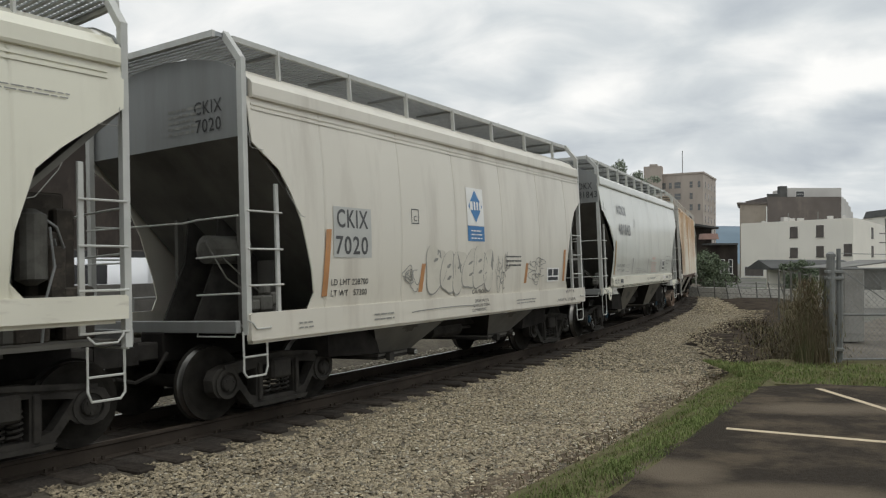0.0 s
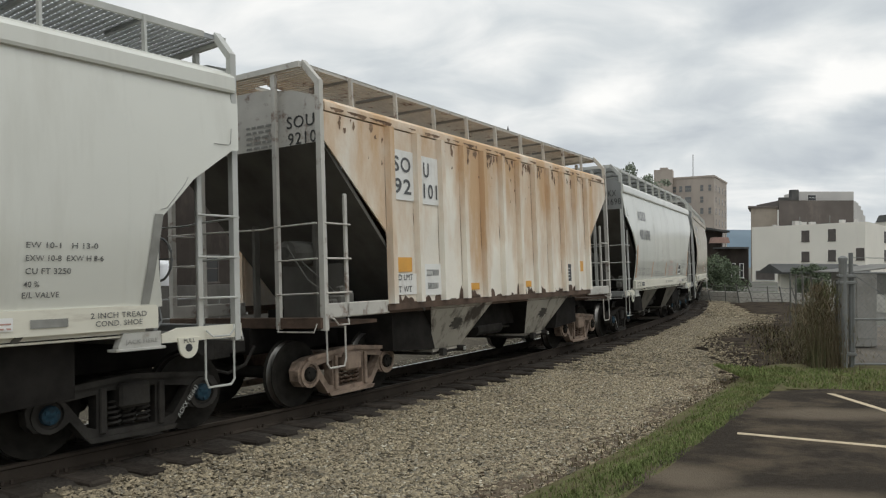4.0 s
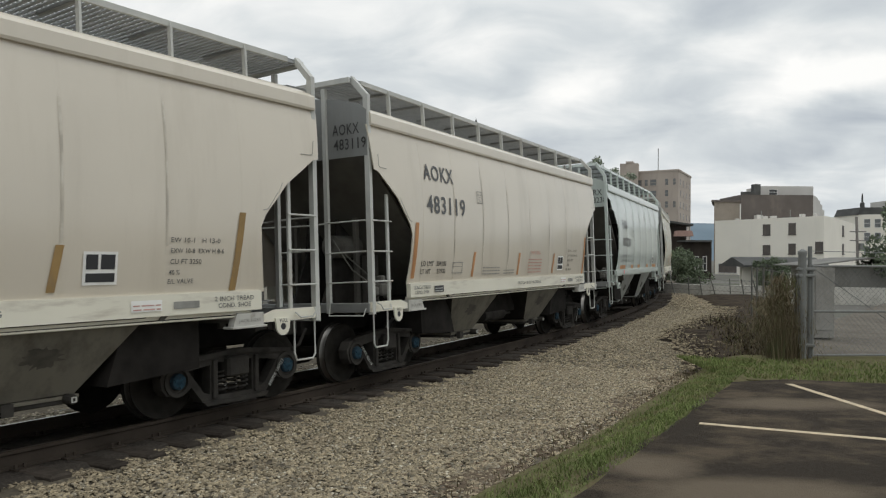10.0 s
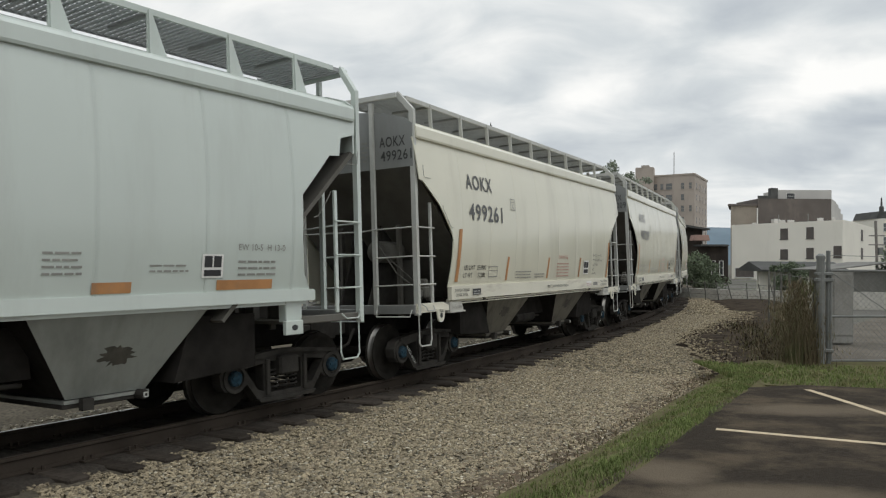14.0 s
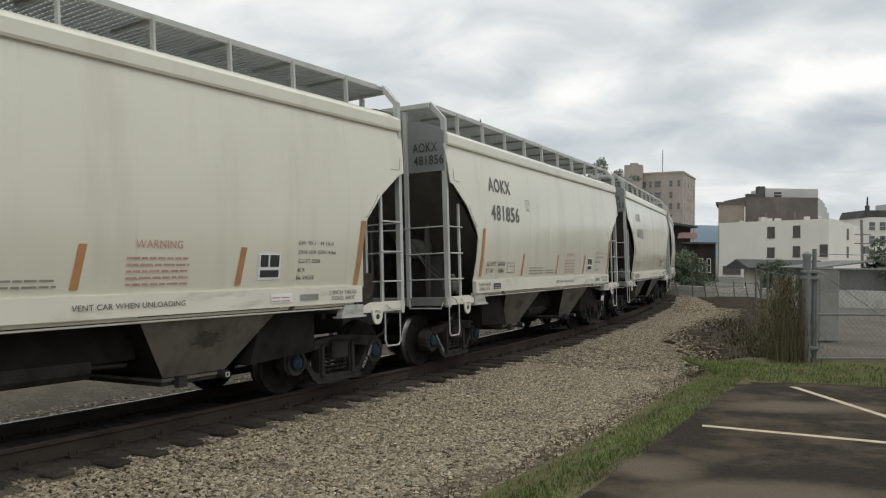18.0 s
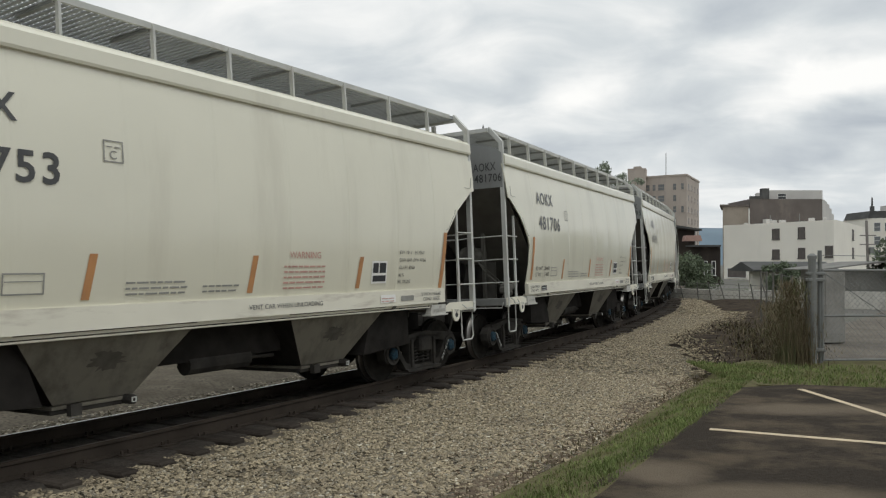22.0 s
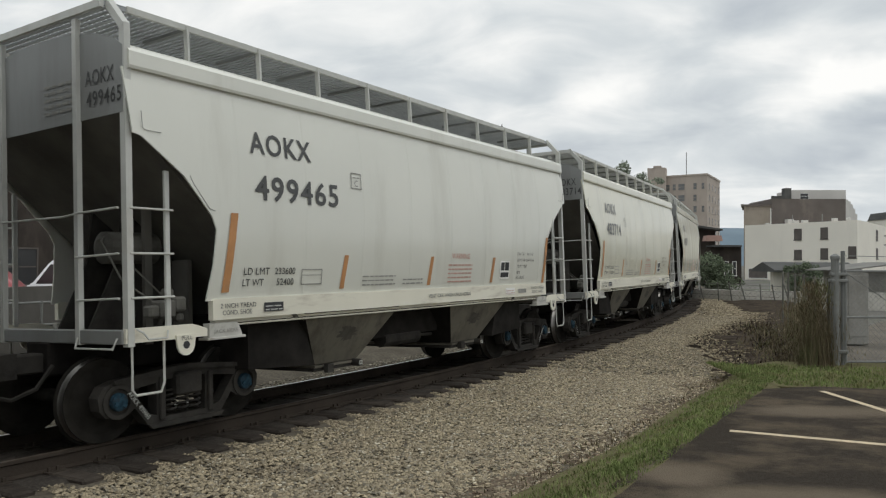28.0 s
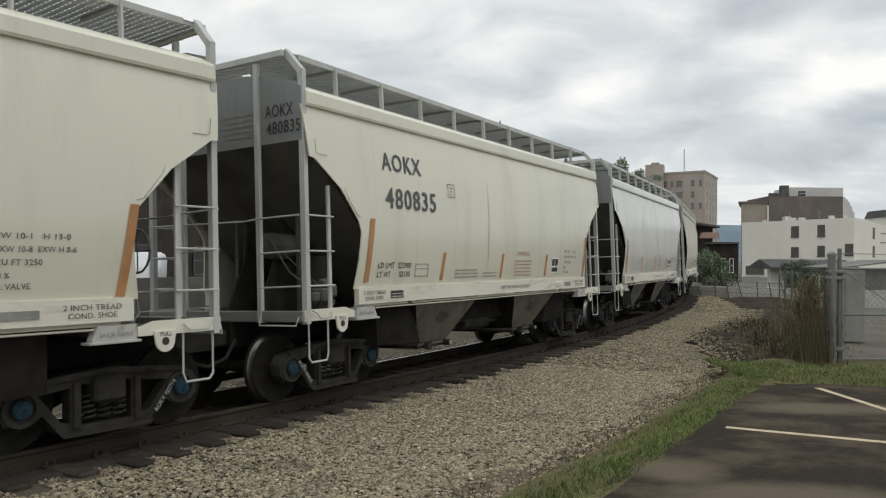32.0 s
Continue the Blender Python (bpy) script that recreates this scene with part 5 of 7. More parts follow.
letters_on("sill_letters", "JACK HERE", 3.74, 1.05, .06, .36, ps, "black_letter", c1)
letters_on("sill_letters", "LIFT HERE", 4.34, 1.05, .06, .30, ps, "black_letter", c1)
for x, z in ((4.62, 1.235), (4.14, 1.05), (4.68, 1.05)):
    bm = B()
    bm.faces.new([bm.verts.new((x + a, -ps(0) - .0125, z + c)) for a, c in ((0, .06), (.05, 0), (.08, -.01), (.075, .02), (.02, .07))])
    part("sill_arrow", bm, "black_letter", c1)
end_marks(c1, "CKIX", "7020", x=-5.34, y0_=.62, w_=.46)


def scrawl(name, loops, width, material, parent, pf):
    """Painted strokes on a side: each loop is a wavy line of its own centre, size and lean."""
    bm = B()
    for cx, cz, rx, rz, a0, a1, wob in loops:
        n = 26
        pts = []
        for i in range(n + 1):
            a = a0 + (a1 - a0) * i / n
            r = 1 + wob * math.sin(3 * a + cx * 7)
            pts.append(Vector((cx + rx * r * math.cos(a), 0, cz + rz * r * math.sin(a))))
        for p, q in zip(pts, pts[1:]):
            d = (q - p)
            if d.length < 1e-5:
                continue
            w = Vector((-d.z, 0, d.x)).normalized() * width / 2
            bm.faces.new([bm.verts.new((v.x, -pf(v.z) - .0145, v.z)) for v in (p - w, q - w, q + w, p + w)])
    return part(name, bm, material, parent)


rnd = random.Random(5)


def bubble(cx, cz, rx, rz, a2, a3, turn, material, lift, name, grow=1.0):
    """A plump letter: a lobed outline filled with one colour."""
    bm = B()
    pts = []
    for j in range(40):
        a = j * .15708
        r = grow * (1 + a2 * math.cos(2 * a + turn) + a3 * math.sin(3 * a + 2 * turn)) * (abs(math.cos(a)) ** 3 + abs(math.sin(a)) ** 3) ** (-.25)
        pts.append((cx + rx * r * math.cos(a) + .05 * math.sin(a), cz + rz * r * math.sin(a)))
    bm.faces.new([bm.verts.new((x, -pf(z) - lift, z)) for x, z in pts])
    part(name, bm, material, c1, "faded bubble-letter graffiti")


LETTER_FORMS = ((-1.28, 1.82, .30, .38, .05, .14, .4, ((-.02, .14),)), (-.88, 1.76, .25, .33, .08, .10, 1.9, ((0, .10), (.02, -.10))), (-.52, 1.78, .24, .33, .10, .13, 3.3, ((.0, .07),)), (-.14, 1.80, .24, .34, .07, .12, 5.1, ((0, .11), (.02, -.09))), (.22, 1.83, .25, .37, .06, .11, .9, ((-.01, .12), (.01, -.08))), (.55, 1.80, .20, .34, .12, .08, 2.6, ()))
for n, (cx, cz, rx, rz, a2, a3, turn, eyes) in enumerate(LETTER_FORMS):
    bubble(cx - .012, cz - .016, rx, rz, a2, a3, turn, "grey_letter", .0128 + .0004 * n, "graffiti_shadow", 1.03)
    bubble(cx, cz, rx, rz, a2, a3, turn, "graffiti_fill", .0130 + .0004 * n, "graffiti_letter")
    for dx, dz in eyes:
        bubble(cx + dx, cz + dz, .05, .035, .1, .05, turn, "grey_letter", .0165, "graffiti_eye")
loops = [(rnd.uniform(.95, 1.35), rnd.uniform(1.5, 2.0), rnd.uniform(.05, .14), rnd.uniform(.03, .16), rnd.uniform(0, 3), rnd.uniform(4, 8), .2) for _ in range(12)]
loops += [(rnd.uniform(2.4, 3.0), rnd.uniform(1.5, 1.95), rnd.uniform(.08, .25), rnd.uniform(.02, .1), rnd.uniform(0, 3), rnd.uniform(4, 8), .2) for _ in range(12)]
loops += [(rnd.uniform(-2.2, -1.8), rnd.uniform(1.5, 1.8), rnd.uniform(.05, .12), rnd.uniform(.03, .12), rnd.uniform(0, 3), rnd.uniform(4, 8), .2) for _ in range(8)]
scrawl("graffiti_tag", loops, .014, "grey_letter", c1, pf)
scrawl("sill_scribble", [(-1.0, 1.12, 1.0, .05, .3, 2.8, .1)], .016, "grey_letter", c1, ps)
c0 = CARS[0]
decal("stripe", 4.02, 4.14, 1.5, 2.35, pf, "orange_stripe", c0)
bars("side_print", 3.4, 4.9, 3.50, 3.58, 2, pf, "grey_letter", c0, seed=11)

# the ribbed, rusting wagon
c3, pr = CARS[3], lambda z: 1.60
for x0, x1, z0, z1 in ((-3.96, -3.33, 2.93, 3.70), (-3.25, -2.60, 2.91, 3.68)):
    decal("number_panel", x0, x1, z0, z1, lambda z: 1.526, "white_decal", c3, "white repainted number panel")
pq = lambda z: 1.532
letters_on("reporting_mark", "SO", -3.88, 3.36, .24, .46, pq, "black_letter", c3, weight=.017)
letters_on("reporting_mark", "U", -3.05, 3.34, .24, .16, pq, "black_letter", c3, weight=.017)
letters_on("wagon_number", "92", -3.88, 3.02, .24, .46, pq, "black_letter", c3, weight=.017)
letters_on("wagon_number", "101", -3.06, 3.0, .24, .40, pq, "black_letter", c3, weight=.017)
pz = lambda z: 1.526
decal("yellow_patch", -3.92, -3.45, 1.83, 2.05, pz, "yellow_patch", c3, "orange-yellow rectangle")
decal("yellow_patch", -1.78, -1.32, 1.50, 1.62, pz, "yellow_patch", c3)
decal("yellow_patch", .42, .85, 1.50, 1.62, pz, "yellow_patch", c3)
decal("yellow_patch", 3.20, 3.72, 1.79, 2.03, pz, "yellow_patch", c3)
decal("placard", 2.56, 2.97, 1.58, 1.96, pz, "dark_decal", c3)
bars("placard_print", 2.60, 2.90, 1.64, 1.92, 4, lambda z: pz(z) + .003, "grey_decal", c3, seed=2)
decal("weight_panel", -3.95, -3.33, 1.48, 1.80, pz, "white_decal", c3)
decal("weight_panel", -3.25, -2.60, 1.45, 1.95, pz, "white_decal", c3)
letters_on("load_limit", "LD LMT", -3.90, 1.70, .09, .45, pq, "black_letter", c3)
letters_on("light_weight", "LT WT", -3.90, 1.52, .09, .42, pq, "black_letter", c3)
letters_on("load_limit", "227800", -3.05, 1.76, .10, .36, pq, "black_letter", c3)
letters_on("light_weight", "58200", -3.03, 1.55, .10, .32, pq, "black_letter", c3)
rnd = random.Random(12)
for j in range(150):
    x = rnd.uniform(-5.3, 5.3) if j < 90 else rnd.uniform(-1.2, 1.6)
    z = 3.99 - .22 * rnd.random() ** 2 if rnd.random() < .75 else rnd.uniform(2.9, 3.7)
    if abs(x) > 4.05 + max(0, (z - 2.4)) * 1.1 or (-4.0 < x < -2.55):
        continue
    r = rnd.uniform(.015, .075) * (1 if z > 3.75 else .4)
    bm = B()
    bm.faces.new([bm.verts.new((x + r * (.62 + .25 * math.sin(3 * a + j) + rnd.uniform(-.12, .12)) * math.cos(a), -1.5245, min(3.99, z + r * (1.3 + .45 * math.sin(2 * a + 2 * j) + rnd.uniform(-.15, .15)) * math.sin(a)))) for a in [.2618 * q for q in range(24)]])
    part("rust_spot", bm, "rust_bloom", c3)
for j in range(46):
    x, w, h = rnd.uniform(-5.2, 5.2), rnd.uniform(.03, .16), rnd.uniform(.03, .085)
    bm = B()
    bm.faces.new([bm.verts.new((x + w * a, -1.5345, 4.085 - h * c)) for a, c in ((-1, .1), (-.8, .5), (-.45, .4), (-.2, rnd.uniform(.6, 1)), (.15, .6), (.4, rnd.uniform(.6, 1)), (.8, .45), (1, .1), (.5, 0), (-.4, 0))])
    part("rust_spot", bm, "rust_bloom", c3)
for j in range(60):
    x = rnd.uniform(-4.0, 4.0)
    w, h = rnd.uniform(.05, .20), rnd.uniform(.03, .14) * rnd.choice((.5, 1, 1.8))
    bm = B()
    bm.faces.new([bm.verts.new((x + w * px, -1.5248, 1.345 + h * pz_)) for px, pz_ in ((-1, 0), (1, 0), (.8, .5), (.4, 1 * rnd.uniform(.5, 1)), (0, .6), (-.5, 1 * rnd.uniform(.5, 1.1)), (-.9, .4))])
    part("rust_spot", bm, "dark_rust", c3)
for j in range(12):
    x = -4.0 + .727 * j
    for sd in (-1, 1):
        for _ in range(rnd.choice((1, 2, 2, 3))):
            h = rnd.uniform(.25, 1.2)
            z = rnd.uniform(1.4, 3.97 - h)
            w = rnd.uniform(.006, .016)
            xa = x + sd * .074
            bm = B()
            bm.faces.new([bm.verts.new((xa + a * sd, -1.5243, z + c * h)) for a, c in ((0, 0), (w * .5, .04), (w, .4), (w * .6, .8), (w * .3, 1), (0, 1))])
            part("rust_seam", bm, "rust_bloom", c3)
end_marks(c3, "SOU", "92101", x=-5.46)

# the pale green wagon
c7, pg = CARS[7], Green.prof
letters_on("reporting_mark", "FURX", -3.66, 2.88, .28, .95, pg, "black_letter", c7, weight=.017)
letters_on("wagon_number", "808238", -3.60, 2.31, .285, 1.34, pg, "black_letter", c7, weight=.017)
letters_on("load_limit", "LD LMT 232800   105850 KG", -3.68, 1.96, .085, 1.5, pg, "black_letter", c7)
letters_on("light_weight", "LT WT   53200    24150 KG", -3.69, 1.81, .085, 1.5, pg, "black_letter", c7)
for x0, x1 in ((-3.95, -3.05), (-1.96, -1.54), (-.60, -.15), (1.36, 1.80), (2.90, 3.76)):
    decal("orange_patch", x0, x1, 1.585, 1.70, pg, "orange_stripe", c7, "worn orange patch")
for x0, x1, z0, z1 in ((-1.70, -1.46, 2.645, 2.66), (-1.70, -1.46, 2.87, 2.885), (-1.70, -1.685, 2.645, 2.885), (-1.475, -1.46, 2.645, 2.885)):
    decal("plate_frame", x0, x1, z0, z1, pg, "black_letter", c7)
letters_on("plate_letter", "C", -1.63, 2.68, .09, .08, pg, "black_letter", c7)
bars("plate_print", -1.66, -1.5, 2.81, 2.85, 1, pg, "black_letter", c7)
decal("placard", 2.68, 2.98, 1.73, 2.0, pg, "white_decal", c7)
for x0, x1, z0, z1 in ((2.71, 2.82, 1.85, 1.98), (2.84, 2.95, 1.85, 1.98), (2.71, 2.95, 1.75, 1.82)):
    decal("placard_field", x0, x1, z0, z1, pg, "dark_decal", c7, lift=.0145)
bars("small_print", .1, .42, 1.78, 2.1, 5, pg, "grey_letter", c7, seed=2)
bars("small_print", .85, 1.25, 1.78, 2.05, 4, pg, "grey_letter", c7, seed=3)
bars("small_print", 2.0, 2.5, 1.8, 1.92, 2, pg, "grey_letter", c7, seed=4)
letters_on("dimension_letters", "EW 10-5  H 13-0", 3.2, 2.05, .08, .75, pg, "grey_letter", c7)
bars("small_print", 3.2, 3.8, 1.75, 1.98, 3, pg, "grey_letter", c7, seed=5)
for x0, x1, z0, z1 in ((-4.10, -3.80, 1.80, 1.815), (-4.10, -3.80, 1.955, 1.97), (-4.10, -4.085, 1.80, 1.97), (-3.815, -3.80, 1.80, 1.97)):
    decal("card_frame", x0, x1, z0, z1, pg, "black_letter", c7)
decal("sill_sticker", -3.42, -3.28, 1.43, 1.54, lambda z: pg(1.56) + .03, "red_decal", c7)
end_marks(c7, "FURX", "808238", x=-5.44)


# ---- track, ballast and ground ----
def strip(name, s0, s1, ds, us, zf, material, label="", kind="structure", category="", bumpy=0.0, seed=1):
    """A sheet along the track: us are distances to the outside, zf gives the height."""
    rnd = random.Random(seed)
    n = int((s1 - s0) / ds)
    bm = B()
    rows = []
    for i in range(n + 1):
        s = s0 + (s1 - s0) * i / n
        rows.append([bm.verts.new(at_track(s, u, zf(s, u) + rnd.uniform(-bumpy, bumpy))) for u in us])
    for a, b in zip(rows, rows[1:]):
        for j in range(len(us) - 1):
            f = bm.faces.new((a[j], a[j + 1], b[j + 1], b[j]))
            f.smooth = True
    bmesh.ops.recalc_face_normals(bm, faces=bm.faces)
    if sum(f.normal.z for f in bm.faces) < 0:
        bmesh.ops.reverse_faces(bm, faces=bm.faces)
    ob = part(name, bm, material)
    return tagged(ob, label, category, "", kind)


def far_z(x, y):
    d = math.hypot(x, y)
    return -0.45 - 0.55 * min(1.0, max(0.0, (d - 30) / 90))


def build_ground():
    """One sheet to the horizon."""
    bm = B()
    ax = [-3000, -1500, -700, -350, -180, -100, -60, -40, -25, -15, -8, 0, 8, 15, 25, 40, 60, 100, 180, 350, 700, 1500, 3000]
    rows = [[bm.verts.new((x, y, far_z(x, y))) for x in ax] for y in ax]
    for a, b in zip(rows, rows[1:]):
        for j in range(len(ax) - 1):
            bm.faces.new((a[j], a[j + 1], b[j + 1], b[j]))
    tagged(part("ground", bm, "ground"), "grey-brown gravelly ground reaching to the horizon", "ground", "", "structure")


build_ground()


def bed_z(s, u):
    """Ballast height: full at the sleepers, level beyond them, rising to the verge."""
    if abs(u) <= 1.45:
        return -0.225 + 0.0446 * u
    if u > 0:
        return -0.16 - 0.025 * min(1, (u - 1.45) / 1.2) + 0.13 * max(0, min(1, (u - 3.2) / 2.2)) * (1 if s < 12 else max(0, 1 - (s - 12) / 4))
    return -0.29 - 0.17 * min(1, (-u - 1.45) / 1.6)


strip("ballast_bed", -32, 82, 0.4, (-5.2, -3.1, -2.2, -1.45, -.9, -.3, .3, .9, 1.25, 1.45, 1.8, 2.3, 2.8, 3.3, 3.8, 4.3, 4.8, 5.3, 5.7), lambda s, u: bed_z(s, u) if u < 5.6 else -.5, "ballast", "grey crushed-stone ballast bed", bumpy=0.012)
strip("oily_bed", -32, 82, 0.5, (-1.5, -.75, -.3, .3, .75, 1.2, 1.34, 1.5), lambda s, u: bed_z(s, u) + (.030 if u < 1.25 else -.02), "oily_ballast", "dark oil-stained ballast between the rails", bumpy=0.008, seed=2)


def rail_mesh(s0, s1, side):
    web = [(-.07, -.185), (.07, -.185), (.07, -.172), (.012, -.155), (.012, -.05), (.036, -.036), (.036, -.006), (.028, 0), (-.028, 0), (-.036, -.006), (-.036, -.036), (-.012, -.05), (-.012, -.155), (-.07, -.172)]
    bm = B()
    rings = []
    n = int((s1 - s0) / 0.8)
    for i in range(n + 1):
        m = track_pose(s0 + (s1 - s0) * i / n)
        rings.append([bm.verts.new(m @ Vector((0, side * .753 + a, b))) for a, b in web])
    k = len(web)
    for a, b in zip(rings, rings[1:]):
        for j in range(k):
            f = bm.faces.new((a[j], a[(j + 1) % k], b[(j + 1) % k], b[j]))
            f.material_index = 1 if j in (7,) else 0
    bmesh.ops.recalc_face_normals(bm, faces=bm.faces)
    return bm


track = empty("railway_track", "curved railway track with dark worn sleepers", "railway track")
tagged(track, kind="structure")
for side in (-1, 1):
    r = part("rail", rail_mesh(-34, 86, side), "rail_steel", track, "rusty steel rail with a bright top")
    # far top is polished; the near one has the wagons' reflection coloured in
    r.data.materials.append(M["rail_top" if side > 0 else "rail_dark_reflection"])
tie_src = None
rnd = random.Random(3)
for i in range(170):
    s = -30 + .52 * i * 1.02
    m = track_pose(s) @ pose(rnd.uniform(-.04, .04), rnd.uniform(-.12, .12), rnd.uniform(-.010, .02), 0, rnd.uniform(-1, 1), rnd.uniform(-2.5, 2.5))
    if tie_src is None:
        bm = B()
        box(bm, -.115, .115, -1.50, 1.50, -.36, -.185, .022)
        tie_src = part("sleeper", bm, "tie_wood", track)
        tie_src.matrix_basis = m
    else:
        share("sleeper", tie_src, track, m)
plate_src = None
for i in range(170):
    s = -30 + .52 * i * 1.02
    if not -6 < s < 34:
        continue
    for side in (-1, 1):
        if plate_src is None:
            bm = B()
            box(bm, -.09, .09, -.18, .18, -.186, -.170)
            for q in (-1, 1):
                box(bm, -.06, -.03, q * .10 - .014, q * .10 + .014, -.172, -.13)
                box(bm, .03, .06, q * .10 - .014, q * .10 + .014, -.172, -.13)
            plate_src = part("tie_plate", bm, "rail_steel", track)
            plate_src.matrix_basis = track_pose(s) @ pose(0, side * .753, 0)
        else:
            share("tie_plate", plate_src, track, track_pose(s) @ pose(0, side * .753, 0))


def dirt_edge(s):
    """Where the ballast gives way to bare dirt."""
    return float(np.interp(s, (12, 14, 16, 18, 20, 22, 25, 28, 32, 45), (5.45, 4.9, 4.6, 4.0, 3.25, 3.05, 3.2, 3.6, 3.9, 2.7))) + .12 * math.sin(s * 3.1) + .08 * math.sin(s * 7.3)


def scatter(name, count, place, size, material, label, category, seed, flat=0.55):
    """Many small broken stones in one mesh."""
    rg = np.random.RandomState(seed)
    base = np.array([(1, 0, 0), (-1, 0, 0), (0, 1, 0), (0, -1, 0), (0, 0, 1), (0, 0, -1), (.62, .62, .55), (-.6, .55, .6)], float)
    tri = np.array([(0, 6, 4), (0, 2, 6), (2, 4, 6), (2, 1, 7), (2, 7, 4), (1, 4, 7), (1, 3, 4), (3, 0, 4), (2, 0, 5), (1, 2, 5), (3, 1, 5), (0, 3, 5)])
    pts = np.array([place(rg) for _ in range(count)])
    nv = len(base)
    sc = rg.uniform(size[0], size[1], (count, 1, 1)) * rg.uniform(.6, 1.25, (count, nv, 1))
    ang = rg.uniform(0, 6.283, count)
    v = base[None] * sc * np.array([1.25, .75, flat])
    v += rg.uniform(-.12, .12, v.shape) * size[1]
    c, s_ = np.cos(ang)[:, None], np.sin(ang)[:, None]
    tilt = rg.uniform(-.5, .5, (count, 1))
    x, y, z = v[:, :, 0], v[:, :, 1], v[:, :, 2]
    y, z = y * np.cos(tilt) - z * np.sin(tilt), y * np.sin(tilt) + z * np.cos(tilt)
    x, y = x * c - y * s_, x * s_ + y * c
    V = np.stack([x, y, z], 2) + pts[:, None, :]
    F = (tri[None] + (np.arange(count) * nv)[:, None, None]).reshape(-1, 3)
    me = bpy.data.meshes.new(name)
    me.from_pydata(V.reshape(-1, 3).tolist(), [], F.tolist())
    me.materials.append(M[material])
    return tagged(new(name, me), label, category, "", "stuff")


def stone_place(s0, s1, u0, u1, bias=1.0):
    def f(rg):
        s = s0 + (s1 - s0) * rg.rand() ** bias
        u = u0 + (u1 - u0) * rg.rand()
        if s > 12.4:
            u = u0 + (min(u1, dirt_edge(s) + .05) - u0) * rg.rand()
        x, y, z = at_track(s, u, bed_z(s, u) + .012)
        return (x, y, z)
    return f


def between_sleepers(rg):
    """Stones banked up between the sleeper ends."""
    while True:
        s = -2 + 34 * rg.rand()
        d = ((s + 30) / .5304 + .5) % 1 - .5
        u = 1.12 + .60 * rg.rand() ** .7
        if abs(d) * .5304 > .14 or u > 1.66:
            return at_track(s, u, -.222 + .0446 * u)


def thinning(place, u_from):
    """The same stones, sparser and patchy towards the verge."""
    def f(rg):
        while True:
            x, y, z = place(rg)
            u = (Vector((x, y)) - N0 * (DIST + 1 / KURV)).length - 1 / KURV
            if u < u_from + .35 * math.sin(x * 2.3) * math.sin(y * 1.7) or rg.rand() < .35:
                return (x, y, z)
    return f


near = thinning(stone_place(-1.5, 14, 1.70, 5.60), 4.75)
scatter("sleeper_end_stones", 6500, between_sleepers, (.014, .032), "stone", "stones banked up between the sleeper ends", "ballast", 16)
scatter("ballast_stones", 44000, near, (.015, .033), "stone", "loose grey and tan crushed ballast stones", "ballast", 11)
scatter("ballast_stones", 10000, near, (.015, .034), "grey_stone", "loose grey crushed ballast stones", "ballast", 31)
scatter("ballast_stones", 3000, near, (.013, .030), "pale_stone", "loose pale crushed ballast stones", "ballast", 32)
scatter("ballast_stones", 4500, stone_place(-1.5, 14, 4.2, 5.60), (.012, .026), "brown_stone", "brown stones and fines along the verge", "ballast", 33)
scatter("ballast_stones", 15000, stone_place(14, 32, 1.62, 5.0), (.018, .037), "stone", "loose grey and tan crushed ballast stones", "ballast", 12)
scatter("ballast_stones", 6000, stone_place(14, 32, 1.62, 5.0), (.018, .037), "grey_stone", "loose grey crushed ballast stones", "ballast", 34)
scatter("ballast_stones", 6000, stone_place(32, 62, 1.6, 3.9), (.03, .06), "stone", "loose grey crushed ballast stones farther along", "ballast", 13)
scatter("ballast_stones", 9000, stone_place(-3, 45, -4.2, -1.2), (.022, .05), "grey_stone", "loose ballast stones behind the track", "ballast", 14)
scatter("ballast_stones", 1500, stone_place(-3, 45, -4.2, -1.2), (.02, .05), "pale_stone", "pale stones and litter behind the track", "ballast", 35)


strip("far_side_dirt", -32, 82, 1.0, (-9.0, -7.0, -5.0, -3.6, -2.9), lambda s, u: -.30 - .1 * (u + 2.9) / -6 if u < -3 else -.46, "ballast", "dark stony dirt between the track and the street", bumpy=.03, seed=9)

# parking lot: dark worn asphalt with two painted lines
def poly_slab(name, pts, z0, z1, material, label, category, step=0):
    bm = B()
    prism(bm, pts, z0, z1, "z")
    return tagged(part(name, bm, material), label, category, "", "structure")


edge = [at_track(s, 6.12 + .05 * math.sin(s * 1.7) + .03 * math.sin(s * 5.1))[:2] for s in [-14 + .35 * i for i in range(79)]]
edge = [p for p in edge if p[1] < 11.75]
poly_slab("parking_lot", edge + [(5.33, 11.9), (6.69, 11.56), (14.0, 9.8), (30, 5.5), (30, -25), (-10, -25)], -.4, LOT, "asphalt", "dark patchy asphalt parking lot", "pavement")
for a, b, w in (((2.93, 8.68), (6.6, 7.15), .10), ((5.2, 11.45), (5.62, 6.3), .10)):
    a, b = Vector(a), Vector(b)
    d = (b - a).normalized()
    n = Vector((-d.y, d.x)) * w / 2
    bm = B()
    prism(bm, [tuple(a - n), tuple(b - n), tuple(b + n), tuple(a + n)], LOT + .001, LOT + .005, "z")
    tagged(part("parking_line", bm, "line_paint"), "worn pale yellow painted parking line", "road marking", "painted lines", "structure")


# verge: soil under grass, dirt patch, gravel lot behind the gate
def verge_z(s, u):
    return -0.075 + .215 * min(1, max(0, (u - 5.2) / .75)) ** .8 + .012 * math.sin(s * 1.3)


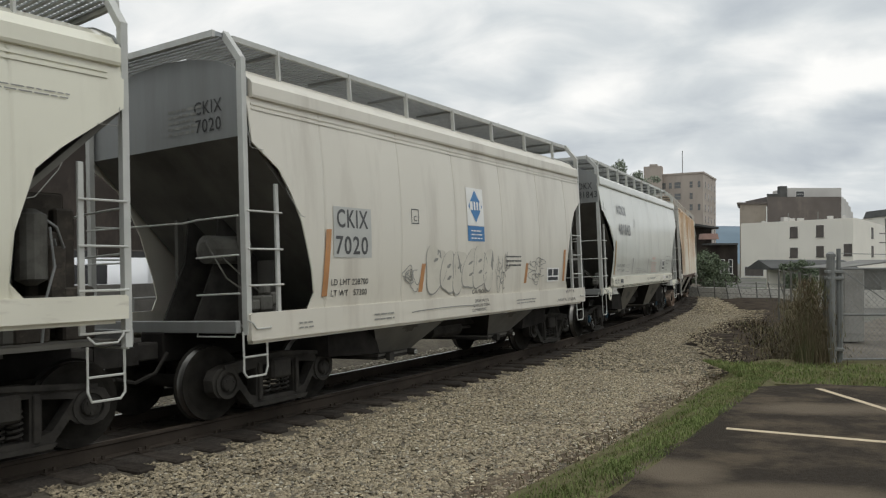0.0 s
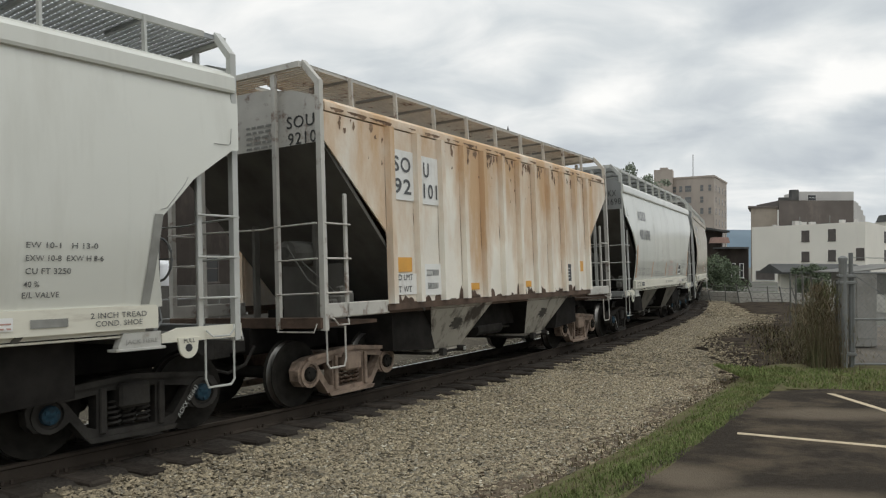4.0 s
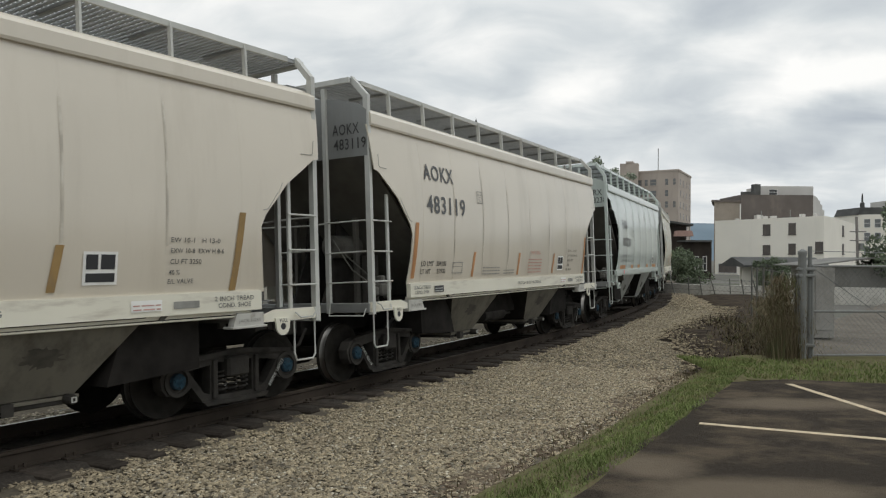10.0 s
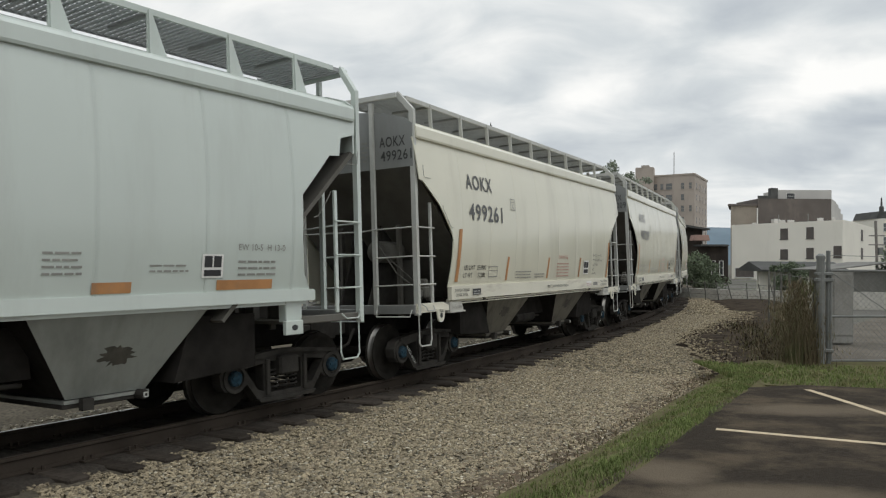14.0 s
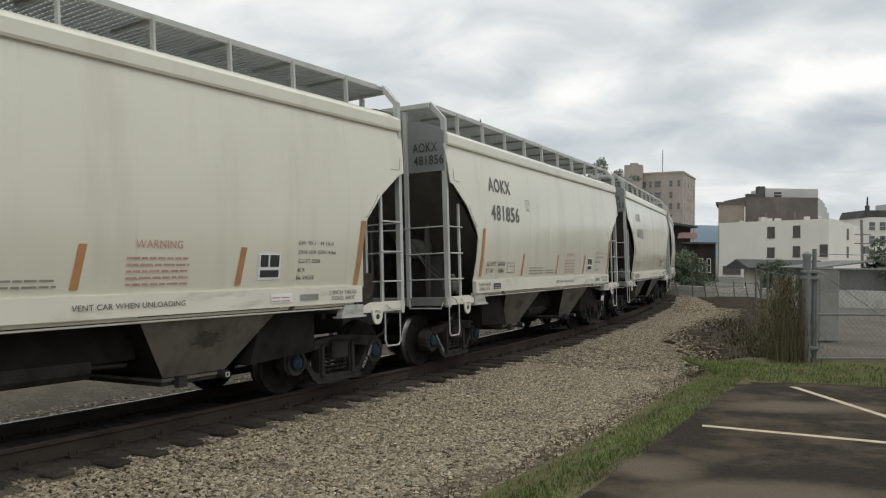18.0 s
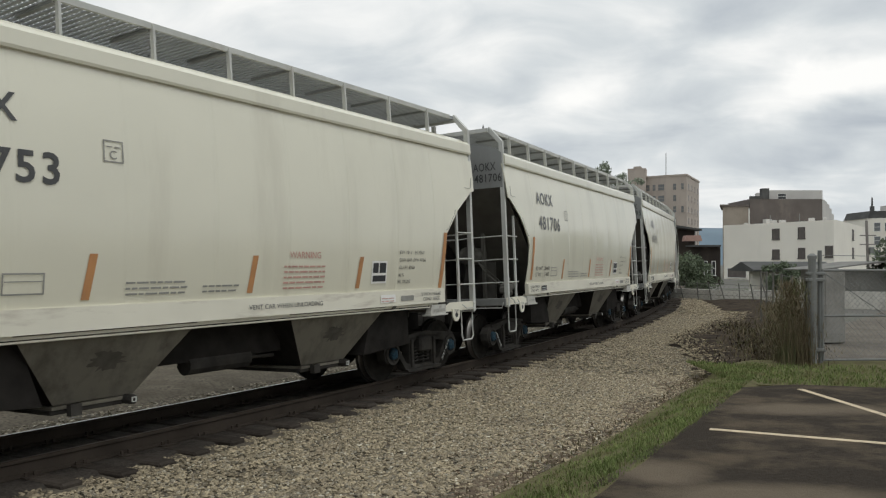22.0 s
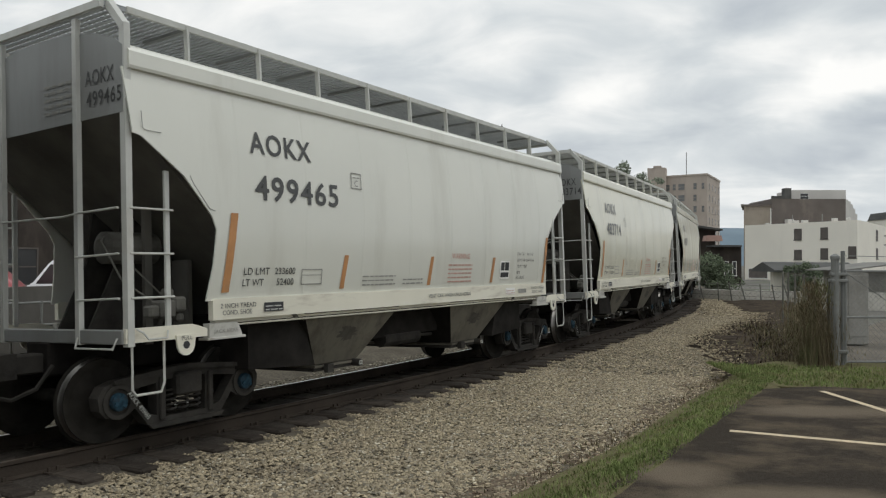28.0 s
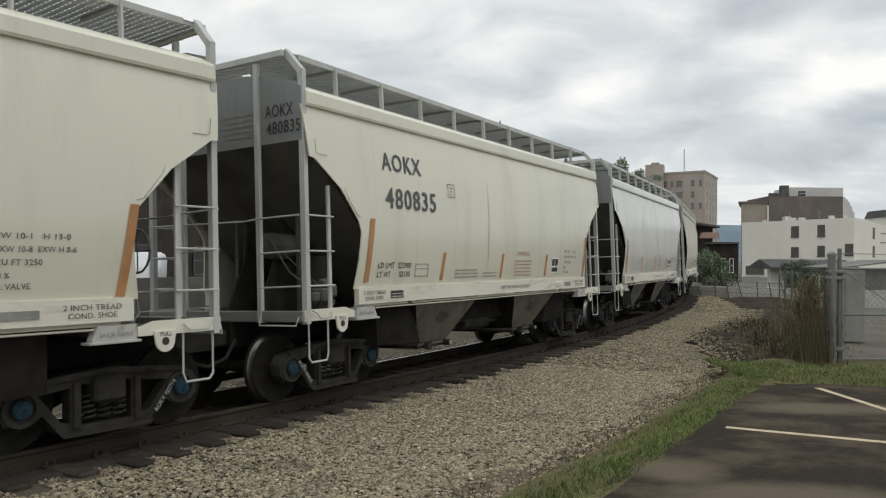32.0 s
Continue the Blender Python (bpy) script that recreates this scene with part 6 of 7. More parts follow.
strip("verge_fines", -6, 14, .4, (4.5, 4.75, 5.0, 5.2, 5.35), lambda s, u: bed_z(s, u) + .012 * math.sin(s * 2.3) * math.sin(s * .9 + u * 3) + (.006 if 4.6 < u < 5.3 else -.03), "brown_fines", "brown dirt and fines between the ballast and the grass", bumpy=.006, seed=31)
strip("verge_soil", -16, 15.2, .5, (5.25, 5.4, 5.6, 5.85, 6.2, 6.5), lambda s, u: verge_z(s, u) if u < 6.3 else .02, "verge_earth", "dark soil of the grass verge", bumpy=.01, seed=5)
poly_slab("verge_end", [(4.3, 12.3), (5.33, 11.95), (6.69, 11.6), (14, 9.85), (24, 7.2), (24, 12.0), (9.0, 15.4), (6.7, 15.1), (5.6, 14.6)], -.4, .11, "verge_earth", "dark soil strip before the fence", "ground")
def build_dirt():
    rnd = random.Random(6)
    bm = B()
    rows = []
    offs = (0, .15, .35, .6, .9, 1.2, 1.6, 2.0, 2.5, 3.1, 3.8, 4.6)
    for i in range(150):
        s = 12.4 + .22 * i
        e = dirt_edge(s)
        row = []
        for v in offs:
            z = (-.20 if v == 0 else -.145 + .09 * min(1, v / 1.2)) + (.035 * math.sin(s * 1.9 + v * 2.3) * math.sin(v * 3.1 + s * .7) + rnd.uniform(-.025, .025)) * (v > 0)
            row.append(bm.verts.new(at_track(s, e + v, z - .3 * max(0, v - 3.1))))
        rows.append(row)
    for a, b in zip(rows, rows[1:]):
        for j in range(len(offs) - 1):
            bm.faces.new((a[j], a[j + 1], b[j + 1], b[j])).smooth = True
    bmesh.ops.recalc_face_normals(bm, faces=bm.faces)
    if sum(f.normal.z for f in bm.faces) < 0:
        bmesh.ops.reverse_faces(bm, faces=bm.faces)
    tagged(part("dirt_patch", bm, "soil"), "bare dark churned dirt beside the ballast", "ground", "", "structure")


build_dirt()
scatter("dirt_clods", 1300, lambda rg: (lambda s, v: at_track(s, dirt_edge(s) + v, -.08))(rg.uniform(13, 34), .1 + 3.0 * rg.rand() ** 1.3), (.012, .05), "clod", "dark clods of churned earth", "earth", 36, .5)
scatter("dirt_stones", 3200, lambda rg: (lambda s, v: at_track(s, dirt_edge(s) + v, -.08))(rg.uniform(14, 34), 2.2 * rg.rand() ** 2), (.015, .04), "stone", "scattered stones on the dirt", "stones", 15)
poly_slab("gravel_yard", [(7.0, 14.9), (9.0, 15.4), (24, 12.0), (60, 20), (60, 60), (24, 40), (10.5, 22.0)], -.45, .02, "yard_gravel", "grey-brown gravel yard behind the gate", "ground")


def blades(name, count, place, h, material, label, category, seed, width=.007, lean=.5):
    """Grass and weed blades: tapered bent strips in one mesh."""
    rg = np.random.RandomState(seed)
    V, F = [], []
    for i in range(count):
        x, y, z = place(rg)
        a, hh, w = rg.uniform(0, 6.283), rg.uniform(*h), width * rg.uniform(.6, 1.5)
        ln = lean * rg.uniform(.1, 1) * hh
        dx, dy = math.cos(a), math.sin(a)
        px, py = -dy * w, dx * w
        o = len(V)
        for k, (fz, fl, fw) in enumerate(((0, 0, 1), (.55, .35, .8), (1, 1, .12))):
            V.append((x + dx * ln * fl + px * fw, y + dy * ln * fl + py * fw, z + hh * fz))
            V.append((x + dx * ln * fl - px * fw, y + dy * ln * fl - py * fw, z + hh * fz))
        F += [(o, o + 1, o + 3, o + 2), (o + 2, o + 3, o + 5, o + 4)]
    me = bpy.data.meshes.new(name)
    me.from_pydata(V, [], F)
    me.materials.append(M[material])
    return tagged(new(name, me), label, category, "", "stuff")


def verge_place(rg):
    while True:
        s = rg.uniform(-3, 14.5)
        u = 5.30 + .90 * rg.beta(1.9, 1.2)
        edge_ = 5.42 + .10 * math.sin(s * 2.1) + .07 * math.sin(s * 5.3 + 1) + .05 * math.sin(s * 13)
        clump = .5 + .5 * math.sin(s * 4.1 + 3 * math.sin(u * 5)) * math.sin(u * 9 + s * 1.3)
        if (u > edge_ or rg.rand() < .12) and rg.rand() < .25 + .75 * clump:
            return at_track(s, u, verge_z(s, u) - .01)


def end_place(rg):
    t = rg.rand() ** 1.4
    x = 4.6 + t * 9
    lo = 12.15 - .25 * (x - 5.0) if x > 5 else 12.2 - (x - 5) * .5
    y = lo + rg.beta(1.2, 1.3) * (2.6 + .1 * (x - 5))
    return (x, y, .09)


blades("verge_grass", 30000, verge_place, (.012, .058), "grass", "short green grass along the parking lot's edge", "grass", 21, .0045, .8)
blades("verge_grass", 15000, end_place, (.02, .085), "grass", "green grass strip before the fence", "grass", 22, .009)
blades("verge_weeds", 3200, lambda rg: at_track(rg.uniform(-1, 14), 4.95 + .75 * rg.rand() ** .6, -.06), (.015, .07), "dead_leaf", "sparse brown weeds at the gravel's edge", "weeds", 23, .006)


def weed_place(rg):
    t = rg.rand()
    return (6.35 + t * .5 + rg.normal(0, .10), 14.55 + t * .35 + rg.normal(0, .18), .05)


def vine_place(rg):
    """Dead leaves hanging in the wire, thickest and tallest by the gate post."""
    q = .55 * rg.rand() ** 2.2
    top = 1.60 - .45 * min(1, q * 5) - .5 * q + .10 * math.sin(q * 23) + .06 * math.sin(q * 61)
    z = -.05 + (top + .05) * rg.rand() ** (.95 + .5 * q)
    w = .10 + .16 * (1 - z / 1.8)
    return (6.62 + 4.3 * q + rg.normal(0, w), 14.75 + 12.4 * q + rg.normal(0, .2), z)


def scrub_place(rg):
    """Low scrub that runs out from the foot of the fence over the dirt."""
    q = rg.rand()
    return (6.3 + 3.6 * q - abs(rg.normal(0, .45)), 14.6 + 11 * q + rg.normal(0, .4), -.06 + .16 * rg.rand() ** 2)


blades("fence_vines", 9500, vine_place, (.03, .16), "dead_leaf", "withered olive-brown vines grown into the fence", "vines", 24, .0055, 1.2)
blades("tall_weeds", 380, weed_place, (.3, 1.15), "dead_leaf", "tall dry brown-green weeds by the gate post", "weeds", 27, .006, .3)
blades("scrub", 1300, scrub_place, (.03, .15), "dead_leaf", "low brown scrub along the foot of the fence", "weeds", 25, .009, 1.5)
blades("scrub", 700, scrub_place, (.03, .13), "soil", "dark withered scrub along the fence line", "weeds", 28, .012, 1.5)
blades("tall_weeds", 700, lambda rg: at_track(rg.uniform(14, 34), rg.uniform(5.6, 7.4), -.08), (.04, .22), "dry_weed", "low scrub at the edge of the dirt", "weeds", 26, .010, .8)


# ---- chain-link gate and posts ----
def chain_link(x0, y0, x1, y1, z0, z1, pitch=.075, r=.0032):
    """Crossing slanted wires between two uprights."""
    bm = B()
    L = math.hypot(x1 - x0, y1 - y0)
    H = z1 - z0
    ux, uy = (x1 - x0) / L, (y1 - y0) / L
    for sg in (-1, 1):
        c = -H if sg > 0 else 0
        while c < L + (0 if sg > 0 else H):
            if sg > 0:
                a0, a1 = max(c, 0), min(c + H, L)
                p, q = (a0, a0 - c), (a1, a1 - c)
            else:
                a0, a1 = max(c - H, 0), min(c, L)
                p, q = (a0, c - a0), (a1, c - a1)
            if a1 - a0 > .01:
                tube(bm, [(x0 + ux * p[0], y0 + uy * p[0] + .004 * sg, z0 + p[1]), (x0 + ux * q[0], y0 + uy * q[0] + .004 * sg, z0 + q[1])], r, 3)
            c += pitch * 1.414
    return bm


gate = empty("chain_link_gate", "grey galvanised chain-link gate, closed, on a wide post", "gate")
bm = B()
for z, w in ((1.88, .024), (1.01, .022), (.17, .022)):
    tube(bm, [(7.13, 14.73, z), (10.6, 14.98, z)], w, 8)
tube(bm, [(7.13, 14.73, .15), (7.13, 14.73, 1.90)], .028, 8)
tube(bm, [(10.6, 14.98, .15), (10.6, 14.98, 1.90)], .028, 8)
part("gate_frame", bm, "fence_steel", gate)
bm = B()
tube(bm, [(7.13, 14.73, 1.86), (9.6, 14.9, .2)], .008, 5)
part("brace_wire", bm, "fence_steel", gate)
part("chain_link", chain_link(7.13, 14.73, 10.6, 14.98, .19, 1.87), "fence_steel", gate)
post = empty("gate_post", "thick grey galvanised fence post with hinge bands", "fence post", "fence posts")
bm = B()
tube(bm, [(6.94, 14.73, -.1), (6.94, 14.73, 2.12)], .075, 12)
lathe(bm, [(.085, 2.10), (.085, 2.16), (.03, 2.20)], 12, "z")
bmesh.ops.translate(bm, verts=[v for v in bm.verts if abs(v.co.x) < 1], vec=(6.94, 14.73, 0))
part("pipe", bm, "fence_steel", post)
for z in (.36, 1.70, 1.82):
    bm = B()
    box(bm, 6.84, 7.16, 14.66, 14.80, z - .03, z + .03, .01)
    part("hinge_band", bm, "fence_steel", post)
post2 = empty("fence_post", "slim galvanised post carrying barbed wire", "fence post", "fence posts")
bm = B()
tube(bm, [(7.10, 14.76, -.1), (7.10, 14.76, 2.26)], .04, 10)
part("pipe", bm, "fence_steel", post2)
bm = B()
tube(bm, [(7.1, 14.76, 2.17), (8.4, 14.9, 2.15), (10.6, 15.0, 2.17)], .006, 4)
part("barbed_wire", bm, "fence_steel", post2)
fence = empty("chain_link_fence", "old chain-link fence overgrown with weeds", "fence")
for i in range(6):
    t = i / 5
    bm = B()
    tube(bm, [(6.9 + 4.2 * t, 14.9 + 12.5 * t, -.3), (6.9 + 4.2 * t, 14.9 + 12.5 * t, 1.75)], .03, 8)
    part("fence_pipe", bm, "old_steel", fence)
for z in (.3, 1.0, 1.7):
    bm = B()
    tube(bm, [(6.92, 14.95, z), (11.1, 27.4, z)], .008, 4)
    part("fence_wire", bm, "old_steel", fence)
box_ = empty("equipment_cabinet", "grey metal equipment cabinet behind the gate", "cabinet")
bm = B()
box(bm, 9.22, 9.76, 19.0, 19.5, .05, 1.84, .02)
part("body", bm, "concrete", box_)
bm = B()
box(bm, 9.27, 9.71, 18.985, 19.0, .25, 1.75, .01)
part("door", bm, "concrete", box_)

# ---- leaning rail-side fence and low wall where the track bends away ----
wall = empty("low_concrete_wall", "low pale concrete wall beyond the dirt", "wall")
tagged(wall, kind="structure")
bm = B()
prism(bm, [(13.2, 49.0), (15.6, 45.8), (19.6, 44.0), (26, 42.5), (26, 42.9), (19.8, 44.4), (15.9, 46.2), (13.5, 49.3)], -.9, .42, "z")
part("wall_body", bm, "pale_concrete", wall)
yf = empty("leaning_fence", "old wire fence with leaning dark posts", "fence")
for i in range(13):
    t = i / 12
    x, y = 12.6 + 7.6 * t, 45.2 - 4.2 * t + 1.0 * (1 - t) ** 2
    bm = B()
    tube(bm, [(x, y, -.5), (x - .10 - .14 * ((i * 7) % 3), y, .98 - .22 * t)], .032, 6)
    part("fence_pipe", bm, "old_steel", yf)
for z in (.25, .58, .88):
    bm = B()
    tube(bm, [(12.4 + 7.6 * j / 12, 45.2 - 4.2 * j / 12 + (1 - j / 12) ** 2, z - .2 * j / 12) for j in range(13)], .012, 4)
    part("fence_wire", bm, "old_steel", yf)
part("chain_link", chain_link(12.5, 46.1, 20.1, 41.1, -.35, .75, .2, .006), "old_steel", yf)


# ---- buildings of the town ----
def wall_prism(name, pts, z0, z1, material, parent):
    bm = B()
    prism(bm, pts, z0, z1, "z")
    return part(name, bm, material, parent)


def window_on(parent, a, b, u0, u1, z0, z1, glass="window_glass", frame_="trim_white", sash=True):
    """A window on the wall that runs from a to b: frame, sill and panes, set into the wall's face."""
    a, b = Vector(a), Vector(b)
    d = (b - a)
    L = d.length
    d.normalize()
    n = Vector((d.y, -d.x))
    if n.dot(-(a + b)) < 0:
        n = -n
    m = Matrix((Vector((d.x, d.y, 0)), Vector((-n.x, -n.y, 0)), Vector((0, 0, 1)))).transposed().to_4x4()
    m.translation = (a.x, a.y, 0)
    x0, x1 = u0 * L, u1 * L
    bm = B()
    t = .09
    for q in ((x0 - t, x0, z0 - t, z1 + t), (x1, x1 + t, z0 - t, z1 + t)):
        box(bm, q[0], q[1], -.06, .02, q[2], q[3])
    box(bm, x0, x1, -.06, .02, z1, z1 + t)
    box(bm, x0 - .15, x1 + .15, -.14, .02, z0 - t - .05, z0)
    if sash:
        box(bm, x0, x1, -.03, .01, (z0 + z1) / 2 - .04, (z0 + z1) / 2 + .04)
    bmesh.ops.transform(bm, matrix=m, verts=bm.verts)
    w = part("window", bm, frame_, parent)
    bm = B()
    box(bm, x0, x1, -.012, .02, z0, z1)
    bmesh.ops.transform(bm, matrix=m, verts=bm.verts)
    part("pane", bm, glass, w)
    return w


tower = empty("tan_office_block", "tall tan office block with a stair tower and aerial", "building")
P0, P1, P2, P3 = (58.6, 232.5), (69.5, 225.0), (79.6, 245.0), (68.7, 252.5)
wall_prism("wall", [P0, P1, P2, P3], -2, 27.6, "tan_wall", tower)
wall_prism("parapet", [(58.4, 232.4), (69.55, 224.75), (79.9, 245.1), (68.7, 252.8)], 27.6, 28.1, "tan_wall", tower)
wall_prism("stair_tower", [(53.9, 232.0), (58.9, 230.2), (60.5, 235), (55.5, 237)], -2, 30.4, "tan_wall", tower)
wall_prism("stair_cap", [(55.5, 231.3), (57.6, 230.6), (59.0, 234.5), (57.0, 235.4)], 30.4, 31.0, "tan_wall", tower)
bm = B()
tube(bm, [(65.2, 231, 28), (65.2, 231, 35.0)], .12, 5)
part("aerial", bm, "fence_steel", tower)
for u0, u1, rows in ((.03, .16, (0, 1, 2)), (.23, .30, (0, 1, 2, 3)), (.36, .50, (0, 1, 2, 3, 4)), (.70, .77, (0, 1, 2, 3, 4, 5)), (.88, .94, (0, 2, 4))):
    for r in rows:
        window_on(tower, P0, P1, u0, u1, 23.6 - 3.35 * r, 25.4 - 3.35 * r, "hazy_pane", "tan_wall")
for u in (.15, .40, .65, .88):
    for r in range(6):
        window_on(tower, P1, P2, u - .03, u + .03, 23.6 - 3.35 * r, 25.4 - 3.35 * r, "hazy_pane", "tan_wall")

white = empty("white_building", "cream-white painted two-storey building with few dark windows", "building")
WL, WC, WR = (50.5, 141.5), (61.43, 122.0), (81.1, 150.0)
CA, CB = Vector(WL).lerp(Vector(WC), .975), Vector(WC).lerp(Vector(WR), .8)
BEND = [tuple(CA.lerp(Vector(WC), j / 12).lerp(Vector(WC).lerp(CB, j / 12), j / 12)) for j in range(13)]
wall_prism("wall", [WL] + BEND + [WR, (70.0, 169.5)], -1.5, 8.9, "white_wall", white)
for u0, u1, z0, z1 in ((.468, .527, 6.05, 7.80), (.468, .527, 2.70, 4.25), (.692, .745, 6.08, 7.86), (.692, .745, 2.80, 4.45), (.911, .965, 2.95, 4.70)):
    window_on(white, WL, WC, u0, u1, z0, z1, "window_brown", "window_brown")
for z in (2.9, 6.1):
    window_on(white, BEND[9], BEND[10], .25, .75, z, z + 1.75, "window_brown", "window_brown")
for i, (u, w, hh) in enumerate(((.16, .5, .25), (.42, .9, .45), (.50, .9, .40), (.75, .7, .5), (.86, .3, .5))):
    p = Vector(WL).lerp(Vector(WC), u) + Vector((1.6, 1.2))
    bm = B()
    box(bm, p.x - w / 2, p.x + w / 2, p.y - .4, p.y + .4, 8.7, 9.0 + hh, .03)
    part("roof_vent", bm, "pale_block", white)
for j in range(2):
    x = 57.6 + 3.4 * j
    bm = B()
    tube(bm, [(x, 138 - 4 * j, 8.9), (x, 138 - 4 * j, 10.6)], .07, 6)
    part("vent_pipe", bm, "fence_steel", white)
wdoor = window_on(white, WL, WC, .04, .22, -.6, 1.0, "window_brown", "trim_white", False)

brown = empty("brown_brick_building", "dark brown brick building with a pale rooftop block", "building")
wall_prism("low_wing", [(56.9, 160), (62.4, 160), (62.4, 172), (61.3, 172)], -1.5, 14.0, "brick_tan_wall", brown)
wall_prism("cornice", [(56.2, 159.7), (62.3, 159.7), (62.3, 172), (60.9, 172)], 13.75, 14.15, "brown_wall", brown)
wall_prism("wall", [(62.4, 159.6), (77.4, 159.6), (81.5, 172), (62.4, 172)], -1.5, 15.3, "brown_wall", brown)
for j in range(6):
    p, q = Vector((77.45, 159.7)).lerp(Vector((88.4, 176)), j / 6), Vector((77.45, 159.7)).lerp(Vector((88.4, 176)), (j + 1) / 6)
    wall_prism("side_wall", [tuple(p), tuple(q), (q.x - .4, q.y), (p.x - .4, p.y)], -1.5, 15.3 - 3.6 * (j / 5) ** 2, "pale_block", brown)
wall_prism("chimney", [(65.0, 159.5), (66.4, 159.5), (66.4, 161), (65.0, 161)], 15.3, 17.5, "roof_dark", brown)
wall_prism("rooftop_block", [(67.6, 162), (78.6, 162), (78.6, 170), (67.6, 170)], 15.3, 17.35, "pale_block", brown)
wall_prism("gable", [(62.5, 159.55), (65.2, 159.55), (65.2, 160.2), (62.5, 160.2)], 15.3, 15.9, "roof_dark", brown)
window_on(brown, (67.6, 162), (78.6, 162), .15, .30, 15.5, 16.6)
wall_prism("roof_cabin", [(64.8, 157.5), (66.0, 157.5), (66.0, 159), (64.8, 159)], 8.9, 11.0, "pale_block", brown)
bm = B()
tube(bm, [(61.6, 158, 9), (61.6, 158, 13.2)], .12, 6)
part("flue", bm, "trim_white", brown)

hotel = empty("white_mansard_building", "distant white building with a dark mansard roof and spire", "building")
wall_prism("wall", [(104.3, 192), (114, 188), (134, 190), (134, 204), (104.3, 204)], -1.5, 13.2, "white_wall", hotel)
bm = B()
prism(bm, [(104.0, 13.2), (113.8, 13.2), (113.2, 15.0), (104.8, 15.0)], 191.6, 203)
part("mansard_roof", bm, "roof_dark", hotel)
wall_prism("upper_block", [(113.6, 189), (134, 189), (134, 203), (113.6, 203)], 13.2, 17.0, "pale_block", hotel)
bm = B()
lathe(bm, [(.55, 15.0), (.55, 16.2), (.25, 16.4), (.18, 18.2), (.05, 18.6)], 8, "z")
bmesh.ops.translate(bm, verts=bm.verts, vec=(106, 193, 0))
part("spire", bm, "roof_dark", hotel)
for u in (.2, .42, .75, .9):
    for z in (10.0, 6.6, 3.2):
        window_on(hotel, (104.3, 192), (114, 188), u - .06, u + .06, z, z + 2.0, "hazy_pane")
for u in (.15, .3, .45, .6):
    for z in (10.0, 6.6, 3.2):
        window_on(hotel, (114, 188), (134, 190), u - .03, u + .03, z, z + 2.0, "hazy_pane")

station = empty("dark_brick_building", "low dark brick building with a canopy and red awning", "building")
wall_prism("wall", [(34.3, 112), (38.4, 109), (40.2, 114), (36, 117)], -1.3, 4.3, "dark_brick", station)
wall_prism("annex", [(32.0, 113), (35.6, 111.5), (36.6, 116), (33, 117)], -1.3, 6.9, "dark_brick", station)
bm = B()
prism(bm, [(31.6, 7.2), (36.0, 6.6), (36.0, 6.85), (31.6, 7.5)], 109.5, 117)
part("canopy", bm, "roof_dark", station)
bm = B()
prism(bm, [(33.6, 5.9), (35.6, 5.9), (35.8, 5.1), (33.4, 5.1)], 108.8, 110.5)
part("awning", bm, "awning_red", station)
bm = B()
box(bm, 34.4, 38.3, 108.4, 116, 4.3, 4.55)
part("flat_roof", bm, "roof_dark", station)
for u in (.12, .34, .56, .78):
    window_on(station, (34.3, 112), (38.4, 109), u, u + .08, .3, 2.2)

shed = empty("dark_roofed_shed", "low white shed with a dark pitched roof", "shed")
wall_prism("wall", [(27.9, 71), (34.6, 70), (35.2, 74), (29.2, 75)], -1.2, 1.40, "white_wall", shed)
bm = B()
prism(bm, [(69.6, 1.40), (72.6, 2.15), (75.4, 1.40), (75.4, 1.25), (69.6, 1.25)], 27.5, 35.4, "x")
part("roof", bm, "roof_dark", shed)
lean = empty("low_metal_shed", "low grey metal-roofed shed behind the yard", "shed")
wall_prism("wall", [(21.4, 45), (28.0, 44), (28.5, 47), (21.9, 48)], -.7, 1.6, "concrete", lean)
bm = B()
prism(bm, [(20.9, 1.60), (24.5, 2.05), (28.5, 2.12), (28.5, 2.17), (24.4, 2.11), (20.9, 1.66)], 43.6, 48.2)
part("roof", bm, "roof_grey", lean)
for j in range(7):
    bm = B()
    box(bm, 25.2 + .33 * j, 25.36 + .33 * j, 43.5, 43.56, 1.2, 1.55)
    part("louvre", bm, "trim_white", lean)
bm = B()
box(bm, 25.0, 27.7, 43.56, 43.62, 1.05, 1.65)
part("dark_opening", bm, "roof_dark", lean)

church = empty("church_spire", "distant dark church steeple", "church")
wall_prism("tower", [(6.2, 180), (9.8, 180), (9.8, 183.6), (6.2, 183.6)], -1, 26, "brown_wall", church)
bm = B()
prism(bm, [(6.0, 179.8), (10.0, 179.8), (10.0, 183.8), (6.0, 183.8)], 26, 26.4, "z")
v = [bm.verts.new(p) for p in ((6.1, 179.9, 26.4), (9.9, 179.9, 26.4), (9.9, 183.7, 26.4), (6.1, 183.7, 26.4))]
t_ = bm.verts.new((8.0, 181.8, 34.9))
for i in range(4):
    bm.faces.new((v[i], v[(i + 1) % 4], t_))
part("spire", bm, "roof_dark", church)

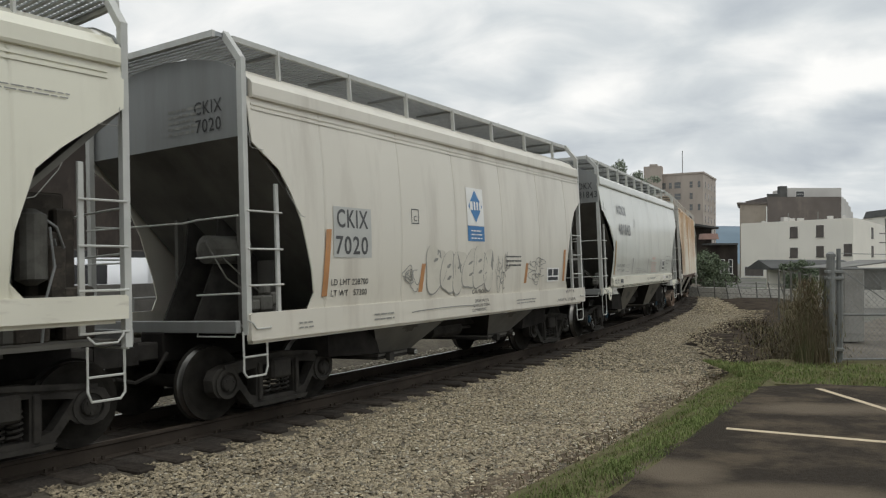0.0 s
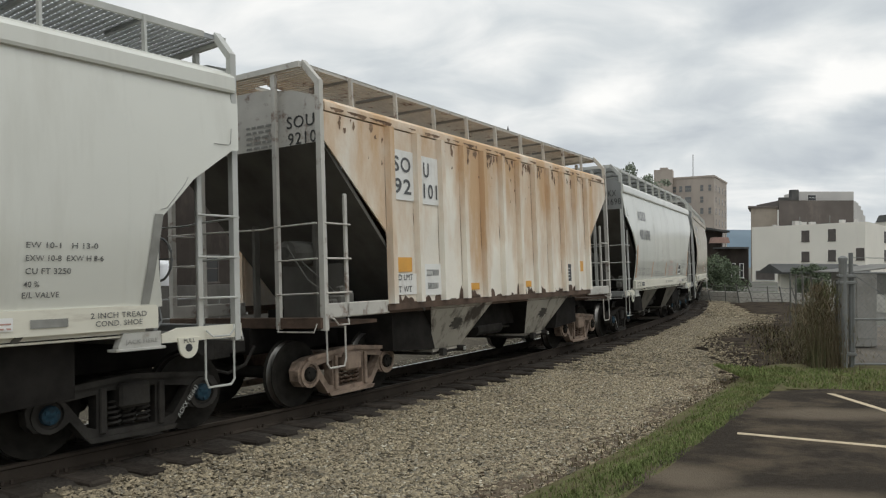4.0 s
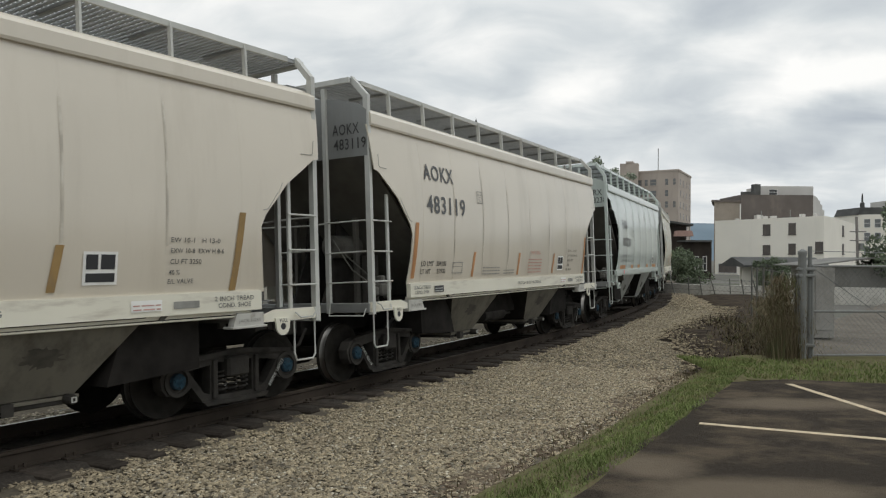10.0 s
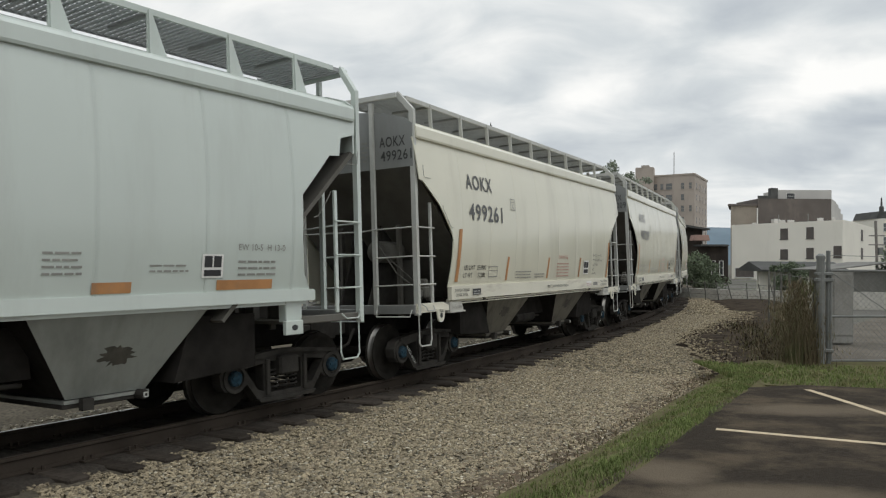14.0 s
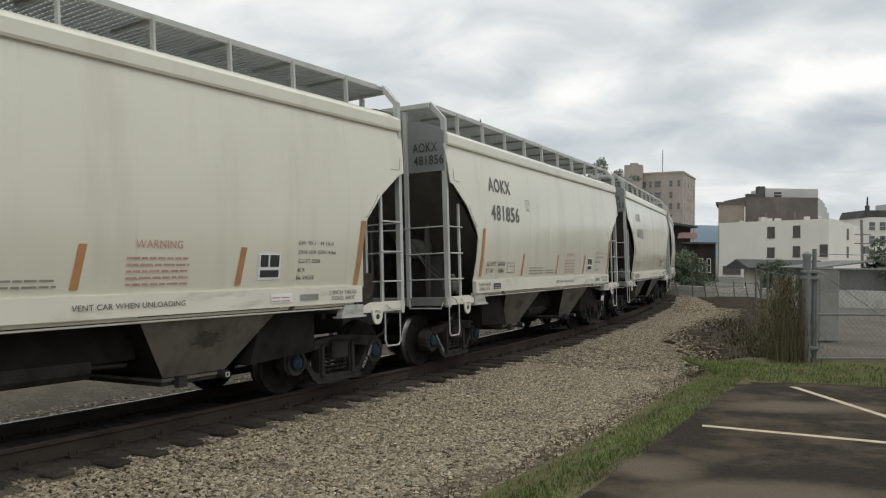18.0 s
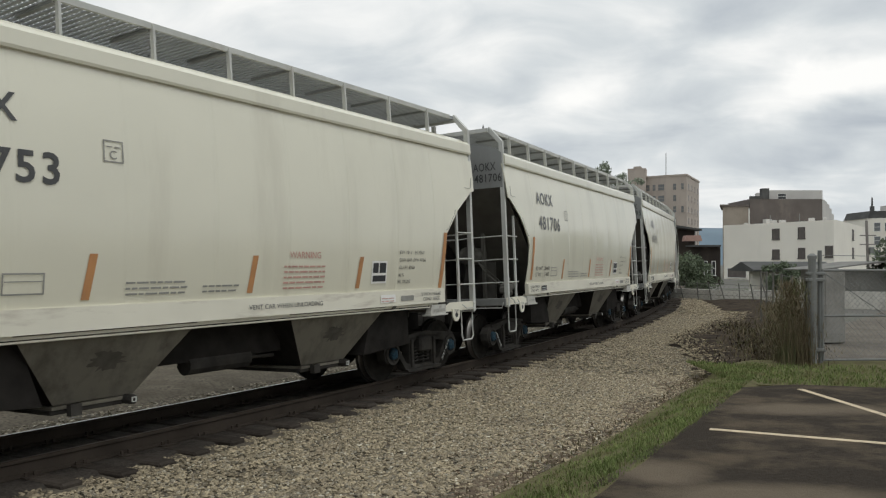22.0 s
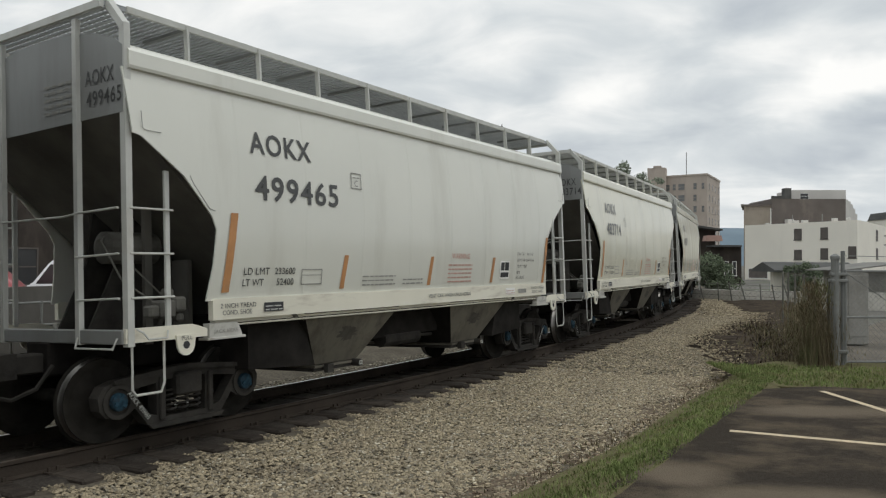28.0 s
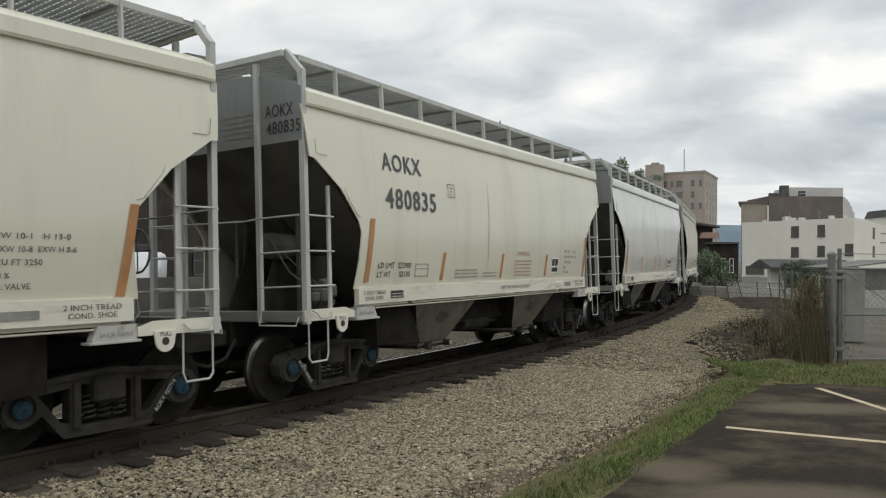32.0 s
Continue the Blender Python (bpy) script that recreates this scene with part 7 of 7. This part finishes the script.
# hills on the horizon
def hill(name, x0, x1, y, base_h, seed, label):
    rnd = random.Random(seed)
    bm = B()
    n = 40
    ph = [rnd.uniform(0, 6) for _ in range(4)]
    rows = []
    for i in range(n + 1):
        x = x0 + (x1 - x0) * i / n
        h = base_h * (1 + .18 * math.sin(i * .35 + ph[0]) + .10 * math.sin(i * .9 + ph[1]) + .03 * math.sin(i * 2.3 + ph[2]))
        rows.append([bm.verts.new((x, y, -3)), bm.verts.new((x, y + 120, h * .7)), bm.verts.new((x, y + 200, h)), bm.verts.new((x, y + 420, -3))])
    for a, b in zip(rows, rows[1:]):
        for j in range(3):
            bm.faces.new((a[j], b[j], b[j + 1], a[j + 1])).smooth = True
    tagged(part(name, bm, "hill_haze"), label, "hill", "", "structure")


hill("distant_hill", -900, 1500, 900, 44, 4, "hazy blue-green wooded hill on the horizon")


# ---- trees, bushes, pole ----
def tree(x, y, z0, height, spread, seed, label, leafy=1.0, leaf_size=.22, trunk_part=.45):
    rnd = random.Random(seed)
    tr = empty("tree", label, "tree", "trees of the town")
    bm = B()
    top = Vector((x, y, z0 + height * .75))
    n = 7
    rings = []
    for i in range(n):
        f = i / (n - 1)
        c = Vector((x + .15 * math.sin(f * 3 + seed), y, z0 + height * .75 * f))
        r = max(.02, .035 * height * (1 - f) ** .8 * .5)
        rings.append([bm.verts.new(c + Vector((math.cos(a) * r, math.sin(a) * r, 0))) for a in (0, 1.05, 2.1, 3.14, 4.19, 5.24)])
    for a, b in zip(rings, rings[1:]):
        for j in range(6):
            bm.faces.new((a[j], a[(j + 1) % 6], b[(j + 1) % 6], b[j]))
    ends = []
    for i in range(11):
        f = rnd.uniform(trunk_part * .6, .74)
        a = rnd.uniform(0, 6.283)
        p = Vector((x, y, z0 + height * f))
        q = p + Vector((math.cos(a), math.sin(a), rnd.uniform(.3, .9))) * spread * rnd.uniform(.5, .95)
        tube(bm, [p, p.lerp(q, .5) + Vector((0, 0, .1)), q], .012 * height * .4, 4)
        ends.append(q)
    part("trunk", bm, "bark", tr)
    V, F = [], []
    cl = ends + [Vector((x + rnd.gauss(0, spread * .35), y + rnd.gauss(0, spread * .35), z0 + height * rnd.uniform(trunk_part, 1.0))) for _ in range(int(16 * leafy))]
    for c in cl:
        rr = spread * rnd.uniform(.22, .42)
        for _ in range(int(95 * leafy)):
            d = Vector((rnd.gauss(0, 1), rnd.gauss(0, 1), rnd.gauss(0, .8)))
            d = d.normalized() * rr * rnd.random() ** .4
            p = c + d
            u = Vector((rnd.gauss(0, 1), rnd.gauss(0, 1), rnd.gauss(0, 1))).normalized() * leaf_size * rnd.uniform(.6, 1.2)
            w = u.cross(Vector((rnd.gauss(0, 1), rnd.gauss(0, 1), rnd.gauss(0, 1)))).normalized() * leaf_size * .45
            o = len(V)
            V += [tuple(p - u), tuple(p + w), tuple(p + u), tuple(p - w)]
            F.append((o, o + 1, o + 2, o + 3))
    me = bpy.data.meshes.new("crown")
    me.from_pydata(V, [], F)
    me.materials.append(M["leaf" if y < 100 else "hazy_leaf"])
    cr = new("crown", me)
    cr.parent = tr
    return tr


tree(28.2, 140, -1, 20.8, 2.6, 1, "tall thin-crowned tree above the wagons", .8, .26, .74)
tree(31.4, 142, -1, 19.2, 2.4, 2, "tall thin-crowned tree above the wagons", .8, .26, .74)
tree(34.2, 145, -1, 18.6, 2.6, 3, "tall thin-crowned tree above the wagons", .8, .26, .74)
tree(27.7, 44.2, -.6, 5.0, 2.7, 4, "dense dark green bushy tree beside the yard", 2.6, .15, .1)
tree(33.5, 48, -.6, 5.0, 3.0, 5, "dense dark green bushy tree beside the yard", 1.4, .16, .1)
tree(29.6, 68.5, -.8, 2.6, 1.7, 6, "small round green bush in front of the shed", 1.2, .14, .1)
tree(24.3, 78, -.9, 3.6, 1.5, 7, "dark green shrub near the bend", 1.2, .16, .15)
tree(21.5, 66, -.9, 3.4, 1.6, 8, "dark green shrub near the bend", 1.1, .14, .15)

pole = empty("utility_pole", "weathered wooden utility pole with crossarms", "utility pole")
bm = B()
tube(bm, [(49.0, 90, -1.2), (48.75, 90, 7.0)], .15, 8)
part("pole_shaft", bm, "pole_wood", pole)
for z in (5.25, 4.2):
    bm = B()
    box(bm, 47.9, 49.8, 89.8, 89.9, z - .06, z + .06)
    part("crossarm", bm, "pole_wood", pole)
bm = B()
part("transformer", box(bm, 49.0, 49.5, 89.6, 90.1, 3.0, 3.9, .08), "fence_steel", pole)

shops = empty("brown_brick_row", "long low brown brick building across the street", "building")
wall_prism("wall", [at_track(s, -34)[:2] for s in (-30, -5, 20, 45, 58, 70)] + [at_track(s, -44)[:2] for s in (70, 58, 45, 20, -5, -30)], -1, 9.8, "dark_brick", shops)
wall_prism("cornice", [at_track(s, -33.8)[:2] for s in (-30, -5, 20, 45, 58, 70)] + [at_track(s, -44.1)[:2] for s in (70, 58, 45, 20, -5, -30)], 9.8, 10.1, "brick_tan_wall", shops)
for q in (-22, -16, -10, -4, 2, 8, 14, 20, 26, 32, 38, 47, 53, 60):
    window_on(shops, at_track(q, -33.95)[:2], at_track(q + 3, -33.95)[:2], .1, .9, .6, 2.6, frame_="window_brown")

# street rail, road and parked vehicles on the far side of the track
strip("street", -30, 60, 2.0, (-30, -20, -12, -8.5), lambda s, u: -.06, "asphalt", "grey street behind the track", seed=8)
strip("street_parapet", -30, 60, 2.0, (-8.62, -8.6, -8.3, -8.28), lambda s, u: 1.42 if -8.61 < u < -8.29 else -.4, "street_concrete", "low dark concrete parapet along the street", seed=18)
rail_f = empty("street_railing", "grey pipe railing along the street", "railing")
for i in range(16):
    s = -6 + 2.4 * i
    x, y, z = at_track(s, -7.4, 0)
    bm = B()
    tube(bm, [(x, y, -.5), (x, y, 1.15)], .03, 6)
    part("railing_post", bm, "fence_steel", rail_f)
for z in (.65, 1.12):
    bm = B()
    tube(bm, [at_track(-6 + 2.4 * i, -7.4, z) for i in range(16)], .025, 6)
    part("railing_bar", bm, "fence_steel", rail_f)


def vehicle(name, label, prof, width, paint_, wheels, glass, m, tail=None, category="van"):
    v = empty(name, label, category)
    bm = B()
    prism(bm, prof, -width / 2, width / 2)
    bmesh.ops.bevel(bm, geom=[e for e in bm.edges], offset=.06, segments=2, affect="EDGES")
    for f in bm.faces:
        f.smooth = True
    part("body", bm, paint_, v)
    for g in glass:
        for sg in (-1, 1):
            bm = B()
            prism(bm, g, sg * (width / 2 - .01), sg * (width / 2 + .006))
            part("side_window", bm, "window_glass", v)
    for x in wheels:
        for sg in (-1, 1):
            bm = B()
            lathe(bm, [(.22, sg * (width / 2 - .22)), (.33, sg * (width / 2 - .20)), (.34, sg * (width / 2 - .05)), (.30, sg * (width / 2 + .01)), (.20, sg * (width / 2 + .005))], 20)
            bmesh.ops.translate(bm, verts=bm.verts, vec=(x, 0, .34))
            w = part("wheel", bm, "tyre", v)
            bm = B()
            lathe(bm, [(.20, sg * (width / 2 - .02)), (.19, sg * (width / 2 + .012)), (.05, sg * (width / 2 + .02))], 14)
            bmesh.ops.translate(bm, verts=bm.verts, vec=(x, 0, .34))
            part("rim", bm, "galvanised", w)
    if tail:
        for sg in (-1, 1):
            bm = B()
            box(bm, tail[0] - .02, tail[0] + .05, sg * (width / 2 - .22) - .1, sg * (width / 2 - .22) + .1, tail[1] - .14, tail[1] + .14, .02)
            part("tail_light", bm, "tail_red", v)
    v.matrix_basis = m
    return v


VAN = [(-2.2, .35), (2.15, .35), (2.25, .75), (2.1, 1.1), (1.5, 1.3), (.95, 2.0), (.7, 2.15), (-2.1, 2.15), (-2.22, 1.95)]
SUV = [(-2.35, .4), (2.35, .4), (2.4, .85), (2.2, 1.08), (1.1, 1.18), (.45, 1.78), (-.1, 1.86), (-2.1, 1.80), (-2.35, 1.2)]
vehicle("white_van", "white van parked beside the street", VAN, 2.0, "van_white", (-1.4, 1.45), [[(.85, 1.32), (1.35, 1.32), (.92, 1.92), (.4, 1.92), (.4, 1.32)], [(-.9, 1.32), (.2, 1.32), (.2, 1.92), (-.9, 1.92)]], pose(-12.2, 24.6, -.055, 0, 0, 188), (-2.2, 1.2))
vehicle("red_suv", "dark red sport-utility car parked beside the street", SUV, 1.85, "car_red", (-1.45, 1.45), [[(.9, 1.2), (.4, 1.68), (-.2, 1.74), (-.2, 1.2)], [(-.35, 1.2), (-.35, 1.74), (-1.6, 1.7), (-1.8, 1.2)]], pose(-14.0, 21.6, -.055, 0, 0, 16), (-2.36, 1.2), "car")


# ---- the moving train ----
RUN = [(0, 147.38), (1, 141.41), (2, 135.58), (2.5, 132.70), (4.5, 120.94), (5, 118.01), (5.5, 115.08), (6, 111.95), (6.5, 108.94), (7, 106.07), (7.5, 103.29), (8, 100.17), (8.5, 97.30), (9, 94.44), (9.5, 91.55), (10, 88.75), (10.5, 85.70), (11, 82.55),
       (11.5, 79.45), (12, 76.70), (12.5, 73.68), (13, 70.50), (13.5, 67.57), (14, 64.64), (14.5, 61.86), (16.5, 49.97), (17, 47.13), (17.5, 44.08), (18, 41.23), (18.5, 38.39), (19, 35.51), (19.5, 32.86), (20, 29.89), (20.5, 27.09), (21, 24.30), (21.5, 21.60),
       (22, 18.70), (22.5, 15.69), (23, 12.91), (23.5, 10.05), (24, 7.40), (24.5, 4.70), (25, 1.77), (25.5, -1.01), (27.5, -12.14), (28, -14.93), (28.5, -17.66), (29, -20.27), (29.5, -23.25), (30, -26.00), (30.5, -28.80), (31, -31.35), (31.5, -34.17), (32, -37.08)]
SHIFT = {6: -0.2}


def motions():
    for i, car in CARS.items():
        off = (i - 12) * PITCH + SHIFT.get(i, 0.0)
        walk(car, [(t, track_pose(s + off, 0.07)) for t, s in RUN])
        for o in car.children_recursive:
            if o.name.split(".")[0] == "wheelset":
                walk(o, [(t, Matrix.Rotation(a, 4, "Y")) for t, a in wheel_rows()])


motions()
